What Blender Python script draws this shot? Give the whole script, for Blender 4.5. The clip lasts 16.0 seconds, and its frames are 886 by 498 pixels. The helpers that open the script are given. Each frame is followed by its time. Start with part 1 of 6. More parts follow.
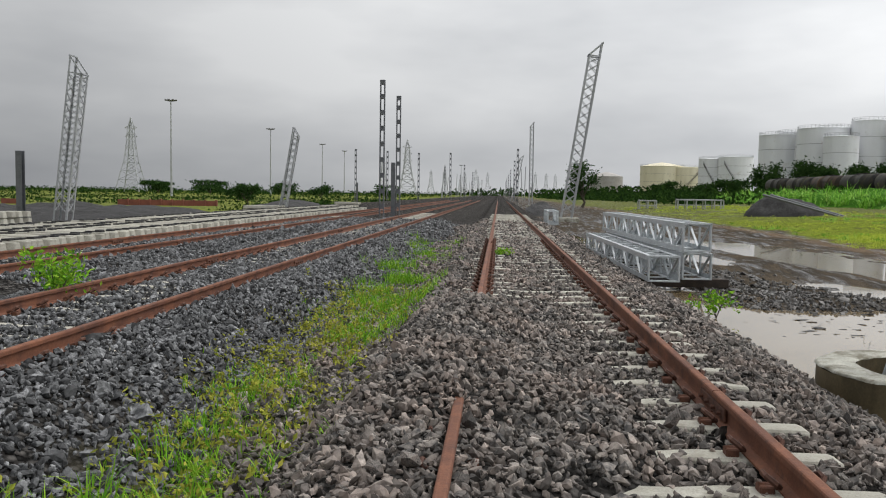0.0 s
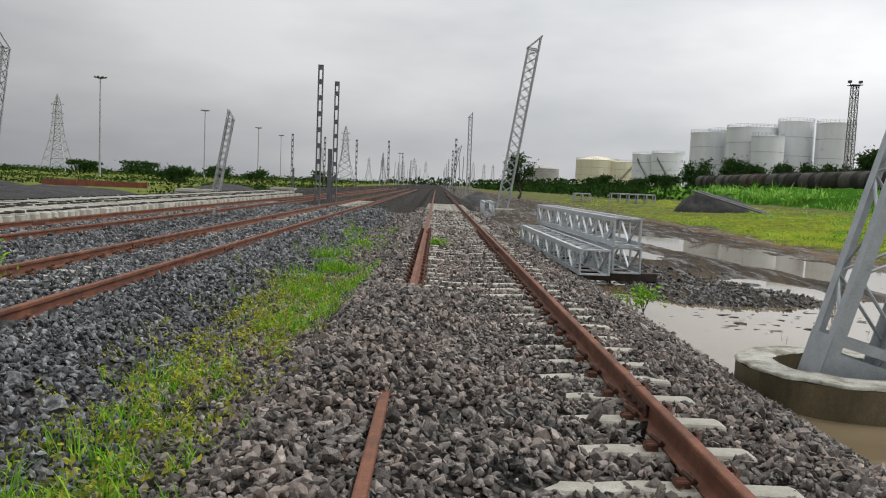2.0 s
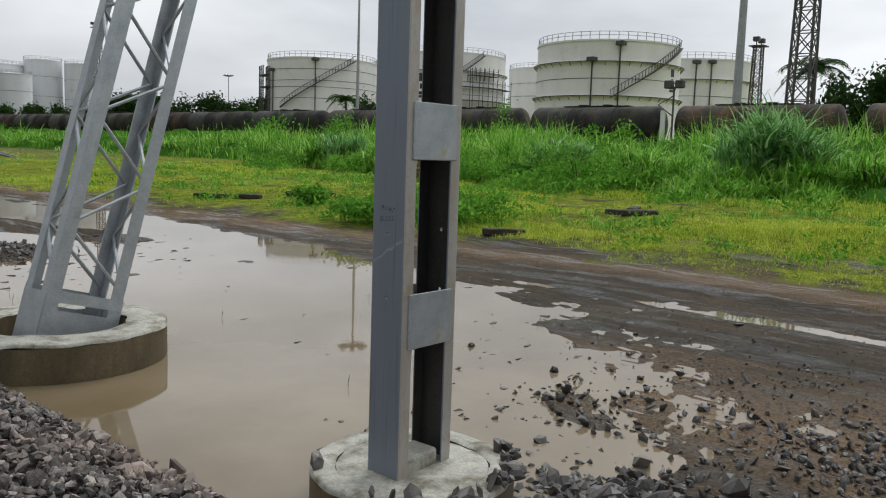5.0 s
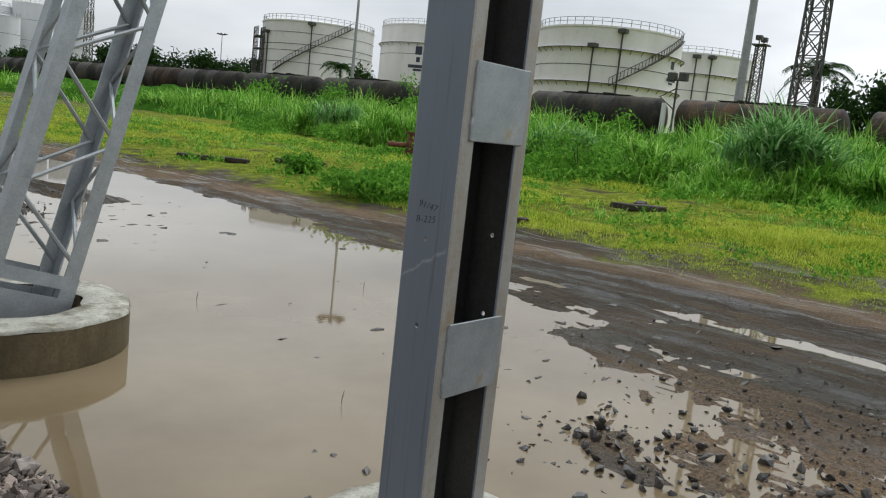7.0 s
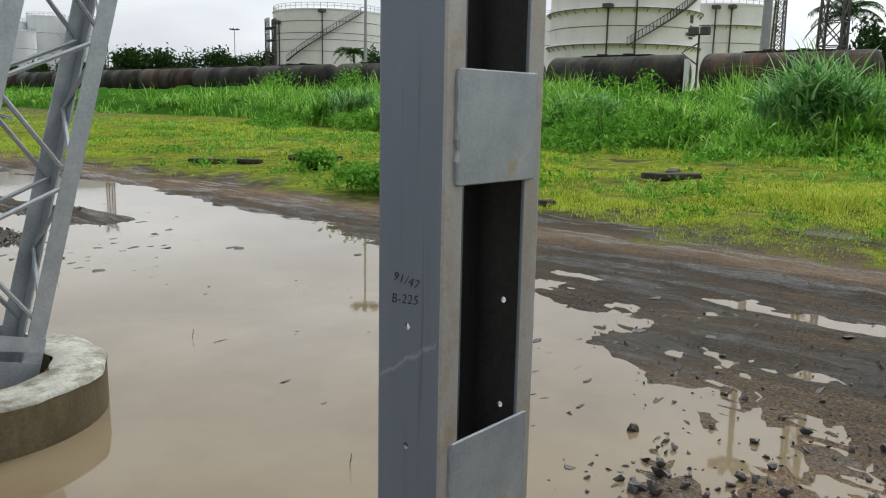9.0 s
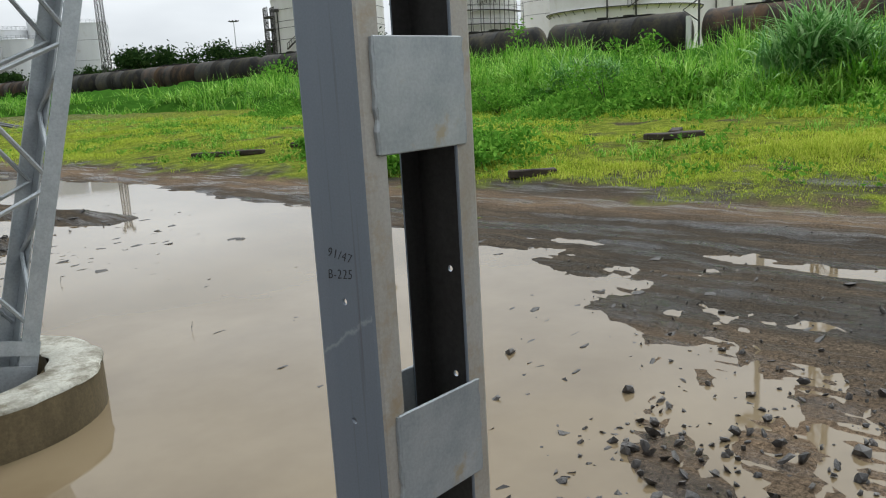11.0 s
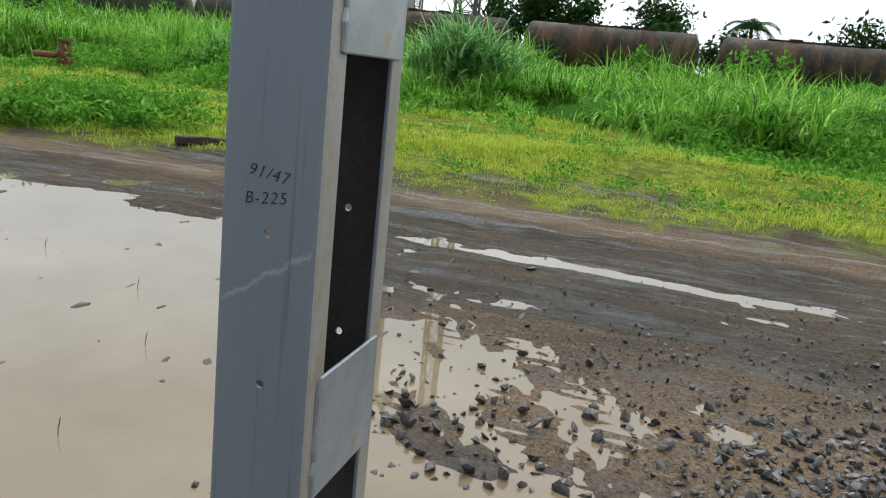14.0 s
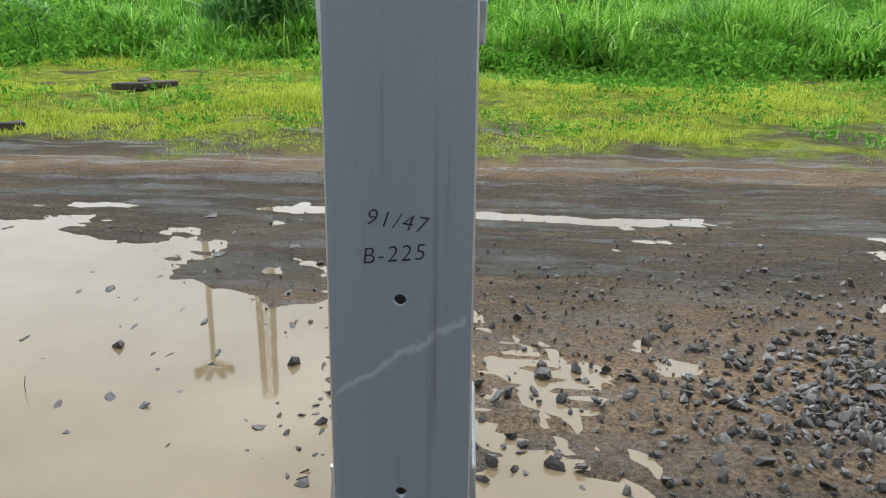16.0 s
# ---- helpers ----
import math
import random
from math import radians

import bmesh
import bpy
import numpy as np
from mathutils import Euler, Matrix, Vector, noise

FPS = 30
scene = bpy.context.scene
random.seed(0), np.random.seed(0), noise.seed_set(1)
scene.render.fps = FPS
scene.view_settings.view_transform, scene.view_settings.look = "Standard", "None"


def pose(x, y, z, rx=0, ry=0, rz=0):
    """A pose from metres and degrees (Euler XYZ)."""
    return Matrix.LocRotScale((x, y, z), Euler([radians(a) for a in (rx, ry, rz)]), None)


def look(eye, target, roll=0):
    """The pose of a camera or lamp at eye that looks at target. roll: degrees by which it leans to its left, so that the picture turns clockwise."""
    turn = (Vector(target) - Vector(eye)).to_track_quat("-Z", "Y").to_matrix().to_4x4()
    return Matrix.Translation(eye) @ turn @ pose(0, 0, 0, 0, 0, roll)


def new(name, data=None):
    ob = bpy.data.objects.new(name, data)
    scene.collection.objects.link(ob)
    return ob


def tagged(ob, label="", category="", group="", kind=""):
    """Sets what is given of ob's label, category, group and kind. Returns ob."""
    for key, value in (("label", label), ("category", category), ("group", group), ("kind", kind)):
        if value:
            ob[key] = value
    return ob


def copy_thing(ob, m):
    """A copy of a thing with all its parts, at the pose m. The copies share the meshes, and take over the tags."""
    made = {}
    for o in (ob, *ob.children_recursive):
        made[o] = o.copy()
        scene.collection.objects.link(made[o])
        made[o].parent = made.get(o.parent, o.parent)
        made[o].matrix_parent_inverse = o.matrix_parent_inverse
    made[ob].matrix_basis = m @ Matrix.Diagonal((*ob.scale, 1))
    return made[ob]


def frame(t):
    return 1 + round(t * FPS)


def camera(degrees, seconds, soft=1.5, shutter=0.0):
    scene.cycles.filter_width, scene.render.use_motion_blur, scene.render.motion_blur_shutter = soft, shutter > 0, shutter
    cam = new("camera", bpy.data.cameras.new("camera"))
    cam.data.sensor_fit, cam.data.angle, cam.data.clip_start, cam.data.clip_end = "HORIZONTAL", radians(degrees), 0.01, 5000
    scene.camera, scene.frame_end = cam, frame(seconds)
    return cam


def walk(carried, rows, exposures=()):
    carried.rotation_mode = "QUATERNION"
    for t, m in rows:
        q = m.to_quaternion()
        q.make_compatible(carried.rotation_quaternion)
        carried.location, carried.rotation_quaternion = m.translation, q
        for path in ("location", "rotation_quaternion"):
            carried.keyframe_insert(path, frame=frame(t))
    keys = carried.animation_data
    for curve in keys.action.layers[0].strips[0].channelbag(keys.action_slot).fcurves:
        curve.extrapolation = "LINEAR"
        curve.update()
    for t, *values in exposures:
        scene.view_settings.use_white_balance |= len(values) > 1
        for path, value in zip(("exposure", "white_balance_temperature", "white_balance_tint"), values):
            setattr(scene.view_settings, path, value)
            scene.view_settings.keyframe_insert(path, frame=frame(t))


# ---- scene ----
cam = camera(57.7, 16.0, soft=1.1)
PATH = [
    (0, (0.231, -0.131, 1.484), (0.095, 1.859, 1.346), 0.9),
    (0.5, (0.195, -0.117, 1.511), (0.024, 1.871, 1.374), 1.1),
    (1, (0.191, -0.092, 1.511), (-0.01, 1.892, 1.37), 1.4),
    (1.5, (0.204, -0.047, 1.506), (0.002, 1.938, 1.361), 2.0),
    (2, (0.279, -0.084, 1.512), (0.301, 1.909, 1.35), 2.4),
    (2.5, (0.35, 0.024, 1.494), (0.698, 1.983, 1.287), 3.3),
    (3, (0.392, -0.056, 1.48), (1.108, 1.796, 1.239), 3.5),
    (3.5, (0.63, -0.055, 1.518), (1.704, 1.622, 1.333), 2.5),
    (4, (0.832, 0.043, 1.554), (2.178, 1.51, 1.373), 0.9),
    (4.2, (0.856, 0.111, 1.548), (2.286, 1.49, 1.331), 0.8),
    (6.3, (1.428, 0.898, 1.497), (2.98, 2.134, 1.249), 2.4),
    (6.5, (1.498, 1.014, 1.486), (3.036, 2.266, 1.226), 3.5),
    (7, (1.67, 1.298, 1.523), (3.218, 2.532, 1.233), 6.2),
    (7.5, (1.968, 1.46, 1.557), (3.495, 2.728, 1.307), 6.6),
    (8, (2.156, 1.57, 1.65), (3.654, 2.876, 1.427), 4.3),
    (8.5, (2.285, 1.695, 1.658), (3.759, 3.02, 1.39), 2.2),
    (9, (2.457, 1.8, 1.694), (3.95, 3.083, 1.342), 1.1),
    (9.5, (2.529, 1.79, 1.71), (4.041, 3.025, 1.277), -0.7),
    (9.7, (2.551, 1.769, 1.708), (4.03, 3.041, 1.266), -1.8),
    (11.8, (2.619, 1.628, 1.65), (4.081, 2.939, 1.267), -3.6),
    (12, (2.615, 1.634, 1.651), (4.085, 2.939, 1.283), -3.2),
    (12.5, (2.574, 1.684, 1.627), (4.131, 2.878, 1.241), -1.0),
    (13, (2.531, 1.777, 1.555), (4.188, 2.804, 1.109), 2.5),
    (13.5, (2.511, 1.984, 1.498), (4.299, 2.762, 1.053), 5.9),
    (14, (2.481, 2.429, 1.475), (4.368, 2.94, 1.052), 5.9),
    (14.5, (2.576, 2.677, 1.501), (4.485, 3.054, 1.037), 3.3),
    (15, (2.768, 2.929, 1.515), (4.675, 3.21, 0.983), 0.3),
    (15.5, (2.821, 3.049, 1.515), (4.735, 3.199, 0.957), -0.3),
    (16, (2.796, 3.106, 1.526), (4.721, 3.159, 0.984), 0.6),
]
walk(cam, [(t, look(e, g, r)) for t, e, g, r in PATH], [(0, 0.0, 6450, 10), (2, 0.0, 6450, 10), (3, -0.07, 6350, 10), (4.2, -0.2, 6300, 10), (6.3, -0.06, 6230, 8), (8, 0.0, 6250, 8), (9.5, 0.16, 6250, 8), (12, 0.17, 6150, 7), (13.5, 0.3, 6080, 7), (14.5, 0.44, 6050, 7), (15, 0.56, 6060, 7), (15.5, 1.0, 6100, 7), (16, 0.66, 6080, 7)])

# ---- light: an overcast monsoon sky, brightest high up and behind the tanks ----
world = bpy.data.worlds.new("sky")
scene.world = world
world.use_nodes = True
WN, WL = world.node_tree.nodes, world.node_tree.links
WN.clear()
SUN_UP, SUN_TURN = radians(58), radians(75)


def build_sky():
    out = WN.new("ShaderNodeOutputWorld")
    bg = WN.new("ShaderNodeBackground")
    sky = WN.new("ShaderNodeTexSky")
    sky.sky_type, sky.sun_disc = "NISHITA", False
    sky.sun_elevation, sky.sun_rotation = SUN_UP, SUN_TURN
    sky.air_density, sky.dust_density = 1.0, 3.0
    grey = WN.new("ShaderNodeHueSaturation")
    grey.inputs["Saturation"].default_value = 0.12
    co = WN.new("ShaderNodeTexCoord")
    sep = WN.new("ShaderNodeSeparateXYZ")
    mp = WN.new("ShaderNodeMapping")
    mp.inputs["Scale"].default_value = (1.6, 1.6, 5.0)
    cl = WN.new("ShaderNodeTexNoise")
    cl.inputs["Scale"].default_value, cl.inputs["Detail"].default_value, cl.inputs["Roughness"].default_value = 1.15, 5, 0.5
    ramp = WN.new("ShaderNodeValToRGB")
    ramp.color_ramp.elements[0].position, ramp.color_ramp.elements[0].color = 0.3, (0.5, 0.52, 0.55, 1)
    ramp.color_ramp.elements[1].position, ramp.color_ramp.elements[1].color = 0.68, (0.97, 0.98, 0.985, 1)
    # the cloud deck is thicker to the north-west
    side = WN.new("ShaderNodeMapRange")
    side.inputs["From Min"].default_value, side.inputs["From Max"].default_value = -0.75, 0.75
    side.inputs["To Min"].default_value, side.inputs["To Max"].default_value = 0.5, 1.18
    flat = WN.new("ShaderNodeMix")
    flat.data_type = "RGBA"
    flat.inputs["Factor"].default_value = 0.9
    mul = WN.new("ShaderNodeMix")
    mul.data_type, mul.blend_type = "RGBA", "MULTIPLY"
    mul.inputs["Factor"].default_value = 1.0
    WL.new(sky.outputs[0], grey.inputs["Color"])
    WL.new(co.outputs["Generated"], sep.inputs[0])
    WL.new(co.outputs["Generated"], mp.inputs["Vector"])
    WL.new(mp.outputs[0], cl.inputs["Vector"])
    WL.new(cl.outputs["Fac"], ramp.inputs["Fac"])
    WL.new(sep.outputs["X"], side.inputs["Value"])
    cloud = WN.new("ShaderNodeMix")
    cloud.data_type, cloud.blend_type = "RGBA", "MULTIPLY"
    cloud.inputs["Factor"].default_value = 1.0
    WL.new(ramp.outputs[0], cloud.inputs[6])
    WL.new(side.outputs[0], cloud.inputs[7])
    # an overcast deck is brighter overhead than at the horizon
    high = WN.new("ShaderNodeMapRange")
    high.inputs["From Min"].default_value, high.inputs["From Max"].default_value = 0.0, 0.9
    high.inputs["To Min"].default_value, high.inputs["To Max"].default_value = 0.82, 1.9
    WL.new(sep.outputs["Z"], high.inputs["Value"])
    deck = WN.new("ShaderNodeMix")
    deck.data_type, deck.blend_type = "RGBA", "MULTIPLY"
    deck.inputs["Factor"].default_value = 1.0
    WL.new(cloud.outputs[2], deck.inputs[6])
    WL.new(high.outputs[0], deck.inputs[7])
    gain = WN.new("ShaderNodeMix")
    gain.data_type, gain.blend_type = "RGBA", "MULTIPLY"
    gain.inputs["Factor"].default_value = 1.0
    gain.inputs[7].default_value = (CLOUD, CLOUD, CLOUD, 1)
    WL.new(deck.outputs[2], gain.inputs[6])
    WL.new(grey.outputs[0], flat.inputs[6])
    WL.new(gain.outputs[2], flat.inputs[7])
    WL.new(flat.outputs[2], bg.inputs["Color"])
    bg.inputs["Strength"].default_value = 0.1
    WL.new(bg.outputs[0], out.inputs["Surface"])


CLOUD = 10.2
build_sky()
sun = new("sun", bpy.data.lights.new("sun", "SUN"))
sun.data.energy, sun.data.angle, sun.data.color = 1.5, radians(25), (1.0, 0.97, 0.93)
sun.matrix_world = look((0, 0, 50), (0 - 50 * math.sin(SUN_TURN) / math.tan(SUN_UP), 0 - 50 * math.cos(SUN_TURN) / math.tan(SUN_UP), 0))


# ---- materials ----
def material(name):
    m = bpy.data.materials.new(name)
    m.use_nodes = True
    nt = m.node_tree
    return m, nt.nodes, nt.links, nt.nodes["Principled BSDF"]


def noise_node(n, l, scale, detail=4, rough=0.6, coord="Object"):
    tc = n.new("ShaderNodeTexCoord")
    t = n.new("ShaderNodeTexNoise")
    t.inputs["Scale"].default_value, t.inputs["Detail"].default_value, t.inputs["Roughness"].default_value = scale, detail, rough
    l.new(tc.outputs[coord], t.inputs["Vector"])
    return t


def ramp_node(n, l, src, stops):
    r = n.new("ShaderNodeValToRGB")
    els = r.color_ramp.elements
    while len(els) < len(stops):
        els.new(0.5)
    for e, (p, c) in zip(els, stops):
        e.position, e.color = p, (*c, 1)
    l.new(src, r.inputs["Fac"])
    return r


def mix_node(n, l, fac, a, b, blend="MIX"):
    m = n.new("ShaderNodeMix")
    m.data_type, m.blend_type = "RGBA", blend
    for sock, v in ((m.inputs[0], fac), (m.inputs[6], a), (m.inputs[7], b)):
        if isinstance(v, (int, float)):
            sock.default_value = v
        elif isinstance(v, tuple):
            sock.default_value = (*v, 1)
        else:
            l.new(v, sock)
    return m.outputs[2]


def bump(n, l, bs, src, strength, dist=0.01):
    b = n.new("ShaderNodeBump")
    b.inputs["Strength"].default_value, b.inputs["Distance"].default_value = strength, dist
    l.new(src, b.inputs["Height"])
    l.new(b.outputs[0], bs.inputs["Normal"])


def mottled(name, dark, light, scale, rough=0.7, metal=0.0, fine=None, bumps=0.3, bump_dist=0.004, stain=None, stain_at=(0.6, 0.72), stain_scale=None, rand=0.0, spread=(0.3, 0.7), stretch=None, grain_by=(0.72, 1.15)):
    """A surface with two scales of variation, an optional stain colour and optional variation piece by piece."""
    m, n, l, bs = material(name)
    a = noise_node(n, l, scale, 6, 0.6)
    f = noise_node(n, l, fine or scale * 9, 5, 0.65)
    if stretch:
        mp = n.new("ShaderNodeMapping")
        mp.inputs["Scale"].default_value = stretch
        l.new(a.inputs["Vector"].links[0].from_socket, mp.inputs["Vector"])
        l.new(mp.outputs[0], a.inputs["Vector"])
    base = ramp_node(n, l, a.outputs["Fac"], [(spread[0], dark), (spread[1], light)]).outputs[0]
    grain = ramp_node(n, l, f.outputs["Fac"], [(0.3, (grain_by[0],) * 3), (0.7, (grain_by[1],) * 3)]).outputs[0]
    col = mix_node(n, l, 1.0, base, grain, "MULTIPLY")
    if stain:
        s = noise_node(n, l, stain_scale or scale * 0.5, 6, 0.7)
        k = ramp_node(n, l, s.outputs["Fac"], [(stain_at[0], (0, 0, 0)), (stain_at[1], (1, 1, 1))]).outputs[0]
        col = mix_node(n, l, k, col, stain)
    if rand:
        oi = n.new("ShaderNodeObjectInfo")
        geo = n.new("ShaderNodeNewGeometry")
        add = n.new("ShaderNodeMath")
        add.operation = "ADD"
        l.new(oi.outputs["Random"], add.inputs[0])
        l.new(geo.outputs["Random Per Island"], add.inputs[1])
        fr = n.new("ShaderNodeMath")
        fr.operation = "FRACT"
        l.new(add.outputs[0], fr.inputs[0])
        v = ramp_node(n, l, fr.outputs[0], [(0, (1 - rand,) * 3), (0.85, (1 + rand * 0.4,) * 3), (1, (1 + rand,) * 3)]).outputs[0]
        col = mix_node(n, l, 1.0, col, v, "MULTIPLY")
    l.new(col, bs.inputs["Base Color"])
    bs.inputs["Roughness"].default_value, bs.inputs["Metallic"].default_value = rough, metal
    if bumps:
        bump(n, l, bs, f.outputs["Fac"], bumps, bump_dist)
    return m


def leafy(name, dark, mid, light, scale=1.5, rough=0.5, through_light=0.25, gloss=0.0):
    m, n, l, bs = material(name)
    a = noise_node(n, l, scale, 4)
    geo = n.new("ShaderNodeNewGeometry")
    add = n.new("ShaderNodeMath")
    add.operation, add.inputs[1].default_value = "MULTIPLY_ADD", 0.5
    l.new(geo.outputs["Random Per Island"], add.inputs[0])
    half = n.new("ShaderNodeMath")
    half.operation, half.inputs[1].default_value = "MULTIPLY", 0.5
    l.new(a.outputs["Fac"], half.inputs[0])
    l.new(half.outputs[0], add.inputs[2])
    c = ramp_node(n, l, add.outputs[0], [(0.2, dark), (0.5, mid), (0.8, light)]).outputs[0]
    l.new(c, bs.inputs["Base Color"])
    bs.inputs["Roughness"].default_value = rough
    df = n.new("ShaderNodeBsdfDiffuse")
    l.new(c, df.inputs["Color"])
    dull = n.new("ShaderNodeMixShader")
    dull.inputs[0].default_value = gloss
    l.new(df.outputs[0], dull.inputs[1])
    l.new(bs.outputs[0], dull.inputs[2])
    tr = n.new("ShaderNodeBsdfTranslucent")
    l.new(c, tr.inputs["Color"])
    mx = n.new("ShaderNodeMixShader")
    mx.inputs[0].default_value = through_light
    l.new(dull.outputs[0], mx.inputs[1])
    l.new(tr.outputs[0], mx.inputs[2])
    l.new(mx.outputs[0], n["Material Output"].inputs["Surface"])
    return m


FRESHSTONE = mottled("fresh_blue_grey_stone", (0.028, 0.029, 0.031), (0.215, 0.217, 0.22), 14, 0.7, fine=90, bumps=0.5, rand=0.8, spread=(0.36, 0.64))
STONE = mottled("ballast_stone", (0.03, 0.028, 0.027), (0.27, 0.238, 0.208), 14, 0.7, fine=90, bumps=0.5, rand=0.75, spread=(0.36, 0.64), stain=(0.235, 0.185, 0.155), stain_scale=1.0, stain_at=(0.45, 0.66))
RUST = mottled("rusty_rail_steel", (0.085, 0.032, 0.02), (0.24, 0.092, 0.045), 3, 0.8, fine=60, bumps=0.4, stain=(0.06, 0.03, 0.022), stain_scale=5, stain_at=(0.55, 0.72))
DARKRUST = mottled("dark_rust", (0.05, 0.022, 0.015), (0.14, 0.055, 0.03), 12, 0.85, bumps=0.4)
SLEEPER = mottled("sleeper_concrete", (0.3, 0.285, 0.235), (0.5, 0.48, 0.41), 4, 0.85, fine=70, bumps=0.35, stain=(0.2, 0.18, 0.14), stain_scale=3, stain_at=(0.55, 0.75), rand=0.15)
CONCRETE = mottled("wet_concrete", (0.3, 0.295, 0.25), (0.5, 0.49, 0.42), 5, 0.75, fine=60, bumps=0.6, stain=(0.14, 0.125, 0.085), stain_scale=4.0, stain_at=(0.46, 0.62))
DAMP = mottled("damp_brown_concrete", (0.06, 0.046, 0.022), (0.15, 0.115, 0.06), 4, 0.6, fine=40, bumps=0.4, stretch=(1, 1, 0.3))
GALV = mottled("galvanised_steel", (0.44, 0.47, 0.49), (0.6, 0.63, 0.645), 7, 0.45, 0.25, fine=45, bumps=0.1, stain=(0.28, 0.29, 0.3), stain_scale=4, stain_at=(0.6, 0.75))
GALV_UP = mottled("upright_galvanised_steel", (0.33, 0.36, 0.38), (0.46, 0.49, 0.51), 5, 0.42, 0.45, fine=60, grain_by=(0.86, 1.1), bumps=0.1, stain=(0.25, 0.27, 0.28), stain_scale=4, stain_at=(0.6, 0.75))
TIMBER = mottled("rotten_timber", (0.02, 0.015, 0.012), (0.06, 0.042, 0.03), 5, 0.85, fine=40, bumps=0.5)
GALV_FAR = mottled("weathered_galvanised_steel", (0.33, 0.34, 0.35), (0.46, 0.47, 0.48), 1.5, 0.5, 0.3, bumps=0)
MAST = mottled("mast_zinc_grey", (0.191, 0.224, 0.268), (0.267, 0.303, 0.350), 1.5, 0.5, 0.3, fine=160, grain_by=(0.92, 1.05), bumps=0.08, stain=(0.22, 0.24, 0.27), stain_scale=2.5, stain_at=(0.58, 0.8), stretch=(1, 1, 0.12))
MAST_EDGE = mottled("mast_flange_zinc", (0.36, 0.32, 0.26), (0.46, 0.45, 0.43), 5, 0.5, 0.3, fine=90, grain_by=(0.88, 1.08), bumps=0.12, stain=(0.36, 0.29, 0.2), stain_scale=8, stain_at=(0.5, 0.68), stretch=(1, 1, 0.4))
PLATE = mottled("batten_plate_zinc", (0.3, 0.33, 0.35), (0.47, 0.49, 0.5), 6, 0.42, 0.45, fine=90, grain_by=(0.88, 1.08), bumps=0.12, stain=(0.42, 0.36, 0.26), stain_scale=7, stain_at=(0.58, 0.7))
MAST_FAR = mottled("far_mast_zinc", (0.1, 0.105, 0.115), (0.16, 0.165, 0.175), 2, 0.6, 0.2, bumps=0)


# ---- small tools for meshes ----
def empty(name, m=None):
    ob = new(name)
    ob.empty_display_size = 0.1
    if m is not None:
        ob.matrix_world = m
    return ob


def mesh_of(bm, name, mat_, smooth=False):
    me = bpy.data.meshes.new(name)
    bm.to_mesh(me)
    bm.free()
    for mm in (mat_ if isinstance(mat_, (list, tuple)) else [mat_]):
        me.materials.append(mm)
    if smooth:
        me.shade_smooth()
    return me


def part(name, bm, mat_, parent=None, label="", smooth=False):
    """Links a bmesh as one mesh object, as a part when a parent is given."""
    ob = new(name, mesh_of(bm, name, mat_, smooth))
    if parent is not None:
        ob.parent = parent
    return tagged(ob, label)


def raw(name, verts, faces, mat_, parent=None, label="", smooth=False):
    me = bpy.data.meshes.new(name)
    verts = np.asarray(verts, dtype=np.float32)
    me.vertices.add(len(verts))
    me.vertices.foreach_set("co", verts.ravel())
    faces = np.asarray(faces, dtype=np.int32)
    k = faces.shape[1]
    me.loops.add(faces.size)
    me.loops.foreach_set("vertex_index", faces.ravel())
    me.polygons.add(len(faces))
    me.polygons.foreach_set("loop_start", np.arange(0, faces.size, k, dtype=np.int32))
    me.update(calc_edges=True)
    me.materials.append(mat_)
    if smooth:
        me.shade_smooth()
    else:
        me.shade_flat()
    ob = new(name, me)
    if parent is not None:
        ob.parent = parent
    return tagged(ob, label)


def box(bm, x0, x1, y0, y1, z0, z1, bevel=0.0):
    g = bmesh.ops.create_cube(bm, size=1)["verts"]
    bmesh.ops.scale(bm, verts=g, vec=(x1 - x0, y1 - y0, z1 - z0))
    bmesh.ops.translate(bm, verts=g, vec=((x0 + x1) / 2, (y0 + y1) / 2, (z0 + z1) / 2))
    if bevel:
        es = {e for v in g for e in v.link_edges}
        bmesh.ops.bevel(bm, geom=list(es), offset=bevel, segments=1, affect="EDGES")
    return bm


def bar(bm, a, b, w, h=None, up=(0, 0, 1)):
    """A rectangular bar from a to b."""
    a, b = Vector(a), Vector(b)
    d = b - a
    z = d.normalized()
    x = Vector(up).cross(z)
    if x.length < 1e-4:
        x = Vector((1, 0, 0)).cross(z)
    x.normalize()
    y = z.cross(x)
    h = h or w
    vs = []
    for p in (a, b):
        for sx, sy in ((-1, -1), (1, -1), (1, 1), (-1, 1)):
            vs.append(bm.verts.new(p + x * sx * w / 2 + y * sy * h / 2))
    for f in ((3, 2, 1, 0), (4, 5, 6, 7), (0, 1, 5, 4), (1, 2, 6, 5), (2, 3, 7, 6), (3, 0, 4, 7)):
        bm.faces.new([vs[i] for i in f])
    return bm


def angle_bar(bm, a, b, w, t, dx, dy):
    """A rolled steel angle from a to b: two legs of width w along dx and dy from the heel."""
    a, b, dx, dy = Vector(a), Vector(b), Vector(dx), Vector(dy)
    prof = [Vector((0, 0)), Vector((w, 0)), Vector((w, t)), Vector((t, t)), Vector((t, w)), Vector((0, w))]
    ends = [[bm.verts.new(p + dx * q.x + dy * q.y) for q in prof] for p in (a, b)]
    for i in range(6):
        bm.faces.new((ends[0][i], ends[0][(i + 1) % 6], ends[1][(i + 1) % 6], ends[1][i]))
    bm.faces.new(ends[0][::-1])
    bm.faces.new(ends[1])
    bmesh.ops.recalc_face_normals(bm, faces=bm.faces)
    return bm


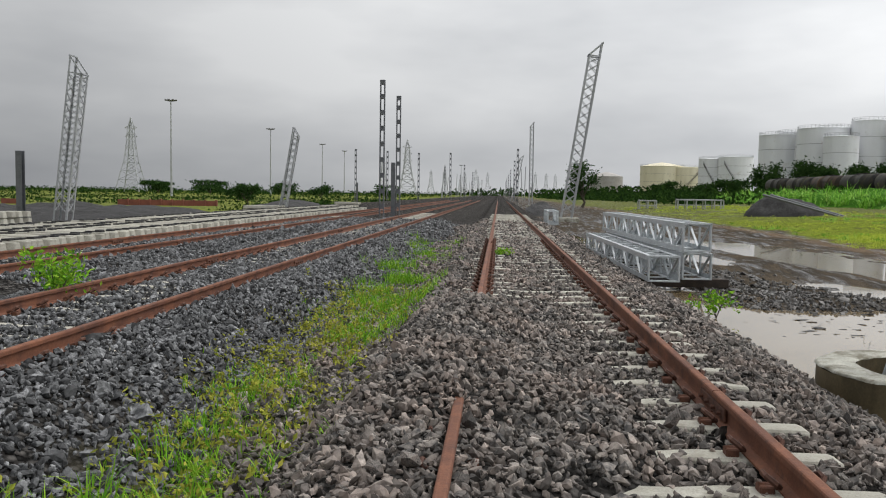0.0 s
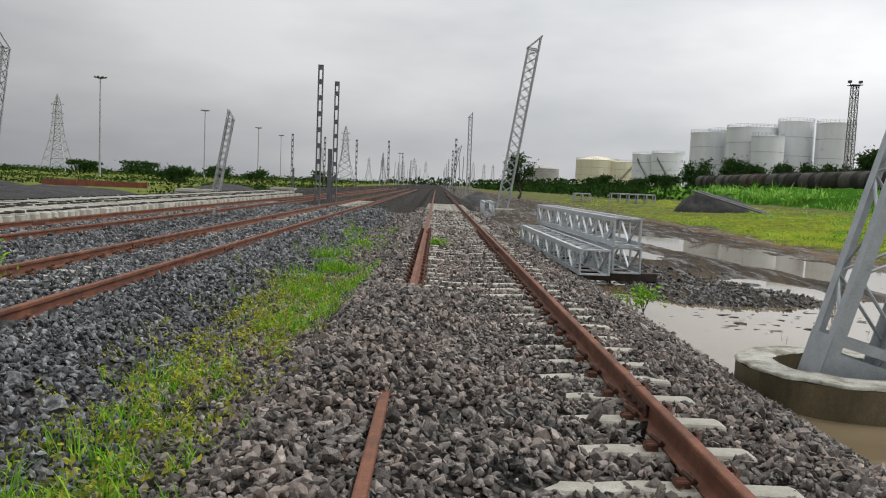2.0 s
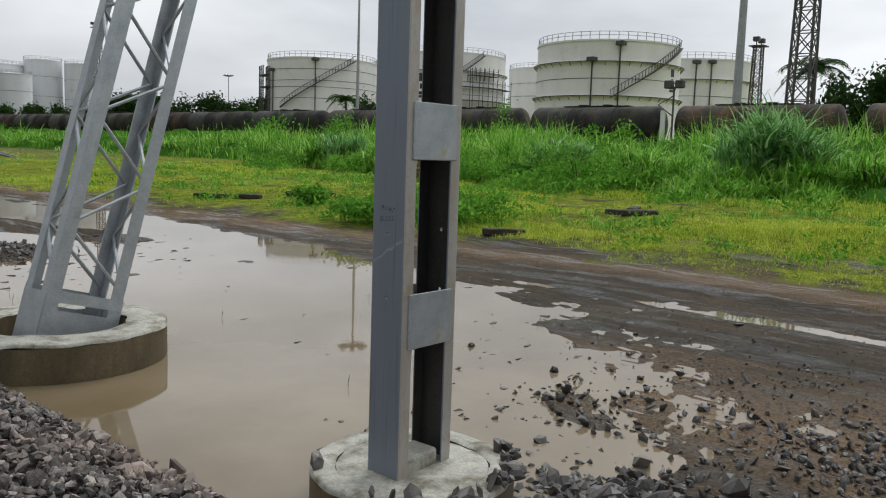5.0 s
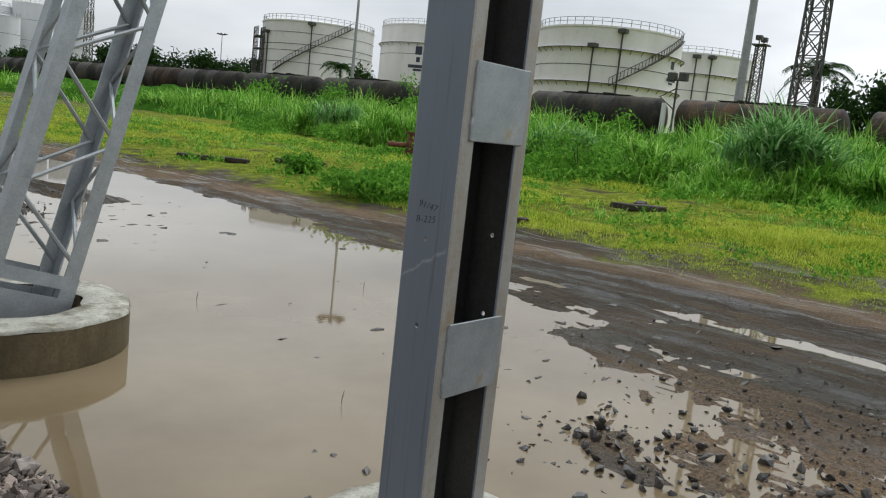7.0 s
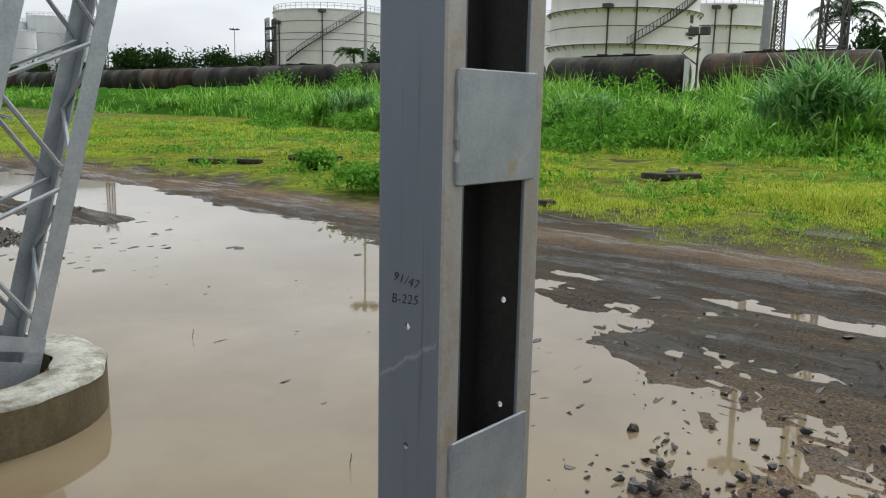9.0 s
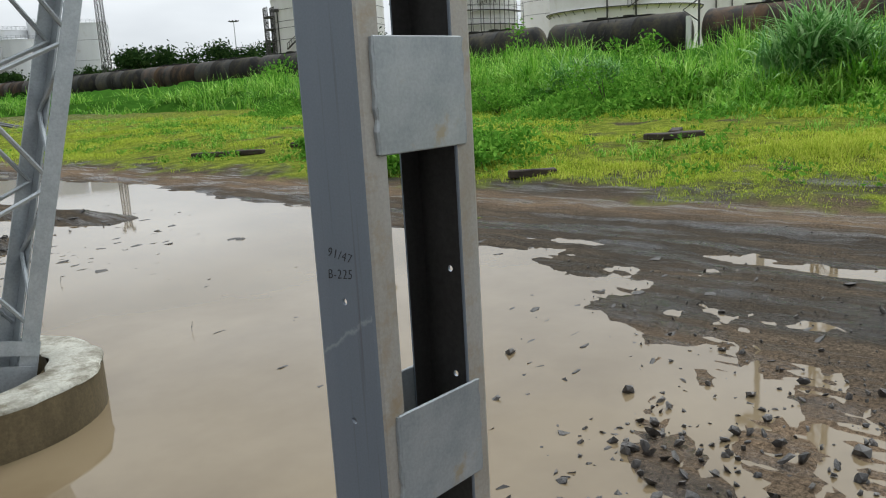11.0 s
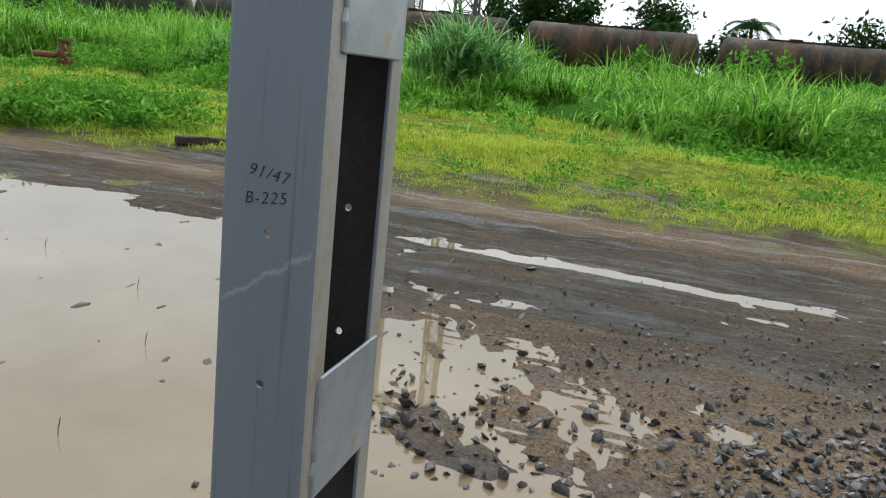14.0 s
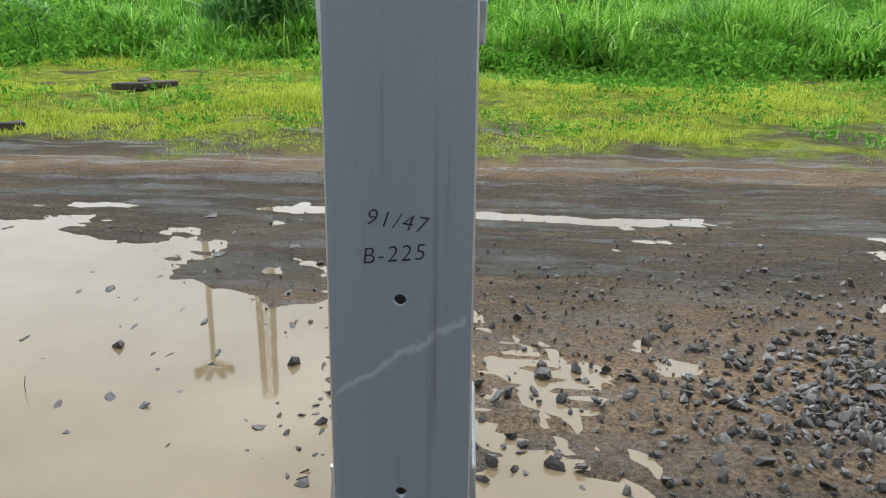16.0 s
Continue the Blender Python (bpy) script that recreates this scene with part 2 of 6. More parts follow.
def lathe(bm, prof, seg=48, cx=0, cy=0, a0=0.0, a1=2 * math.pi):
    """Turns a profile of (radius, height) round the vertical axis."""
    full = abs(a1 - a0 - 2 * math.pi) < 1e-6
    k = seg if full else seg + 1
    rings = []
    for r, z in prof:
        rings.append([bm.verts.new((cx + r * math.cos(a0 + (a1 - a0) * i / seg), cy + r * math.sin(a0 + (a1 - a0) * i / seg), z)) for i in range(k)])
    for p, q in zip(rings, rings[1:]):
        for i in range(seg):
            j = (i + 1) % k
            bm.faces.new((p[i], p[j], q[j], q[i]))
    return bm


def tube(bm, pts, r, seg=8):
    pts = [Vector(p) for p in pts]
    rings = []
    for i, p in enumerate(pts):
        d = (pts[min(i + 1, len(pts) - 1)] - pts[max(i - 1, 0)]).normalized()
        x = d.orthogonal().normalized()
        if i and rings:
            x = (prev - d * prev.dot(d)).normalized()
        prev = x
        y = d.cross(x)
        rr = r[i] if isinstance(r, (list, tuple)) else r
        rings.append([bm.verts.new(p + x * rr * math.cos(2 * math.pi * k / seg) + y * rr * math.sin(2 * math.pi * k / seg)) for k in range(seg)])
    for a, b in zip(rings, rings[1:]):
        for k in range(seg):
            bm.faces.new((a[k], a[(k + 1) % seg], b[(k + 1) % seg], b[k]))
    bm.faces.new(rings[0][::-1])
    bm.faces.new(rings[-1])
    return bm


def hash2(i, j, seed):
    h = (i.astype(np.int64) * 374761393 + j.astype(np.int64) * 668265263 + seed * 974711) & 0x7FFFFFFF
    h = ((h ^ (h >> 13)) * 1274126177) & 0x7FFFFFFF
    return ((h ^ (h >> 16)) & 0xFFFF) / 65535.0


def vnoise(x, y, scale, seed=0):
    x, y = np.asarray(x, float) / scale, np.asarray(y, float) / scale
    i, j = np.floor(x), np.floor(y)
    u, v = x - i, y - j
    u, v = u * u * (3 - 2 * u), v * v * (3 - 2 * v)
    a, b, c, d = hash2(i, j, seed), hash2(i + 1, j, seed), hash2(i, j + 1, seed), hash2(i + 1, j + 1, seed)
    return (a * (1 - u) + b * u) * (1 - v) + (c * (1 - u) + d * u) * v - 0.5


def fbm(x, y, scale, seed=0, octaves=4):
    return sum(vnoise(x, y, scale / 2**k, seed + 17 * k) / 1.7**k for k in range(octaves))


def smooth(a, b, x):
    t = np.clip((np.asarray(x, float) - a) / (b - a), 0, 1)
    return t * t * (3 - 2 * t)


# ---- ground: one sheet from the yard to the horizon ----
WATER = -0.37


def formation(x, y):
    """Ballast level of the three tracks and the shoulder down to the road."""
    z = np.interp(x, (-60, -24, -18, -10.7, -10.3, -10.0, -9.7, -8.2, -7.95, -7.5, -6.8, -6.2, -5.65, -5.3, -3.9, -3.55, -2.95, -2.3, -1.25, -0.62, 2.45, 2.75, 3.5, 3.9),
                  (-0.5, -0.35, 0.06, 0.06, 0.0, 0.02, -0.025, -0.025, 0.02, 0.0, -0.12, 0.0, 0.02, -0.03, -0.03, 0.02, -0.02, -0.3, -0.3, -0.045, -0.045, -0.09, -0.4, -0.47))
    side = np.where(x < -0.1, 0.5, 0.85)
    heap = np.exp(-((x + 0.1) / side) ** 2) * smooth(3.9, 5.4, y) * (1 - smooth(9.0, 11.6, y)) * (0.26 + 0.14 * vnoise(x, y, 0.9, 77))
    rim = np.interp(y, (0, 2.5, 3.3, 4, 5, 6.2, 7, 8, 9.5, 11), (-0.3, 0.0, 0.3, 0.9, 1.15, 1.1, 0.8, 0.5, 0.2, -0.4)) + 0.25 * vnoise(x, y, 0.5, 78)
    cover = 0.12 * smooth(-0.95, -0.6, x) * smooth(rim + 0.22, rim - 0.12, x) * smooth(0.0, 2.5, y)
    return z + np.maximum(heap, cover) * 1.0


def shore(y):
    return np.interp(y, (0.8, 1.6, 2.4, 3, 4, 5, 6, 8, 10, 12, 16, 22, 30, 35, 38), (3.6, 5.2, 6.7, 7.3, 7.8, 8.3, 9.0, 10.2, 10.9, 11.4, 11.7, 11.7, 10.9, 9.4, 8.0))


def yard(x, y):
    """The muddy road east of the tracks, its puddle, and the meadow behind."""
    edge = shore(y) + fbm(x, y, 2.2, 5, 5) * 1.0
    deep = smooth(-0.8, 1.3, edge - x) * smooth(0.9, 2.9, y + fbm(x, y, 1.1, 8) * 1.0)
    deep = deep * (0.34 + 0.66 * np.maximum(smooth(3.4, 6.0, y), smooth(5.2, 4.2, x)))
    z = -0.35 - 0.16 * deep + fbm(x, y, 0.9, 2, 5) * 0.05 + fbm(x, y, 0.22, 3, 3) * 0.018
    # a bar of black mud and a gravelly spit
    bar_x = np.interp(y, (11.5, 17, 23, 30), (9.3, 8.9, 7.9, 7.3))
    z = z + 0.2 * np.exp(-((x - bar_x) / 0.9) ** 2) * smooth(12.5, 16, y) * (1 - smooth(29, 33, y))
    z = z + 0.17 * np.exp(-((x - 4.9) / 1.3) ** 2) * smooth(12.0, 15.5, y) + 0.05 * np.exp(-((x - 6.2) / 1.6) ** 2 - ((y - 13.2) / 1.2) ** 2)
    z = z + 0.17 * np.exp(-((x - 6.4) / 1.9) ** 2) * smooth(12.6, 14.5, y) * (1 - smooth(20, 27, y)) * (0.7 + fbm(x, y, 1.6, 14))
    z = z + 0.09 * smooth(30, 40, y)
    z = z + 0.07 * smooth(11.7, 12.7, x)
    # wheel ruts along the road, some deep enough to hold water
    for cx, dep, wid in ((10.45 + 0.085 * y + 0.08 * np.sin(y / 2.3), 0.05 * smooth(9, 7, y) * smooth(-0.5, 1.0, y), 0.13), (12.75 + 0.1 * np.sin(y / 3.1), 0.13 * smooth(2.2, 1.2, y) * smooth(-4.5, -2.5, y), 0.2),
                         (11.9 + 0.25 * np.sin(y / 9.0), 0.022, 0.2), (12.3 + 0.3 * np.sin(y / 8.0), 0.05 * smooth(9, 14, y), 0.25), (10.3 + 0.3 * np.sin(y / 9.0), 0.04 * smooth(9, 14, y), 0.25)):
        z = z - dep * np.exp(-((x - cx) / wid) ** 2) * (0.65 + vnoise(x, y, 2.5, 9) + 0.9 * vnoise(x * 2, y, 0.5, 23))
    # low streaky ridges that traffic has drawn out along the road
    z = z + 0.022 * vnoise(x * 6, y, 1.6, 15) * smooth(8.5, 10, x)
    # tyre cleats pressed into the shallow flooded mud
    for (ax, ay), (bx, by) in (((8.1, 4.7), (5.7, 3.0)), ((8.4, 4.0), (5.7, 2.35)), ((8.2, 3.3), (6.2, 2.0))):
        ln = math.hypot(bx - ax, by - ay)
        ux, uy = (bx - ax) / ln, (by - ay) / ln
        s, o = (x - ax) * ux + (y - ay) * uy, (y - ay) * ux - (x - ax) * uy
        on = np.exp(-(((o + 0.1 * vnoise(x, y, 0.6, 18)) / 0.2) ** 4)) * smooth(-0.2, 0.4, s) * smooth(ln + 0.3, ln - 0.5, s)
        cleat = np.sin((s + 0.9 * np.abs(o) + 0.12 * vnoise(x, y, 0.4, 19)) * 2 * math.pi / 0.19) * (0.7 + vnoise(x, y, 0.5, 20))
        z = z * (1 - 0.75 * on) + 0.75 * on * (-0.374 + 0.022 * cleat + 0.06 * vnoise(x, y, 0.3, 16) + 0.05 * vnoise(x, y, 1.1, 17))
    z = z - 0.015 * np.exp(-((x - 6.5) / 0.9) ** 2 - ((y - 2.75) / 0.55) ** 2)
    # stones spilled off the shoulder beside the mast
    z = z + 0.16 * np.exp(-((x - 4.3) / 0.8) ** 2 - ((y - 1.9) / 0.9) ** 2) + 0.012 * np.exp(-((x - 6.2) / 1.0) ** 2 - ((y - 3.2) / 0.9) ** 2)
    meadow = smooth(13.2, 14.6, x + fbm(x, y, 3, 11) * 0.8)
    rise = np.interp(x, (13, 16, 20, 27, 33, 46, 52, 58, 200), (-0.28, -0.12, 0.15, 0.3, 0.55, 0.9, 1.4, 1.4, 1.4))
    return z * (1 - meadow) + (rise + fbm(x, y, 2.0, 21, 4) * 0.12) * meadow


def ground_z(x, y):
    x, y = np.asarray(x, float), np.asarray(y, float)
    k = smooth(3.35, 3.75, x)
    z = formation(x, y) * (1 - k) + yard(x, y) * k
    far = smooth(150, 400, np.hypot(x, y))
    return z * (1 - far) + (-0.2 + 1.2 * smooth(30, 60, x)) * far


def spaced(*runs):
    out = []
    for a, b, s in runs:
        out.extend(np.arange(a, b, s))
    return np.array(out + [runs[-1][1]])


def build_ground():
    xs = spaced((-1500, -300, 240), (-300, -60, 24), (-60, -12, 2.0), (-12, -3, 0.3), (-3, 3.3, 0.12), (3.3, 13, 0.075), (13, 18, 0.2), (18, 50, 0.8), (50, 200, 10), (200, 1500, 130))
    ys = spaced((-1500, -200, 200), (-200, -20, 12), (-20, -4, 0.8), (-4, 0, 0.2), (0, 14, 0.075), (14, 36, 0.22), (36, 90, 0.9), (90, 300, 10), (300, 1500, 100))
    X, Y = np.meshgrid(xs, ys)
    Z = ground_z(X, Y)
    nx, ny = len(xs), len(ys)
    idx = np.arange(nx * ny).reshape(ny, nx)
    faces = np.stack([idx[:-1, :-1], idx[:-1, 1:], idx[1:, 1:], idx[1:, :-1]], -1).reshape(-1, 4)
    ob = raw("ground", np.stack([X, Y, Z], -1).reshape(-1, 3), faces, GROUND, smooth=True)
    # kinds of soil by place: red grass, green ballast, blue wet mud
    at = ob.data.color_attributes.new("soil", "FLOAT_COLOR", "POINT")
    grass = smooth(13.7, 14.7, X + fbm(X, Y, 3, 11) * 0.9 + fbm(X, Y, 0.5, 31) * 1.3)
    gravelly = np.exp(-((X - 15.6) / 1.7) ** 2) * smooth(13, 7, Y) * smooth(-0.08, 0.14, fbm(X * 1.6, Y, 1.3, 52) + 0.3 * fbm(X, Y, 0.3, 53))
    grass = grass * (1 - 0.85 * gravelly)
    grass = np.maximum(grass * (1 - 0.5 * smooth(42, 75, Y)), 0.8 * smooth(-20, -24, X))
    stones = (1 - smooth(3.2, 3.7, X)) * smooth(-22, -17, X)
    weeds = 0.55 * np.exp(-((X + 1.75) / 0.7) ** 2) * smooth(2, 4, Y) * (1 - smooth(26, 40, Y)) * smooth(-0.12, 0.15, fbm(X, Y, 1.2, 41))
    wet = smooth(-0.25, -0.36, Z) * (1 - stones)
    col = np.stack([np.maximum(grass, weeds), stones, wet, np.ones_like(X)], -1).astype(np.float32)
    at.data.foreach_set("color", col.ravel())
    tone = ob.data.color_attributes.new("tone", "FLOAT_COLOR", "POINT")
    tan = np.exp(-((X - 13.15 - 0.4 * fbm(X, Y, 4, 35)) / 0.7) ** 4) * (0.75 + 0.5 * fbm(X * 5, Y, 1.5, 38)) + 0.9 * np.exp(-((X - 6.9 - 0.8 * fbm(X, Y, 2, 36)) / 1.2) ** 2) * smooth(9, 5, Y)
    tone.data.foreach_set("color", np.stack([np.clip(tan, 0, 1)] * 3 + [np.ones_like(X)], -1).astype(np.float32).ravel())
    return tagged(ob, "wet dark mud road, ballast beds and green meadow", "ground", kind="structure")


def ground_material():
    m, n, l, bs = material("yard_soil")
    at = n.new("ShaderNodeVertexColor")
    at.layer_name = "soil"
    sep = n.new("ShaderNodeSeparateColor")
    l.new(at.outputs["Color"], sep.inputs[0])
    big, mid, fine = noise_node(n, l, 0.5, 6, 0.65), noise_node(n, l, 3.5, 6, 0.65), noise_node(n, l, 38, 4, 0.7)
    # drawn out along the way that vehicles go
    mp = n.new("ShaderNodeMapping")
    mp.inputs["Scale"].default_value = (3.2, 0.42, 1.0)
    geo_at = n.new("ShaderNodeTexCoord")
    l.new(geo_at.outputs["Object"], mp.inputs["Vector"])
    drawn = n.new("ShaderNodeTexNoise")
    drawn.inputs["Scale"].default_value, drawn.inputs["Detail"].default_value, drawn.inputs["Roughness"].default_value = 1.1, 7, 0.68
    l.new(mp.outputs[0], drawn.inputs["Vector"])
    mud = ramp_node(n, l, drawn.outputs["Fac"], [(0.32, (0.022, 0.019, 0.016)), (0.5, (0.052, 0.044, 0.034)), (0.7, (0.12, 0.096, 0.07))]).outputs[0]
    brown = ramp_node(n, l, drawn.outputs["Fac"], [(0.3, (0.1, 0.072, 0.047)), (0.7, (0.26, 0.185, 0.12))]).outputs[0]
    k = ramp_node(n, l, big.outputs["Fac"], [(0.45, (0, 0, 0)), (0.65, (1, 1, 1))]).outputs[0]
    tn = n.new("ShaderNodeVertexColor")
    tn.layer_name = "tone"
    k = mix_node(n, l, 0.78, k, tn.outputs["Color"])
    mud = mix_node(n, l, k, mud, brown)
    grit = ramp_node(n, l, fine.outputs["Fac"], [(0.35, (0.4, 0.4, 0.4)), (0.7, (1.6, 1.6, 1.6))]).outputs[0]
    mud = mix_node(n, l, 1.0, mud, grit, "MULTIPLY")
    turf = ramp_node(n, l, mid.outputs["Fac"], [(0.3, (0.075, 0.095, 0.018)), (0.5, (0.16, 0.2, 0.03)), (0.7, (0.28, 0.31, 0.05))]).outputs[0]
    bare = ramp_node(n, l, big.outputs["Fac"], [(0.58, (0, 0, 0)), (0.66, (1, 1, 1))]).outputs[0]
    turf = mix_node(n, l, bare, turf, (0.085, 0.075, 0.05))
    turf = mix_node(n, l, 1.0, turf, grit, "MULTIPLY")
    vor = n.new("ShaderNodeTexVoronoi")
    vor.inputs["Scale"].default_value = 17
    tc = n.new("ShaderNodeTexCoord")
    l.new(tc.outputs["Object"], vor.inputs["Vector"])
    hs = n.new("ShaderNodeSeparateColor")
    l.new(vor.outputs["Color"], hs.inputs[0])
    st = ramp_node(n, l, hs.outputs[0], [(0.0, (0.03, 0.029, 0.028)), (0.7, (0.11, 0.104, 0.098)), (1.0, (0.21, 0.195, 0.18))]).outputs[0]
    # shade between stones is multiplied into the colour, towards the cell edges
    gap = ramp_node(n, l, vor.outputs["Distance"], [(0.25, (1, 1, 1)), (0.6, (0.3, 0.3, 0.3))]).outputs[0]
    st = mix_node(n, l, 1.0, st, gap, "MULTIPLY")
    col = mix_node(n, l, sep.outputs[0], mud, turf)
    notgrass = n.new("ShaderNodeMath")
    notgrass.operation = "SUBTRACT"
    l.new(sep.outputs[1], notgrass.inputs[0])
    l.new(sep.outputs[0], notgrass.inputs[1])
    notgrass.use_clamp = True
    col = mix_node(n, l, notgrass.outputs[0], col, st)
    l.new(col, bs.inputs["Base Color"])
    rg = n.new("ShaderNodeMapRange")
    rg.inputs["To Min"].default_value, rg.inputs["To Max"].default_value = 0.85, 0.4
    l.new(sep.outputs[2], rg.inputs["Value"])
    glint = n.new("ShaderNodeMapRange")
    glint.inputs["From Min"].default_value, glint.inputs["From Max"].default_value = 0.4, 0.62
    glint.inputs["To Min"].default_value, glint.inputs["To Max"].default_value = 0.4, 1.5
    l.new(drawn.outputs["Fac"], glint.inputs["Value"])
    rr_ = n.new("ShaderNodeMath")
    rr_.operation, rr_.use_clamp = "MULTIPLY", True
    l.new(rg.outputs[0], rr_.inputs[0])
    l.new(glint.outputs[0], rr_.inputs[1])
    l.new(rr_.outputs[0], bs.inputs["Roughness"])
    sp = n.new("ShaderNodeMapRange")
    sp.inputs["To Min"].default_value, sp.inputs["To Max"].default_value = 0.4, 0.03
    l.new(sep.outputs[0], sp.inputs["Value"])
    l.new(sp.outputs[0], bs.inputs["Specular IOR Level"])
    hsum = n.new("ShaderNodeMath")
    hsum.operation = "ADD"
    l.new(mid.outputs["Fac"], hsum.inputs[0])
    l.new(fine.outputs["Fac"], hsum.inputs[1])
    bump(n, l, bs, hsum.outputs[0], 0.9, 0.035)
    df = n.new("ShaderNodeBsdfDiffuse")
    l.new(col, df.inputs["Color"])
    l.new(bs.inputs["Normal"].links[0].from_socket, df.inputs["Normal"])
    dry = n.new("ShaderNodeMath")
    dry.operation = "MAXIMUM"
    l.new(sep.outputs[0], dry.inputs[0])
    l.new(sep.outputs[1], dry.inputs[1])
    # only slick wet streaks shine, the rest of the churned mud is matt
    slick = n.new("ShaderNodeMapRange")
    slick.inputs["From Min"].default_value, slick.inputs["From Max"].default_value = 0.4, 0.52
    slick.inputs["To Min"].default_value, slick.inputs["To Max"].default_value = 0.1, 0.88
    l.new(drawn.outputs["Fac"], slick.inputs["Value"])
    matt = n.new("ShaderNodeMath")
    matt.operation = "MAXIMUM"
    l.new(dry.outputs[0], matt.inputs[0])
    l.new(slick.outputs[0], matt.inputs[1])
    mx = n.new("ShaderNodeMixShader")
    l.new(matt.outputs[0], mx.inputs[0])
    l.new(bs.outputs[0], mx.inputs[1])
    l.new(df.outputs[0], mx.inputs[2])
    l.new(mx.outputs[0], n["Material Output"].inputs["Surface"])
    return m


def water_material():
    m, n, l, bs = material("muddy_water")
    a = noise_node(n, l, 0.7, 5)
    c = ramp_node(n, l, a.outputs["Fac"], [(0.35, (0.15, 0.112, 0.064)), (0.65, (0.2, 0.155, 0.094))]).outputs[0]
    l.new(c, bs.inputs["Base Color"])
    bs.inputs["Roughness"].default_value, bs.inputs["IOR"].default_value = 0.03, 1.45
    w = noise_node(n, l, 6, 2)
    bump(n, l, bs, w.outputs["Fac"], 0.02, 0.01)
    return m


GROUND = ground_material()
MUDDY = water_material()
build_ground()
bm = bmesh.new()
bmesh.ops.create_grid(bm, x_segments=8, y_segments=12, size=1)
bmesh.ops.scale(bm, vec=(6.8, 22, 1), verts=bm.verts)
bmesh.ops.translate(bm, vec=(9.5, 20.5, WATER), verts=bm.verts)
tagged(part("puddle_water", bm, MUDDY), "shallow brown rain water flooding the muddy road", "water", kind="structure")


# ---- tracks ----
RAIL_PROFILE = ((-0.068, 0.0), (0.068, 0.0), (0.068, 0.012), (0.012, 0.03), (0.009, 0.045), (0.009, 0.118), (0.033, 0.13), (0.0335, 0.16), (0.028, 0.169), (0.018, 0.172),
                (-0.018, 0.172), (-0.028, 0.169), (-0.0335, 0.16), (-0.033, 0.13), (-0.009, 0.118), (-0.009, 0.045), (-0.012, 0.03), (-0.068, 0.012))
SLEEPER_STEP, FIRST_SLEEPER = 0.6, 3.96


def rail_mesh(length):
    bm = bmesh.new()
    ends = [[bm.verts.new((x, y, z)) for x, z in RAIL_PROFILE] for y in (0, length)]
    k = len(RAIL_PROFILE)
    for i in range(k):
        bm.faces.new((ends[0][i], ends[1][i], ends[1][(i + 1) % k], ends[0][(i + 1) % k]))
    bm.faces.new(ends[0])
    bm.faces.new(ends[1][::-1])
    bmesh.ops.recalc_face_normals(bm, faces=bm.faces)
    return bm


def build_rail(x, joints, label, sag=0.0):
    """One line of rails, as lengths that meet at joints with a small gap."""
    thing = tagged(empty("rail", pose(x, 0, 0)), label, "rail", "rails of the yard tracks", "structure")
    for a, b in zip(joints, joints[1:]):
        r = part("rail_length", rail_mesh(b - a - 0.012), RUST, thing)
        r.location = (0, a, 0)
        if -3 < b < 30:
            for side in (-1, 1):
                bm = box(bmesh.new(), min(side * 0.012, side * 0.034), max(side * 0.012, side * 0.034), -0.31, 0.31, 0.035, 0.12, 0.006)
                for k in (-0.23, -0.08, 0.08, 0.23):
                    tube(bm, ((side * 0.03, k, 0.078), (side * 0.062, k, 0.078)), 0.017, 6)
                plate = part("fishplate", bm, DARKRUST, thing, "bolted rusty fishplate at a rail joint")
                plate.location = (0, b, 0)
    return thing


def build_sleeper_mesh():
    """A prestressed monoblock sleeper, waisted in the middle and chamfered."""
    bm = bmesh.new()
    secs = []
    for x, w, top in ((-1.375, 0.082, -0.012), (-1.34, 0.09, 0.0), (-0.55, 0.088, 0.0), (-0.3, 0.08, -0.018), (0.3, 0.08, -0.018), (0.55, 0.088, 0.0), (1.34, 0.09, 0.0), (1.375, 0.082, -0.012)):
        secs.append([bm.verts.new(p) for p in ((x, -w - 0.04, -0.2), (x, w + 0.04, -0.2), (x, w, top - 0.015), (x, w - 0.012, top), (x, -w + 0.012, top), (x, -w, top - 0.015))])
    for a, b in zip(secs, secs[1:]):
        for i in range(6):
            bm.faces.new((a[i], a[(i + 1) % 6], b[(i + 1) % 6], b[i]))
    bm.faces.new(secs[0])
    bm.faces.new(secs[-1])
    bmesh.ops.recalc_face_normals(bm, faces=bm.faces)
    return mesh_of(bm, "sleeper", SLEEPER)


def build_clip_mesh():
    """An elastic rail clip: a bent bar with its eye standing beside the rail foot."""
    bm = bmesh.new()
    pts = [(0.06, -0.05, 0.03), (0.1, -0.05, 0.045), (0.125, -0.02, 0.07), (0.125, 0.03, 0.07), (0.09, 0.055, 0.05), (0.065, 0.03, 0.03), (0.1, 0.0, 0.02), (0.15, 0.0, 0.025)]
    tube(bm, pts, 0.014, 6)
    box(bm, 0.085, 0.15, -0.035, 0.035, -0.01, 0.03, 0.006)
    return mesh_of(bm, "rail_clip", DARKRUST)


SLEEPER_MESH, CLIP_MESH = build_sleeper_mesh(), build_clip_mesh()
rng = random.Random(4)


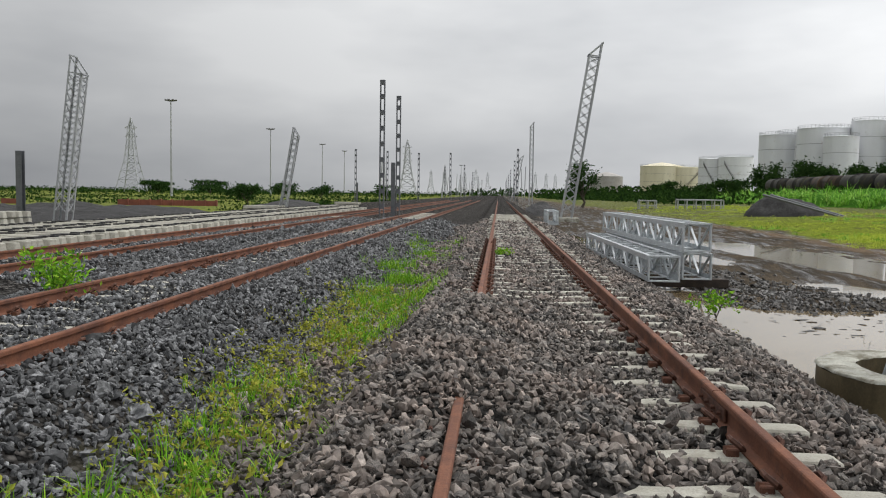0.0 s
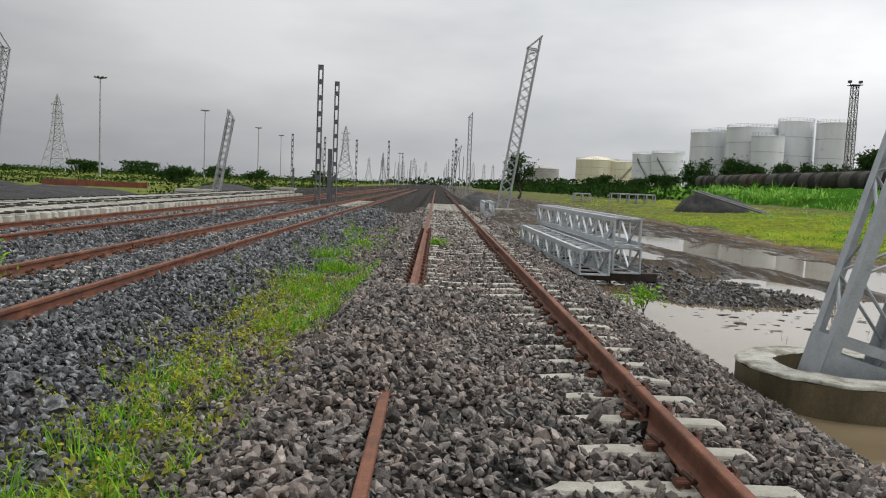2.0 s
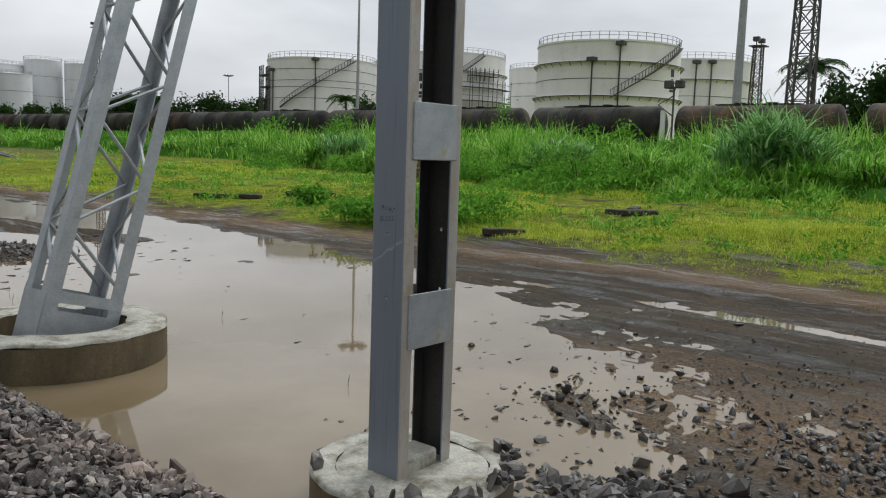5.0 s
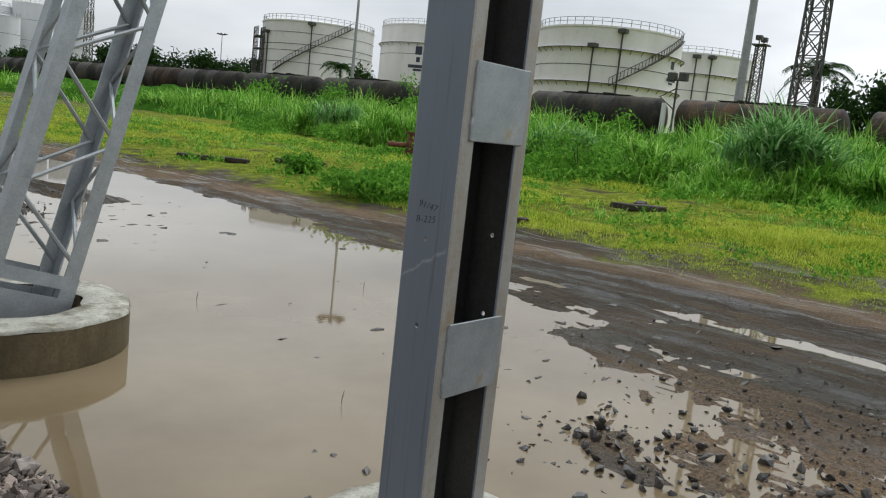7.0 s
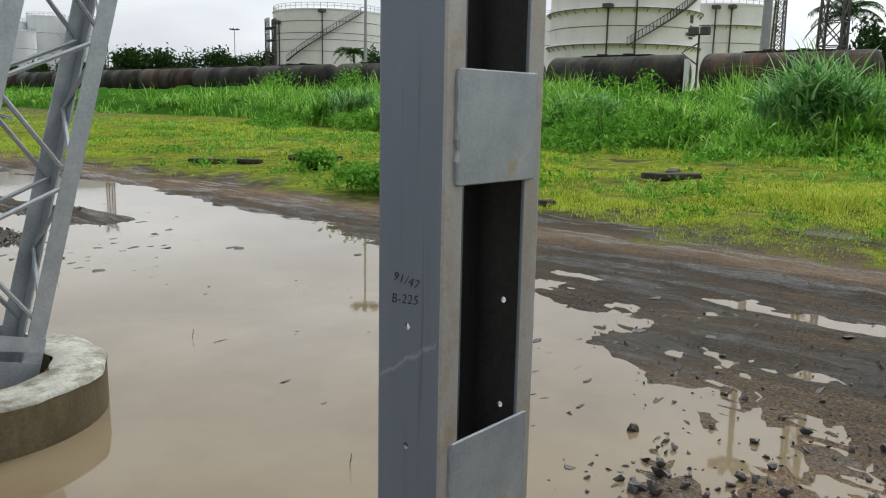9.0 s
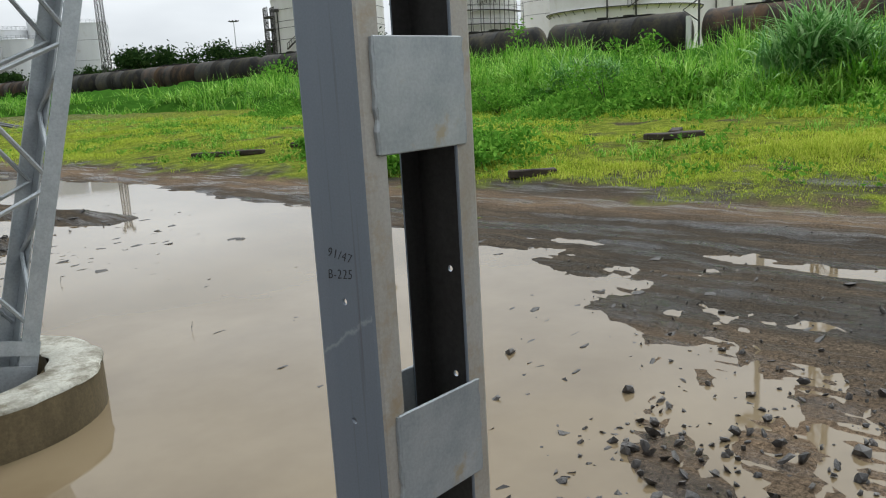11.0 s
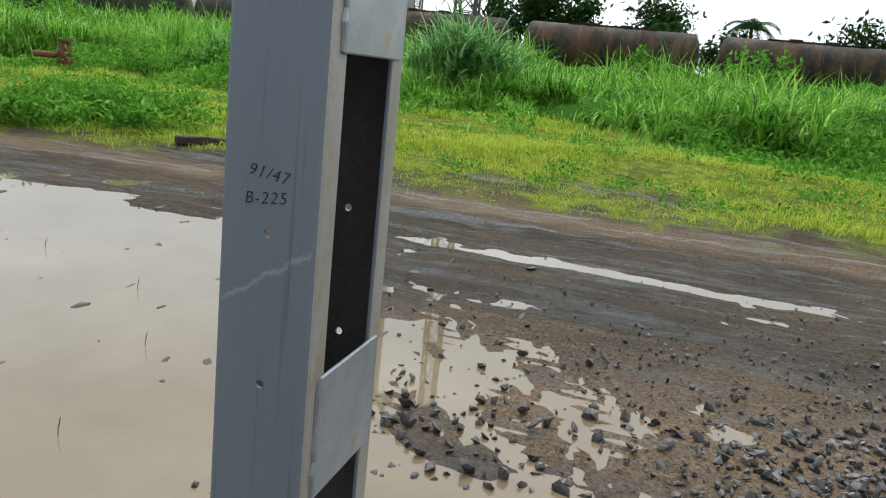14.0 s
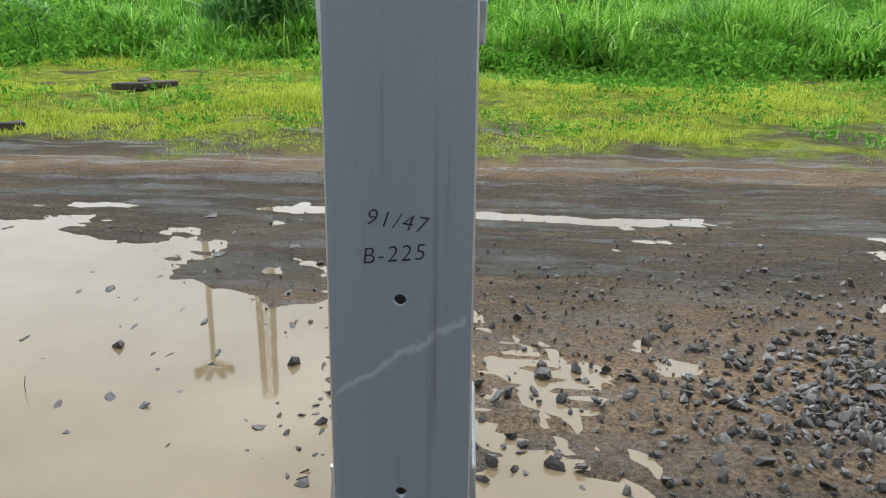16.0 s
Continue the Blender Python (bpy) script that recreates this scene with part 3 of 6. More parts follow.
def build_track(xl, y0, y1, clips_to, label, skip=()):
    """Sleepers of one track with their clips."""
    bed = tagged(empty("sleeper_row", pose(xl + 0.8715, 0, 0)), label, "sleepers", "sleeper rows of the yard tracks", "structure")
    k = math.ceil((y0 - FIRST_SLEEPER) / SLEEPER_STEP)
    while FIRST_SLEEPER + k * SLEEPER_STEP < y1:
        y = FIRST_SLEEPER + k * SLEEPER_STEP
        s = new("sleeper", SLEEPER_MESH)
        s.parent = bed
        s.location = (rng.uniform(-0.03, 0.03), y + rng.uniform(-0.025, 0.025), rng.uniform(-0.012, 0.006))
        s.rotation_euler = (0, 0, rng.uniform(-0.012, 0.012))
        if y < clips_to:
            for side in (-0.8715, 0.8715):
                for turn in (0, math.pi):
                    c = new("rail_clip", CLIP_MESH)
                    c.parent = bed
                    c.location = (side, y, 0.0)
                    c.rotation_euler = (0, 0, turn)
                    c.scale = (1.15, 1.25, 1.3)
        k += 1
    return bed


build_rail(0.0, (-14, -2.3, 10.7, 23.7, 60, 170), "rusty brown rail partly buried under heaped ballast")
build_rail(1.743, (-14, 5.4, 18.4, 31.4, 60, 170), "rusty brown running rail clipped to concrete sleepers")
for xx in (-3.72, -5.463):
    build_rail(xx, (-14, 2.5, 15.5, 28.5, 60, 170), "rusty brown running rail on the middle track")
for xx in (-8.1, -9.843):
    build_rail(xx, (-6, 7.5, 20.5, 33.5, 70, 170), "rusty brown running rail on the far track")
build_track(0.0, -3, 60, 26, "pale concrete sleepers half covered by ballast")
build_track(-5.463, 3, 60, 20, "pale concrete sleepers bedded deep in ballast")
build_track(-9.843, 8, 50, 8, "pale concrete sleepers of the far track")

# ---- the near mast ----
MX0, MX1, MY0, MY1, MZ0, MZ1 = 3.95, 4.382, 3.09, 3.315, -0.25, 9.0


def channel(bm, x, turn, y0, y1, z0, z1, flange=0.08, t=0.009):
    """A rolled channel: web at x, flanges reaching the way turn points."""
    r = 0.012
    pts = [(0, r), (r * 0.3, r * 0.3), (r, 0), (flange, 0), (flange, t), (t * 1.4, t * 1.3), (t, t * 2)]
    d = y1 - y0
    prof = pts + [(px, d - py) for px, py in pts[::-1]]
    ends = [[bm.verts.new((x + turn * px, y0 + py, z)) for px, py in prof] for z in (z0, z1)]
    k = len(prof)
    for i in range(k):
        bm.faces.new((ends[0][i], ends[0][(i + 1) % k], ends[1][(i + 1) % k], ends[1][i]))
    bm.faces.new(ends[0])
    bm.faces.new(ends[1][::-1])
    bmesh.ops.recalc_face_normals(bm, faces=bm.faces)
    return bm



SCUFF_A, SCUFF_B = (MY1 - 0.009 - MY0, 0.962 - MZ0), (0.061, 1.06 - MZ0)


def mast_web_material():
    """Zinc grey with run marks and one pale diagonal scuff across the web."""
    m = MAST.copy()
    m.name = "mast_web_zinc"
    n, l = m.node_tree.nodes, m.node_tree.links
    bs = n["Principled BSDF"]
    old = bs.inputs["Base Color"].links[0].from_socket
    tc = n.new("ShaderNodeTexCoord")
    sp = n.new("ShaderNodeSeparateXYZ")
    l.new(tc.outputs["Object"], sp.inputs[0])
    slope = (SCUFF_B[1] - SCUFF_A[1]) / (SCUFF_B[0] - SCUFF_A[0])
    k = n.new("ShaderNodeMath")
    k.operation = "MULTIPLY_ADD"
    k.inputs[1].default_value, k.inputs[2].default_value = -slope, -(SCUFF_A[1] - slope * SCUFF_A[0])
    l.new(sp.outputs["Y"], k.inputs[0])
    d = n.new("ShaderNodeMath")
    d.operation = "ADD"
    l.new(k.outputs[0], d.inputs[0])
    l.new(sp.outputs["Z"], d.inputs[1])
    wob = noise_node(n, l, 22, 4)
    w = n.new("ShaderNodeMath")
    w.operation = "MULTIPLY_ADD"
    w.inputs[1].default_value = 0.05
    l.new(wob.outputs["Fac"], w.inputs[0])
    l.new(d.outputs[0], w.inputs[2])
    band = ramp_node(n, l, w.outputs[0], [(0.0, (0, 0, 0)), (0.017, (0, 0, 0)), (0.026, (0.75, 0.75, 0.75)), (0.034, (0, 0, 0))]).outputs[0]
    col = mix_node(n, l, band, old, (0.42, 0.46, 0.49))
    # brown drip lines down the web
    mp = n.new("ShaderNodeMapping")
    mp.inputs["Scale"].default_value = (1, 55, 1.1)
    l.new(tc.outputs["Object"], mp.inputs["Vector"])
    dr = n.new("ShaderNodeTexNoise")
    dr.inputs["Scale"].default_value, dr.inputs["Detail"].default_value = 1.0, 3
    l.new(mp.outputs[0], dr.inputs["Vector"])
    drip = ramp_node(n, l, dr.outputs["Fac"], [(0.6, (0, 0, 0)), (0.72, (0.6, 0.6, 0.6))]).outputs[0]
    col = mix_node(n, l, drip, col, (0.14, 0.14, 0.15))
    l.new(col, bs.inputs["Base Color"])
    return m


MAST_WEB = mast_web_material()
# Faces inside the mast: shade between its channels is put into the colour.
MAST_INNER_SHADE = mottled("inner_steel_with_shade", (0.035, 0.033, 0.031), (0.085, 0.08, 0.076), 3, 0.6, 0.2, fine=70, bumps=0.1, stretch=(1, 1, 0.25))
INK = mottled("black_marker_ink", (0.01, 0.01, 0.012), (0.03, 0.03, 0.035), 40, 0.5, bumps=0)
HOLES = (1.119 - MZ0, 0.787 - MZ0)


def holed_web(bm, x, y0, y1, z0, z1, t, holes, r=0.0095):
    """A plate across y with round holes through it."""
    cuts = [z0]
    for h in sorted(holes):
        cuts += [h - 0.04, h + 0.04]
    cuts.append(z1)
    yc = (y0 + y1) / 2
    for i, (a, b) in enumerate(zip(cuts, cuts[1:])):
        if i % 2 == 0:
            box(bm, x, x + t, y0, y1, a, b)
            continue
        zc, ring = (a + b) / 2, []
        for j in range(16):
            an = 2 * math.pi * j / 16
            c, s = math.cos(an), math.sin(an)
            k = min((yc - y0) / max(abs(c), 1e-6), (b - zc) / max(abs(s), 1e-6))
            ring.append(((yc + r * c, zc + r * s), (yc + k * c, zc + k * s)))
        vs = [[bm.verts.new((xx, *p)) for p in q for xx in (x, x + t)] for q in ring]
        for j in range(16):
            p, q = vs[j], vs[(j + 1) % 16]
            bm.faces.new((p[0], q[0], q[2], p[2]))
            bm.faces.new((p[1], p[3], q[3], q[1]))
            bm.faces.new((p[0], p[1], q[1], q[0]))
        for sy, sz in ((-1, -1), (1, -1), (1, 1), (-1, 1)):
            # corner fillers between the ring's outline and the plate's corners
            near = sorted(range(16), key=lambda j: -(sy * (ring[j][1][0] - yc) * 10 + sz * (ring[j][1][1] - zc) * 4))[:2]
            cy, cz = (y1 if sy > 0 else y0), (b if sz > 0 else a)
            for side in (2, 3):
                vv = [bm.verts.new((x if side == 2 else x + t, cy, cz)), vs[near[0]][side], vs[near[1]][side]]
                bm.faces.new(vv)
    bmesh.ops.recalc_face_normals(bm, faces=bm.faces)
    return bm


def flange_bar(bm, x, turn, d, z0, z1, flip, flange=0.082, t=0.009):
    """One flange of a channel with its rolled outer corner."""
    r = 0.012
    for _ in (0,):
        pts = [(0, 0.012), (r * 0.3, r * 0.3), (r, 0), (flange - 0.003, 0), (flange, 0.003), (flange, t), (t + 0.004, t + 0.002), (t, 0.012)]
        prof = [(px, d - py if flip else py) for px, py in pts]
        ends = [[bm.verts.new((x + turn * px, py, z)) for px, py in prof] for z in (z0, z1)]
        k = len(prof)
        for i in range(k):
            bm.faces.new((ends[0][i], ends[0][(i + 1) % k], ends[1][(i + 1) % k], ends[1][i]))
        bm.faces.new(ends[0])
        bm.faces.new(ends[1])
    bmesh.ops.recalc_face_normals(bm, faces=bm.faces)
    return bm


def batten_mesh():
    """A rectangular batten plate with rounded edges and a weld bead along both sides."""
    bm = bmesh.new()
    box(bm, 0, 0.332, -0.01, -0.0005, 0, 0.29, 0.003)
    for x in (0.0, 0.332):
        pts = [(x + 0.003 * math.sin(9 * i), -0.003, 0.004 + 0.282 * i / 10) for i in range(11)]
        tube(bm, pts, [0.006 + 0.0015 * ((i * 7) % 3) for i in range(11)], 6)
    return mesh_of(bm, "batten_plate", PLATE)


def marking(text, size, y, z, parent, tilt=0.0):
    cu = bpy.data.curves.new("marking", "FONT")
    cu.body, cu.size, cu.extrude, cu.space_character, cu.shear, cu.offset = text, size, 0.0002, 1.15, 0.2, -0.0004
    tmp = bpy.data.objects.new("marking", cu)
    scene.collection.objects.link(tmp)
    bpy.context.view_layer.update()
    me = bpy.data.meshes.new_from_object(tmp.evaluated_get(bpy.context.evaluated_depsgraph_get()))
    bpy.data.objects.remove(tmp)
    me.materials.clear()
    me.materials.append(INK)
    ob = new("marking", me)
    ob.parent = parent
    ob.matrix_local = Matrix.Translation((-0.0009, y, z)) @ Euler((radians(90), 0, radians(-90))).to_matrix().to_4x4() @ Euler((0, 0, radians(tilt))).to_matrix().to_4x4()
    return tagged(ob, "handwritten black marker characters " + text)


def build_near_mast():
    mast = tagged(empty("railway_mast", pose(MX0, MY0, MZ0)), "grey galvanised battened steel mast set in a concrete ring", "mast")
    d, hi = MY1 - MY0, MZ1 - MZ0
    for x, turn in ((0.0, 1), (MX1 - MX0, -1)):
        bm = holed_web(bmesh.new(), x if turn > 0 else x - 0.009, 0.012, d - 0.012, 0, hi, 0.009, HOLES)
        # inward faces take the steel with the shade in its colour
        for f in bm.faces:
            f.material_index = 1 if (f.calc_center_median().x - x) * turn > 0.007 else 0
        part("web", bm, [MAST_WEB, MAST_INNER_SHADE], mast)
        for flip in (False, True):
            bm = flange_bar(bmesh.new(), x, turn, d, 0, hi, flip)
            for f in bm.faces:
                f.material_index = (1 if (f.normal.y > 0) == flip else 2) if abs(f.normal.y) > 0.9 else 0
            part("flange", bm, [MAST, MAST_EDGE, MAST_INNER_SHADE], mast, "beige-stained zinc flange")
    me = batten_mesh()
    for k in range(9):
        for y, turn in ((0, 0), (d, math.pi)):
            p = new("batten_plate", me)
            p.parent = mast
            p.location = (0.05 if turn == 0 else 0.382, y, 0.52 + 0.975 * k - MZ0)
            p.rotation_euler = (0, 0, turn)
    marking("91/47", 0.036, 0.166, 1.238 - MZ0, mast, -8)
    marking("B-225", 0.036, 0.17, 1.176 - MZ0, mast, 5)
    bm = bmesh.new()
    box(bm, 0.085, MX1 - MX0 - 0.085, 0.02, d - 0.02, 0, 0.17, 0.015)
    part("grout_plinth", bm, CONCRETE, mast, "rough grey cement grout")
    return mast


near_mast = build_near_mast()


# ---- concrete rings ----
def build_ring(x, y, r, hole, top, bottom, label, fill=None):
    """A cast ring with a chipped rim, its damp brown outside and pale top."""
    ring = tagged(empty("foundation_ring", pose(x, y, bottom)), label, "foundation", "concrete foundation rings")
    h = top - bottom
    rg = random.Random(int(r * 100))
    bm = lathe(bmesh.new(), [(r * 0.985, 0), (r, 0.02), (r * 1.002, h * 0.5), (r * 1.0, h - 0.03)], 72)
    part("outer_wall", bm, DAMP, ring, "damp brown-stained concrete", smooth=True)
    bm = lathe(bmesh.new(), [(r, h - 0.03), (r * 0.992, h - 0.008), (r * 0.97, h), ((r + hole) / 2, h + 0.006), (hole * 1.03, h), (hole, h - 0.012)], 72)
    for v in bm.verts:
        a = math.atan2(v.co.y, v.co.x)
        v.co += Vector((math.cos(a), math.sin(a), 0)) * 0.03 * r * noise.noise(Vector((math.cos(a) * 5, math.sin(a) * 5, v.co.z * 9))) + Vector((0, 0, 0.02 * r * noise.noise(v.co * 5)))
    part("rim", bm, CONCRETE, ring, "pale rough concrete rim", smooth=True)
    bm = lathe(bmesh.new(), [(hole, h - 0.012), (hole * 0.99, 0.0)], 48)
    bmesh.ops.reverse_faces(bm, faces=bm.faces)
    part("inner_wall", bm, DAMP, ring, "dark damp concrete")
    if fill is not None:
        bm = lathe(bmesh.new(), [(hole * 1.0, fill - bottom), (hole * 0.5, fill - bottom + 0.015), (0.01, fill - bottom)], 40)
        for v in bm.verts:
            v.co.z += 0.012 * noise.noise(v.co * 9)
        part("infill", bm, CONCRETE, ring, "rough cement infill", smooth=True)
    return ring


build_ring(4.17, 7.43, 0.92, 0.57, -0.05, -0.6, "round concrete foundation ring standing in muddy water")
build_ring(4.19, 3.2, 0.56, 0.42, -0.16, -0.6, "round concrete foundation ring grouted round a steel mast", fill=-0.175)


# ---- lattice uprights and girders ----
def lattice(name, label, category, base, w, d, length, lean, leg, lace, step, mats, group, top="right", near=False, foot=True):
    """A four-legged laced upright that leans along x, with a slanted peaked top."""
    t = tagged(empty(name, pose(*base)), label, category, group)
    ax = Vector((lean, 0, 1)).normalized()
    ux, uy = Vector((1, 0, -lean)).normalized(), Vector((0, 1, 0))
    drop = w * 1.15
    legs = {}
    for sx in (-1, 1):
        for sy in (-1, 1):
            ln = length - (drop if (sx < 0) == (top == "right") else 0)
            p = ux * sx * w / 2 + uy * sy * d / 2
            legs[sx, sy] = (p, ln)
            part("leg", angle_bar(bmesh.new(), p, p + ax * ln, leg, leg * 0.12, -ux * sx, -uy * sy), mats, t)
    faces = [((-1, -1), (1, -1)), ((-1, 1), (1, 1)), ((-1, -1), (-1, 1)), ((1, -1), (1, 1))]
    for fi, (a, b) in enumerate(faces):
        pa, pb = legs[a][0], legs[b][0]
        inset = 0.92
        h0, bm = (0.6 if foot else 0.05), bmesh.new()
        k, top_at = 0, length - drop - 0.05
        while h0 < top_at:
            h1 = min(h0 + step, top_at)
            p, q = (pa, pb) if (k + fi // 2) % 2 else (pb, pa)
            u, v = p * inset + ax * h0, q * inset + ax * h1
            if near:
                part("lacing_bar", tube(bmesh.new(), (u, v), lace / 2, 6), mats, t)
            else:
                bar(bm, u, v, lace * 0.8, lace * 0.8)
                bar(bm, q * inset + ax * h0, p * inset + ax * h1, lace * 0.8, lace * 0.8)
            h0, k = h1, k + 1
        if not near:
            part("lacing", bm, mats, t)
    # the slanted head frame
    for sy in (-1, 1):
        a, b = legs[-1, sy], legs[1, sy]
        part("head_bar", bar(bmesh.new(), a[0] + ax * a[1], b[0] + ax * b[1], leg * 0.7), mats, t)
        lo = min(a[1], b[1])
        part("head_bar", bar(bmesh.new(), a[0] + ax * lo, b[0] + ax * lo, leg * 0.7), mats, t)
    for sx in (-1, 1):
        a, b = legs[sx, -1], legs[sx, 1]
        part("head_bar", bar(bmesh.new(), a[0] + ax * a[1], b[0] + ax * b[1], leg * 0.7), mats, t)
    if near:
        for sy in (-1, 1):
            for z0, z1 in ((0.0, 0.36), (0.43, 0.53)):
                bm = bmesh.new()
                o = uy * sy * (d / 2 + 0.006)
                c = [o + ux * s * (w / 2 + 0.004) + ax * z for s, z in ((-1, z0), (1, z0), (1, z1), (-1, z1))]
                vs = [bm.verts.new(p + uy * k) for k in (-0.004, 0.004) for p in c]
                for f in ((0, 1, 2, 3), (7, 6, 5, 4), (0, 4, 5, 1), (1, 5, 6, 2), (2, 6, 7, 3), (3, 7, 4, 0)):
                    bm.faces.new([vs[i] for i in f])
                bmesh.ops.recalc_face_normals(bm, faces=bm.faces)
                part("base_plate", bm, mats, t)
        for sx in (-1, 1):
            bm = bmesh.new()
            o = ux * sx * (w / 2 + 0.006)
            c = [o + uy * s * d / 2 + ax * z for s, z in ((-1, 0), (1, 0), (1, 0.5), (-1, 0.5))]
            vs = [bm.verts.new(p + ux * k) for k in (-0.004, 0.004) for p in c]
            for f in ((0, 1, 2, 3), (7, 6, 5, 4), (0, 4, 5, 1), (1, 5, 6, 2), (2, 6, 7, 3), (3, 7, 4, 0)):
                bm.faces.new([vs[i] for i in f])
            bmesh.ops.recalc_face_normals(bm, faces=bm.faces)
            part("base_plate", bm, mats, t)
    return t


UP = "leaning lattice uprights"
lattice("lattice_upright", "galvanised lattice steel upright leaning in a flooded concrete ring", "lattice upright", (4.2, 7.43, -0.32), 0.69, 0.42, 11.8, 0.28, 0.115, 0.034, 0.5, GALV_UP, UP, near=True)
lattice("lattice_upright", "galvanised lattice steel upright leaning over a concrete pad", "lattice upright", (4.7, 54, -0.25), 0.8, 0.6, 11.9, 0.147, 0.11, 0.05, 0.62, GALV_FAR, UP)
lattice("lattice_upright", "galvanised lattice steel upright standing nearly straight beside the track", "lattice upright", (4.75, 115, -0.1), 0.6, 0.5, 11.8, -0.005, 0.13, 0.06, 0.7, GALV_FAR, UP)
lattice("lattice_upright", "galvanised lattice steel upright leaning beside rows of loose sleepers", "lattice upright", (-16.67, 30, -0.08), 0.56, 0.5, 6.6, 0.125, 0.07, 0.032, 0.42, GALV_FAR, UP, top="left")
lattice("lattice_upright", "galvanised lattice steel upright leaning beside a sleeper pile", "lattice upright", (-16.43, 61, -0.2), 0.55, 0.5, 6.6, 0.175, 0.085, 0.04, 0.5, GALV_FAR, UP, top="left")
lattice("lattice_upright", "distant galvanised lattice upright leaning towards the track", "lattice upright", (3.3, 190, -0.1), 0.8, 0.5, 11.0, 0.2, 0.16, 0.08, 0.9, GALV_FAR, UP)
for x, y, s in ((4.7, 54, 0.85), (-16.67, 30, 0.5), (-16.43, 61, 0.5), (4.75, 115, 0.6)):
    bm = box(bmesh.new(), x - s, x + s, y - s * 0.8, y + s * 0.8, -0.6, -0.02 if x < 0 else 0.0, 0.04)
    tagged(part("foundation_pad", bm, CONCRETE), "square pale concrete foundation pad under an upright", "foundation", "foundation pads")


def girder(x0, y0, z0, w, h, length, turn, label, bays=12):
    """A box girder lying on its side: four chords, posts, diagonals and cross bars."""
    g = tagged(empty("lattice_girder", pose(x0, y0, z0, 0, 0, turn)), label, "girder", "lattice girders lying on the ground")
    leg = 0.095
    for sx in (0, 1):
        for sz in (0, 1):
            p = Vector((sx * w, 0, sz * h))
            part("chord", angle_bar(bmesh.new(), p, p + Vector((0, length, 0)), leg, 0.009, (1 - 2 * sx, 0, 0), (0, 0, 1 - 2 * sz)), GALV, g)
    st = length / bays
    for k in range(bays + 1):
        y = min(max(k * st, 0.04), length - 0.04)
        wd = 0.1 if k in (0, bays) else 0.055
        for sx in (0.02, w - 0.02):
            part("post", bar(bmesh.new(), (sx, y, 0.01), (sx, y, h - 0.01), wd, 0.03), GALV, g)
        for sz in (0.015, h - 0.015):
            part("cross_bar", bar(bmesh.new(), (0.01, y, sz), (w - 0.01, y, sz), wd, 0.03), GALV, g)
        if k < bays:
            for sx in (0.03, w - 0.03):
                a, b = (0.03, h - 0.03) if k % 2 else (h - 0.03, 0.03)
                part("diagonal", bar(bmesh.new(), (sx, y, a), (sx, y + st, b), 0.045, 0.02), GALV, g)
            a, b = (0.03, w - 0.03) if k % 2 else (w - 0.03, 0.03)
            part("diagonal", bar(bmesh.new(), (a, y, h - 0.02), (b, y + st, h - 0.02), 0.045, 0.02), GALV, g)
    return g


girder(3.1, 15.4, -0.14, 0.61, 0.5, 9.2, 1.2, "galvanised lattice girder lying on timber beside the ballast")
girder(3.86, 15.95, -0.14, 0.59, 0.52, 9.4, 1.6, "galvanised lattice girder lying on the muddy verge")
girder(3.84, 15.9, 0.41, 0.57, 0.57, 9.6, 2.0, "galvanised lattice girder stacked on top of another")
girder(2.95, 44.5, -0.15, 0.6, 0.75, 6.0, -1.0, "galvanised lattice girder lying next to a leaning upright", 8)
for y in (16.3, 20.5, 24.3):
    bm = box(bmesh.new(), 2.95, 4.85, y - 0.1, y + 0.1, -0.32, -0.145, 0.01)
    tagged(part("timber_bearer", bm, TIMBER), "dark wet timber bearer under stacked girders", "timber", "timber bearers")


# ---- loose stones ----
PHI = (1 + 5**0.5) / 2
ICO_V = np.array([(-1, PHI, 0), (1, PHI, 0), (-1, -PHI, 0), (1, -PHI, 0), (0, -1, PHI), (0, 1, PHI), (0, -1, -PHI), (0, 1, -PHI), (PHI, 0, -1), (PHI, 0, 1), (-PHI, 0, -1), (-PHI, 0, 1)]) / 1.9
ICO_F = np.array([(0, 11, 5), (0, 5, 1), (0, 1, 7), (0, 7, 10), (0, 10, 11), (1, 5, 9), (5, 11, 4), (11, 10, 2), (10, 7, 6), (7, 1, 8), (3, 9, 4), (3, 4, 2), (3, 2, 6), (3, 6, 8), (3, 8, 9), (4, 9, 5), (2, 4, 11), (6, 2, 10), (8, 6, 7), (9, 8, 1)])
SLEEPER_YS = FIRST_SLEEPER + SLEEPER_STEP * np.arange(-20, 120)


def rotations(n, rs):
    q = rs.normal(size=(n, 4))
    q /= np.linalg.norm(q, axis=1, keepdims=True)
    a, b, c, d = q.T
    return np.stack([np.stack([1 - 2 * (c * c + d * d), 2 * (b * c - a * d), 2 * (b * d + a * c)], -1), np.stack([2 * (b * c + a * d), 1 - 2 * (b * b + d * d), 2 * (c * d - a * b)], -1),
                     np.stack([2 * (b * d - a * c), 2 * (c * d + a * b), 1 - 2 * (b * b + c * c)], -1)], 1)


def stone_cloud(xy, z, size, rs):
    """Angular broken stones as one set of corners and triangles."""
    n = len(xy)
    shape = ICO_V[None] * (1 + rs.uniform(-0.42, 0.38, size=(n, 12, 1)))
    shape = shape * rs.uniform((0.85, 0.5, 0.35), (1.45, 1.0, 0.8), size=(n, 1, 3)) * (size * 0.5)[:, None, None]
    shape = np.einsum("nij,nkj->nki", rotations(n, rs), shape)
    v = shape + np.concatenate([xy, z[:, None]], 1)[:, None, :]
    f = ICO_F[None] + 12 * np.arange(n)[:, None, None]
    return v.reshape(-1, 3), f.reshape(-1, 3)


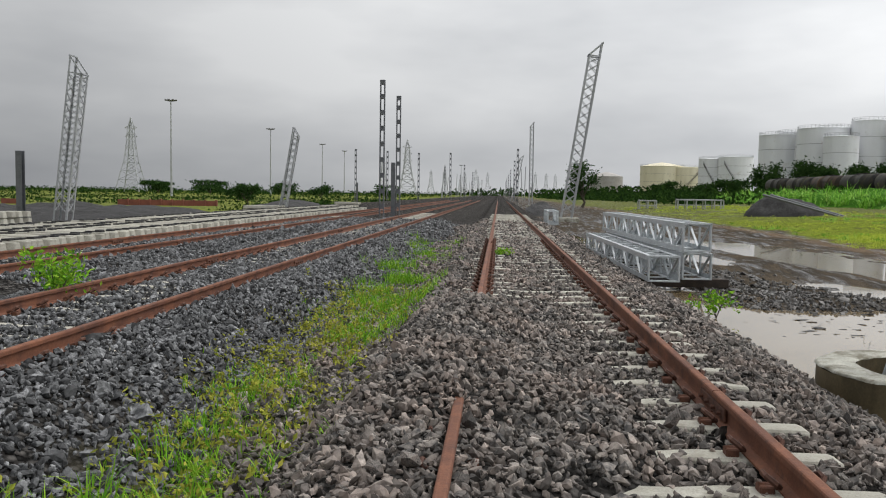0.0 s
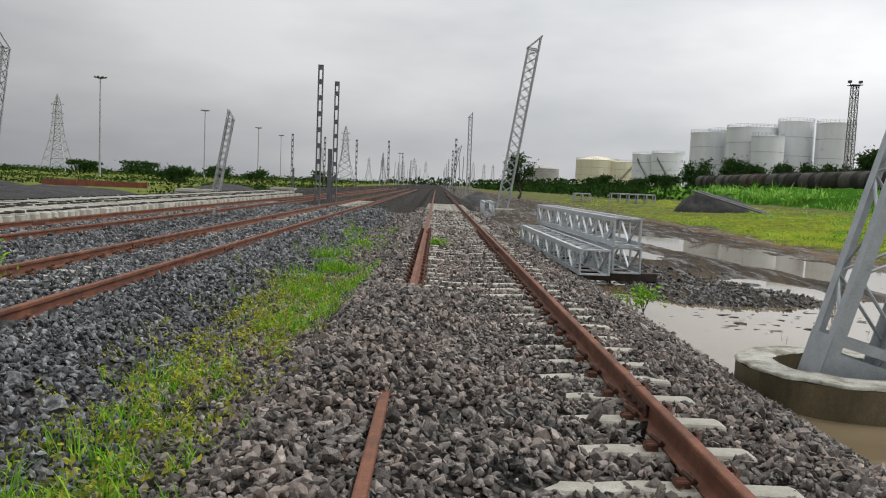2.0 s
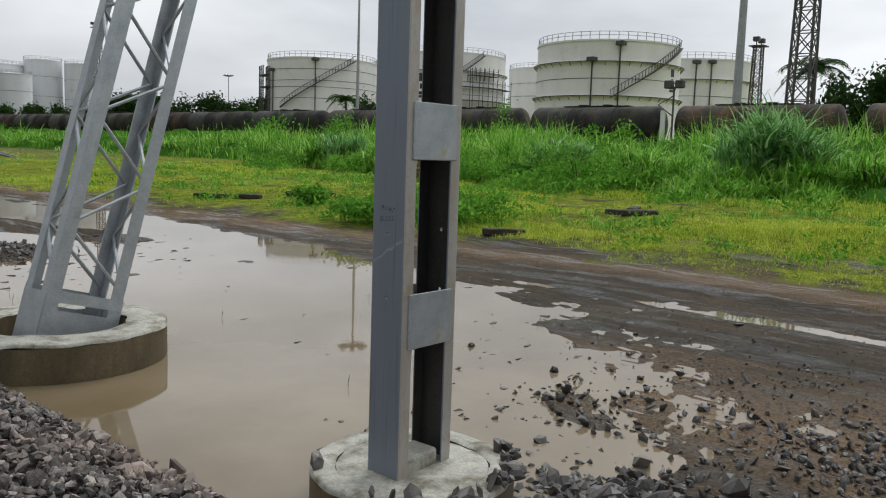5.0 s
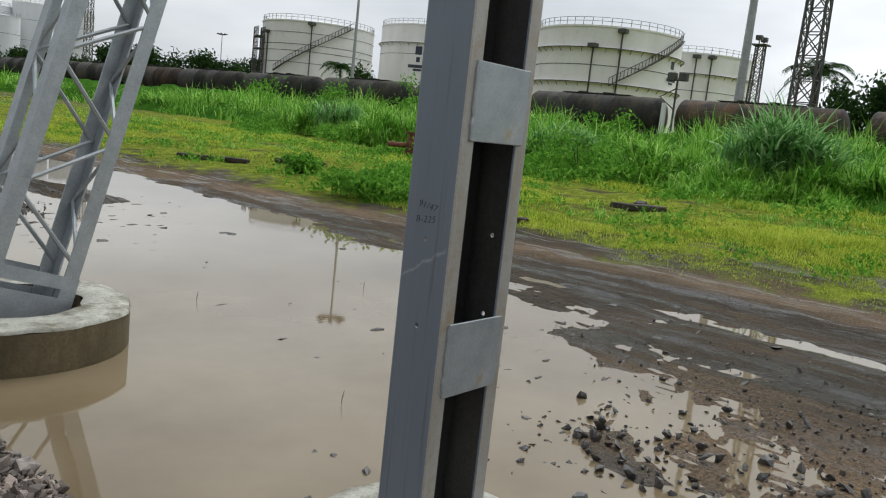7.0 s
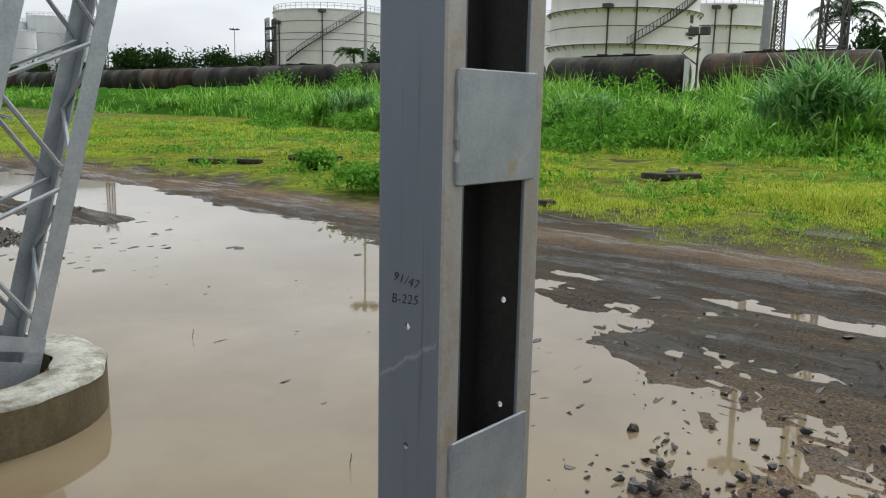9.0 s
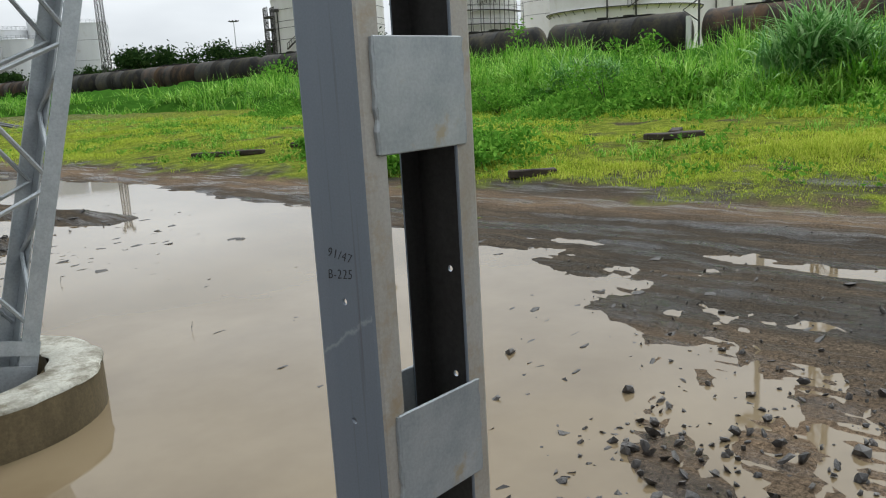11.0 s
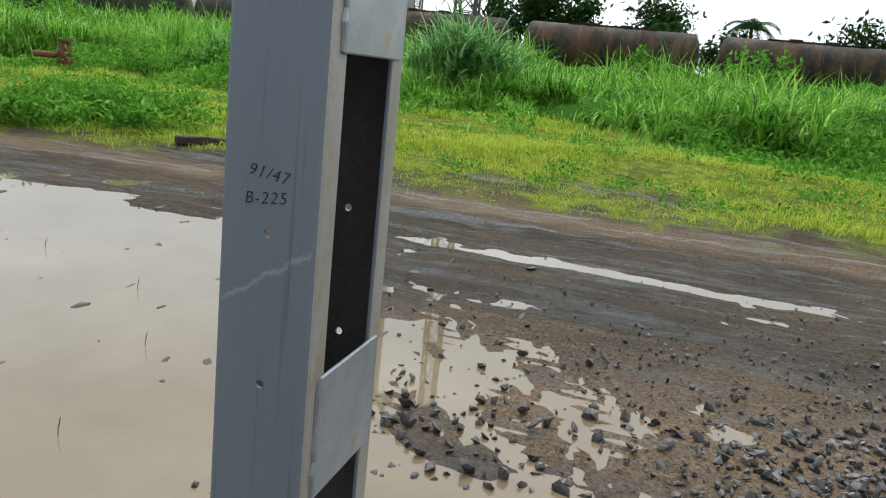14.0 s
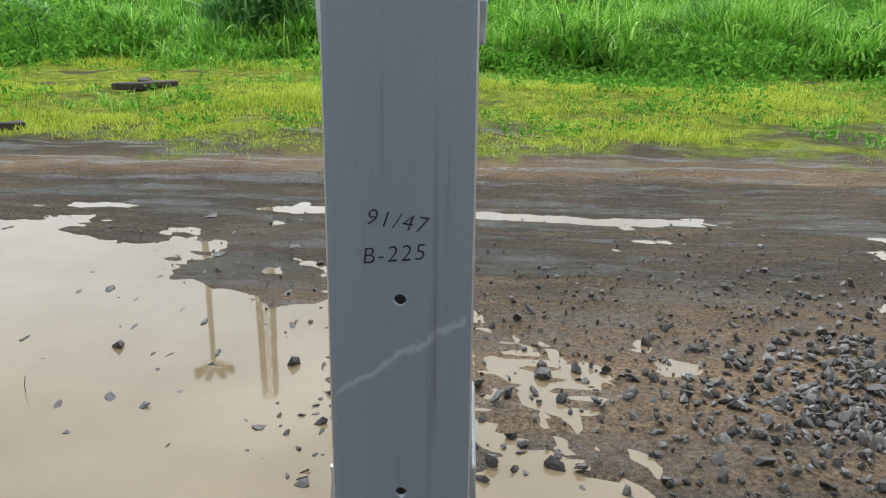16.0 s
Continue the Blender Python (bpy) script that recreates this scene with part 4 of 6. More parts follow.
def allowed(xy, rs):
    x, y = xy.T
    ok = np.ones(len(xy), bool)
    gz = ground_z(x, y)
    near = np.abs(y[:, None] - SLEEPER_YS[None]).min(1)
    chance = rs.uniform(size=len(xy))
    for x0 in (0.0, -5.463, -9.843):
        on = (x > x0 - 0.5) & (x < x0 + 2.25) & (near < 0.105) & (gz < 0.0)
        hidden = smooth(0.02, 0.16, fbm(x, y, 0.8, 61)) * (0.4 if x0 == 0.0 else 0.3) + (0.9 * smooth(x0 + 0.9, x0 - 0.2, x) * smooth(8.5, 7, y) * smooth(3.0, 4.2, y) if x0 == 0.0 else 0)
        ok &= ~(on & (chance > 0.04 + hidden))
    for xr in (0.0, 1.743, -3.72, -5.463, -8.1, -9.843):
        ok &= ~((np.abs(x - xr) < 0.085) & (gz < 0.06))
    ok &= ~((np.hypot(x - 4.17, y - 7.43) < 0.97) | (np.hypot(x - 4.19, y - 3.2) < 0.4))
    return ok, gz


def scatter(n, x0, x1, y0, y1, rs):
    return np.stack([rs.uniform(x0, x1, n), rs.uniform(y0, y1, n)], -1)


ballast = tagged(empty("ballast"), "heaped grey and brown broken stone ballast between the rails", "ballast", kind="stuff")


def build_ballast():
    rs = np.random.RandomState(7)
    zones = ((-3.2, 3.55, 1.6, 9, 640, 0.05, 0.018), (-3.2, 3.55, 9, 16, 400, 0.057, 0.018), (-6.6, -3.2, 3.5, 16, 400, 0.054, 0.018), (-3.2, 3.5, 16, 28, 170, 0.078, 0.015),
             (-10.6, -3.2, 12, 28, 170, 0.075, 0.015), (-3.2, 3.5, -1.5, 1.6, 120, 0.075, 0.02), (-10.6, 3.5, 28, 46, 45, 0.11, 0.005))
    beds = {"near": [[], [], 0], "far": [[], [], 0]}
    for x0, x1, y0, y1, dens, size, lift in zones:
        xy = scatter(int((x1 - x0) * (y1 - y0) * dens), x0, x1, y0, y1, rs)
        ok, gz = allowed(xy, rs)
        clear = np.exp(-((xy[:, 0] + 1.75) / 0.5) ** 2) * smooth(-0.2, 0.15, fbm(xy[:, 0], xy[:, 1], 1.2, 41))
        ok &= rs.uniform(size=len(xy)) > 0.5 * clear
        ok &= ~((xy[:, 0] < 1.2) & (xy[:, 1] < 1.0) & (xy[:, 0] > -0.5) & (gz > 0.5))
        xy, gz = xy[ok], gz[ok]
        sz = size * np.exp(rs.normal(0, 0.32, len(xy)))
        fresh = xy[:, 0] + 0.5 * fbm(xy[:, 0], xy[:, 1], 1.5, 47) < -1.9
        for side, pick in (("near", ~fresh), ("far", fresh)):
            v, f = stone_cloud(xy[pick], gz[pick] + lift + rs.uniform(-0.02, 0.025, int(pick.sum())), sz[pick], rs)
            bed = beds[side]
            bed[0].append(v)
            bed[1].append(f + bed[2])
            bed[2] += len(v)
    for side, mat_, label in (("near", STONE, "brownish grey broken stone"), ("far", FRESHSTONE, "blue-grey fresh broken stone")):
        ob = raw("ballast_bed", np.concatenate(beds[side][0]), np.concatenate(beds[side][1]), mat_, ballast)
        ob["kind"] = "stuff"
        tagged(ob, label, kind="stuff")


def single_stones(count, xy, size, thing, mat_, lift, seed):
    """Stones that lie apart, each an object of its own on one of a few shared meshes."""
    rs = np.random.RandomState(seed)
    shapes = []
    for k in range(12):
        v, f = stone_cloud(np.zeros((1, 2)), np.zeros(1), np.ones(1), rs)
        me = bpy.data.meshes.new("stone")
        me.from_pydata([tuple(p) for p in v], [], [tuple(int(i) for i in t) for t in f])
        me.materials.append(mat_)
        me.shade_flat()
        shapes.append(me)
    z = ground_z(xy[:, 0], xy[:, 1])
    for i in range(count):
        ob = new("stone", shapes[rs.randint(12)])
        ob.parent = thing
        s = float(size * np.exp(rs.normal(0, 0.35)))
        ob.matrix_local = Matrix.LocRotScale((float(xy[i, 0]), float(xy[i, 1]), float(max(z[i], -0.4) + lift * s)), Euler(rs.uniform(-0.4, 0.4, 3) + (0, 0, rs.uniform(0, 6))), (s, s, s))


WETSTONE = mottled("wet_dark_stone", (0.035, 0.032, 0.03), (0.1, 0.09, 0.082), 12, 0.4, fine=70, bumps=0.4, rand=0.5)
ROADSTONE = mottled("damp_road_stone", (0.04, 0.037, 0.034), (0.15, 0.138, 0.125), 12, 0.5, fine=70, bumps=0.4, rand=0.65)
CLOD = mottled("black_mud_clod", (0.02, 0.018, 0.016), (0.05, 0.045, 0.04), 12, 0.55, fine=60, bumps=0.5, rand=0.3)


def build_loose():
    rs = np.random.RandomState(19)
    xy = scatter(1500, -0.9, 3.0, 3.2, 6.5, rs)
    ok, gz = allowed(xy, rs)
    single_stones(260, xy[ok], 0.062, ballast, STONE, 0.55, 21)
    # stones strewn over the wet mud by the mast
    spread = tagged(empty("strewn_stones"), "dark wet stones strewn over the flooded mud", "stones", kind="stuff")
    c = []
    for cx, cy, sx, sy, n in ((6.1, 3.55, 0.75, 0.5, 190), (5.3, 2.7, 0.6, 0.45, 60), (6.8, 2.9, 0.9, 0.8, 90), (5.6, 3.9, 0.8, 0.3, 30), (7.2, 5.1, 0.9, 0.4, 20)):
        c.append(np.stack([rs.normal(cx, sx, n), rs.normal(cy, sy, n)], -1))
    c = np.concatenate(c)
    c = c[np.hypot(c[:, 0] - 4.19, c[:, 1] - 3.2) > 0.65]
    single_stones(len(c), c, 0.043, spread, WETSTONE, 0.3, 22)
    vs, fs, off = [], [], 0
    for (cx, cy, sx, sy, n, size, m) in ((6.5, 0.75, 0.45, 0.6, 1100, 0.048, 0), (4.25, 1.8, 0.4, 0.6, 1500, 0.065, 0), (7.3, 0.0, 1.0, 0.9, 500, 0.04, 0), (8.6, 2.2, 1.5, 1.8, 150, 0.026, 0), (6.2, 2.1, 0.5, 0.5, 120, 0.035, 0), (4.85, 2.45, 0.3, 0.28, 500, 0.055, 0), (9.4, 3.0, 1.7, 2.6, 700, 0.016, 0), (7.6, 1.4, 0.9, 1.0, 450, 0.018, 0), (5.2, 14.2, 1.1, 1.2, 2200, 0.055, 0), (4.6, 17.5, 0.8, 3, 1200, 0.06, 0)):
        xy = np.stack([rs.normal(cx, sx, n), rs.normal(cy, sy, n)], -1)
        xy = xy[(xy[:, 0] > 3.3) & (xy[:, 0] < 13) & (np.hypot(xy[:, 0] - 4.19, xy[:, 1] - 3.2) > 0.5)]
        on_ring = np.hypot(xy[:, 0] - 4.19, xy[:, 1] - 3.2) < 0.6
        v, f = stone_cloud(xy, np.where(on_ring, -0.13, ground_z(*xy.T) + 0.012), size * np.exp(rs.normal(0, 0.4, len(xy))), rs)
        vs.append(v), fs.append(f + off)
        off += len(v)
    raw("gravel_spill", np.concatenate(vs), np.concatenate(fs), ROADSTONE, spread)["kind"] = "stuff"
    # small clods and twigs that break the water's surface
    mud = tagged(empty("mud_clods"), "black mud clods breaking the surface of the puddle", "mud", kind="stuff")
    xy = np.concatenate([np.stack([rs.normal(cx, sx, n), rs.normal(cy, sy, n)], -1) for cx, cy, sx, sy, n in
                         ((6.9, 6.9, 1.1, 1.0, 10), (7.1, 10.5, 1.2, 1.5, 26), (6.0, 12.6, 1.1, 0.7, 160), (9.5, 9, 1.3, 2, 26), (8.3, 5.2, 0.9, 0.8, 50), (8.6, 14, 1, 1.5, 90), (5.2, 11.4, 0.6, 0.5, 50))])
    xy = xy[np.hypot(xy[:, 0] - 4.17, xy[:, 1] - 7.43) > 1.15]
    size = 0.055 * np.exp(rs.normal(0, 0.5, len(xy)))
    v, f = stone_cloud(xy, np.maximum(ground_z(*xy.T), WATER - 0.005), size, rs)
    v = v.reshape(-1, 12, 3)
    c = v.mean(1, keepdims=True)
    v = c + (v - c) * (1.9, 0.9, 0.32)
    # thin dead stalks standing in the water
    for cx, cy in ((7.6, 6.2), (6.6, 5.4), (6.2, 7.9), (5.6, 9.6), (6.4, 11.0), (4.9, 10.2), (8.2, 7.6), (5.4, 5.0), (5.1, 10.8)):
        bm = bmesh.new()
        tube(bm, ((0, 0, -0.1), (0.005, 0.005, 0.04), (0.015, 0.0, 0.09)), 0.002, 4)
        tube(bm, ((0.005, 0.005, 0.035), (0.03, 0.012, 0.055)), 0.0015, 4)
        tagged(part("dead_stalk", bm, CLOD), "thin dead plant stalk standing in muddy water", "stalk", "stalks in the puddle").location = (cx, cy, WATER)
    raw("clod_scatter", v.reshape(-1, 3), f, CLOD, mud)["kind"] = "stuff"


build_ballast()
build_loose()


# ---- grass and leaves ----
def blade_cloud(xy, z, height, width, rs, bend=0.5, segs=3):
    """Arching blades: a strip of a few segments that ends in a point."""
    n = len(xy)
    width = np.zeros(n) + width
    ang, lean = rs.uniform(0, 2 * np.pi, n), rs.uniform(0.1, 1.0, n) * bend
    ux, uy = np.cos(ang), np.sin(ang)
    face = ang + np.pi / 2 + rs.uniform(-0.5, 0.5, n)
    wx, wy = np.cos(face), np.sin(face)
    rows = []
    for k in range(segs + 1):
        s = k / segs
        out = height * lean * s**1.8
        up = height * (s - 0.45 * lean * s**2.4)
        c = np.stack([xy[:, 0] + ux * out, xy[:, 1] + uy * out, z + up], -1)
        if k == segs:
            rows.append(c[:, None])
        else:
            w = width * (1 - s * 0.75) * 0.5
            e = np.stack([wx * w, wy * w, 0 * w], -1)
            rows.append(np.stack([c - e, c + e], 1))
    v = np.concatenate(rows, 1)
    t = []
    for k in range(segs - 1):
        a = 2 * k
        t += [(a, a + 1, a + 3), (a, a + 3, a + 2)]
    a = 2 * (segs - 1)
    t.append((a, a + 1, a + 2))
    m = v.shape[1]
    f = np.array(t)[None] + m * np.arange(n)[:, None, None]
    return v.reshape(-1, 3), f.reshape(-1, 3)


def leaf_cloud(c, size, rs, flat=0.6):
    """Diamond leaves round the given centres."""
    n = len(c)
    q = np.array([(-1, 0, 0), (0, -0.45, 0.1), (1, 0, -0.1), (0, 0.45, 0.1)])[None] * size[:, None, None]
    v = np.einsum("nij,nkj->nki", rotations(n, rs), q) + c[:, None]
    f = np.array([(0, 1, 2), (0, 2, 3)])[None] + 4 * np.arange(n)[:, None, None]
    return v.reshape(-1, 3), f.reshape(-1, 3)


def joined(name, clouds, mat_, parent=None, label=""):
    vs, fs, off = [], [], 0
    for v, f in clouds:
        vs.append(v), fs.append(f + off)
        off += len(v)
    return raw(name, np.concatenate(vs), np.concatenate(fs), mat_, parent, label)


def tufts(xy, per, spread, rs):
    c = np.repeat(xy, per, 0)
    return c + rs.normal(0, spread, c.shape)


TURF = leafy("meadow_turf", (0.2, 0.3, 0.03), (0.44, 0.54, 0.065), (0.66, 0.67, 0.15), 0.6, through_light=0.3)
REED = leafy("tall_reed_grass", (0.05, 0.18, 0.015), (0.19, 0.44, 0.04), (0.5, 0.72, 0.17), 0.5, through_light=0.25, gloss=0.35)
SHRUB = leafy("dense_shrub_leaf", (0.06, 0.18, 0.022), (0.14, 0.34, 0.04), (0.27, 0.5, 0.08), 0.8)
WEED = leafy("bright_weed", (0.08, 0.23, 0.02), (0.18, 0.38, 0.03), (0.36, 0.5, 0.06), 2.5)
DRYWEED = leafy("yellowed_weed", (0.16, 0.18, 0.03), (0.3, 0.33, 0.05), (0.45, 0.42, 0.08), 2.5)
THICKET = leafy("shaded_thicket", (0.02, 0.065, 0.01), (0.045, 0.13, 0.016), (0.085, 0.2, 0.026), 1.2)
DARKLEAF = leafy("dark_tree_leaf", (0.012, 0.03, 0.01), (0.03, 0.065, 0.018), (0.06, 0.11, 0.03), 0.4)
BARK = mottled("bark", (0.05, 0.04, 0.03), (0.12, 0.1, 0.075), 5, 0.9)


def build_meadow():
    rs = np.random.RandomState(31)
    th = tagged(empty("meadow_grass"), "short yellow-green meadow grass with bare patches", "grass", kind="stuff")
    xy = np.concatenate([scatter(30000, 12.8, 28, -9, 40, rs), scatter(16000, 13.4, 22, -5, 16, rs)])
    xy = np.concatenate([xy, scatter(9000, 12.4, 30, 40, 110, rs)])
    k = smooth(-0.22, 0.18, fbm(xy[:, 0], xy[:, 1], 2.6, 51)) * smooth(13.5, 15.6, xy[:, 0] + fbm(xy[:, 0], xy[:, 1], 3, 11) * 1.6)
    bare = np.exp(-((xy[:, 0] - 16) / 2.0) ** 2 - ((xy[:, 1] - 3.5) / 4.5) ** 2) * smooth(-0.1, 0.2, fbm(xy[:, 0], xy[:, 1], 1.3, 52))
    xy = xy[rs.uniform(size=len(xy)) < k * (1 - 0.85 * bare)]
    c = tufts(xy, 7, 0.07, rs)
    h = (0.04 + 0.15 * np.clip(fbm(c[:, 0], c[:, 1], 3.0, 55) + 0.4, 0, 1)) * rs.uniform(0.5, 1.5, len(c)) * (1 + 0.8 * smooth(22, 27, c[:, 0]))
    joined("grass_blades", [blade_cloud(c, ground_z(*c.T) - 0.01, h, 0.015 + 0.018 * smooth(14, 26, c[:, 0]), rs, 1.1, 2)], TURF, th)["kind"] = "stuff"
    # coarser dark green tussocks
    xy = scatter(2600, 14.2, 29, -9, 60, rs)
    xy = xy[rs.uniform(size=len(xy)) < smooth(0.02, 0.25, fbm(xy[:, 0], xy[:, 1], 4.5, 57) + 0.03 * (xy[:, 0] - 20)) * 0.8]
    c = tufts(xy, 16, 0.1, rs)
    joined("tussocks", [blade_cloud(c, ground_z(*c.T) - 0.01, rs.uniform(0.1, 0.32, len(c)), 0.024, rs, 1.2, 3)], REED, th)["kind"] = "stuff"
    xy = scatter(2200, 14.4, 27, -9, 40, rs)
    xy = xy[smooth(0.0, 0.2, fbm(xy[:, 0], xy[:, 1], 2.0, 58)) > rs.uniform(size=len(xy))]
    c = tufts(xy, 14, 0.12, rs)
    z = ground_z(*c.T) + rs.uniform(0.02, 0.2, len(c))
    joined("meadow_herbs", [leaf_cloud(np.concatenate([c, z[:, None]], 1), rs.uniform(0.03, 0.07, len(c)), rs)], SHRUB, th)["kind"] = "stuff"


def reed_edge(y):
    return np.interp(y, (-30, -8, 0, 10, 15, 30, 50, 100), (21.5, 22, 23.2, 24.8, 25.6, 28.5, 33, 35))


def build_tall_grass():
    rs = np.random.RandomState(37)
    th = tagged(empty("tall_grass"), "tall bright green reed grass growing along the bank", "tall grass", kind="stuff")
    # thick low growth the blades rise from, its colour darkened as shade between them
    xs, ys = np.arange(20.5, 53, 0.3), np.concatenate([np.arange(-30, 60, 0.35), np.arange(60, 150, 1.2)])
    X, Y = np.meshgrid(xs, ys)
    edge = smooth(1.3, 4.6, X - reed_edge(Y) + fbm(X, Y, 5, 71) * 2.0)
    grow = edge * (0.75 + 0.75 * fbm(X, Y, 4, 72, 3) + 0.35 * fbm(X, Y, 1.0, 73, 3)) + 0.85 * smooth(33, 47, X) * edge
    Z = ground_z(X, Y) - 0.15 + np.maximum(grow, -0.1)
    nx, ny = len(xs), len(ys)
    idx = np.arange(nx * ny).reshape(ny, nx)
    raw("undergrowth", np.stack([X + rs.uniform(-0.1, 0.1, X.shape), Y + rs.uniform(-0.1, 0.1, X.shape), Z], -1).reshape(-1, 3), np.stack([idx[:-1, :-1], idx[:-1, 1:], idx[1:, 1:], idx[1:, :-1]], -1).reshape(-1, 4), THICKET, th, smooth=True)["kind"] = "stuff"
    clouds = []
    for n, x0, x1, y0, y1, per in ((10500, 21, 36, -14, 40, 10), (3400, 36, 52, -20, 60, 8), (2800, 29, 42, 40, 140, 7)):
        xy = scatter(n, x0, x1, y0, y1, rs)
        xy = xy[rs.uniform(size=n) < smooth(0.2, 2.4, xy[:, 0] - reed_edge(xy[:, 1]) + fbm(xy[:, 0], xy[:, 1], 5, 71) * 2.0) * (0.1 + 0.9 * smooth(-0.14, 0.12, fbm(xy[:, 0], xy[:, 1], 2.6, 74)))]
        c = tufts(xy, per, 0.22, rs)
        h = (0.55 + 0.45 * smooth(0.5, 4.5, c[:, 0] - reed_edge(c[:, 1]))) * rs.uniform(0.7, 1.35, len(c)) * (1.15 + 1.8 * fbm(c[:, 0], c[:, 1], 2.8, 72, 3)) + 0.5 * smooth(32, 44, c[:, 0])
        low = np.maximum(0.6 * smooth(0.3, 3.5, c[:, 0] - reed_edge(c[:, 1])) * (0.6 + fbm(c[:, 0], c[:, 1], 4, 72, 3)), 0) - 0.15 + 0.6 * smooth(34, 47, c[:, 0])
        clouds.append(blade_cloud(c, ground_z(*c.T) + low, h, rs.uniform(0.045, 0.1, len(c)) * (1 + 0.6 * smooth(40, 90, c[:, 1])), rs, 1.5, 4))
    joined("reed_blades", clouds, REED, th)["kind"] = "stuff"
    # broad-leaved creepers in between
    xy = scatter(2600, 20.0, 33, -14, 40, rs)
    xy = xy[np.abs(xy[:, 0] - reed_edge(xy[:, 1]) - 0.7) < 2.3]
    xy = xy[smooth(0.0, 0.2, fbm(xy[:, 0], xy[:, 1], 4, 76)) > rs.uniform(size=len(xy))]
    c = np.repeat(xy, 60, 0) + rs.normal(0, 0.42, (len(xy) * 60, 2))
    z = ground_z(*c.T) + rs.uniform(0.05, 1.0, len(c)) * smooth(-2.4, 1.2, c[:, 0] - reed_edge(c[:, 1])) * (0.7 + 0.8 * vnoise(c[:, 0], c[:, 1], 1.4, 59)) + 0.03
    joined("creeper_leaves", [leaf_cloud(np.concatenate([c, z[:, None]], 1), rs.uniform(0.06, 0.13, len(c)), rs)], SHRUB, th)["kind"] = "stuff"


def build_weeds():
    rs = np.random.RandomState(43)
    th = tagged(empty("trackside_weeds"), "bright green weeds and grass growing in the trough between tracks", "weeds", kind="stuff")
    xy = np.stack([rs.normal(-1.7, 0.42, 2600), rs.uniform(2.6, 30, 2600)], -1)
    xy = xy[rs.uniform(size=len(xy)) < smooth(-0.08, 0.16, fbm(xy[:, 0], xy[:, 1], 1.2, 41)) * (0.1 + 0.9 * smooth(4.5, 8, xy[:, 1]))]
    c = tufts(xy, 11, 0.06, rs)
    tall = 0.06 + 0.2 * smooth(0.0, 0.3, fbm(c[:, 0], c[:, 1], 0.9, 44))
    joined("weed_blades", [blade_cloud(c, ground_z(*c.T), tall * rs.uniform(0.5, 1.5, len(c)), 0.013, rs, 0.9, 3)], WEED, th)["kind"] = "stuff"
    xy = np.concatenate([np.stack([rs.normal(cx, sx, k), rs.normal(cy, sy, k)], -1) for cx, cy, sx, sy, k in ((-2.1, 3.3, 0.25, 0.25, 90), (-1.9, 6.6, 0.2, 0.5, 36), (-1.4, 9.5, 0.25, 0.7, 60), (-1.2, 12.5, 0.3, 1.2, 120), (-1.5, 4.4, 0.25, 0.4, 30))])
    c = tufts(xy, 16, 0.05, rs)
    joined("grass_tufts", [blade_cloud(c, ground_z(*c.T), rs.uniform(0.08, 0.2, len(c)), 0.014, rs, 1.2, 3)], WEED, th)["kind"] = "stuff"
    xy = np.stack([rs.normal(-1.75, 0.4, 300), rs.uniform(2.6, 14, 300)], -1)
    c = tufts(xy, 16, 0.05, rs)
    z = ground_z(*c.T) + rs.uniform(0.02, 0.16, len(c))
    joined("weed_leaves", [leaf_cloud(np.concatenate([c, z[:, None]], 1), rs.uniform(0.015, 0.035, len(c)), rs)], DRYWEED, th)["kind"] = "stuff"


def build_bush(x, y, z, r, h, n, leaf, mat_, label, seed, blades=0, group=""):
    """A shrub: a few stems and a ragged cloud of leaves, or long arching blades."""
    rs = np.random.RandomState(seed)
    th = tagged(empty("bush", pose(x, y, z)), label, "bush", group)
    bm = bmesh.new()
    for k in range(5):
        a = rs.uniform(0, 6.28)
        tube(bm, [(0, 0, -0.05), (0.25 * r * math.cos(a), 0.25 * r * math.sin(a), h * 0.4), (0.5 * r * math.cos(a), 0.5 * r * math.sin(a), h * 0.8)], [0.02 * h, 0.014 * h, 0.006 * h], 5)
    part("woody_base", bm, BARK, th)
    clouds = []
    if n:
        lumps = rs.normal(0, (r * 0.42, r * 0.42, h * 0.2), (14, 3)) + (0, 0, h * 0.55)
        c = lumps[rs.randint(14, size=n)] + rs.normal(0, (r * 0.2, r * 0.2, h * 0.13), (n, 3))
        c[:, 2] = np.abs(c[:, 2])
        clouds.append(leaf_cloud(c, leaf * rs.uniform(0.6, 1.4, n), rs))
    if blades:
        # stems in a few uneven groups, and long leaves that leave them at all heights and droop
        groups = rs.normal(0, r * 0.38, (9, 2))
        tall = rs.uniform(0.55, 1.0, 9)
        g = rs.randint(9, size=blades)
        b = groups[g] + rs.normal(0, r * 0.16, (blades, 2))
        z0 = h * tall[g] * rs.uniform(0, 0.62, blades)
        clouds.append(blade_cloud(b * (1 + 0.35 * z0 / h)[:, None], z0, h * rs.uniform(0.3, 0.62, blades), np.full(blades, leaf), rs, 1.7, 5))
    joined("foliage", clouds, mat_, th)
    return th


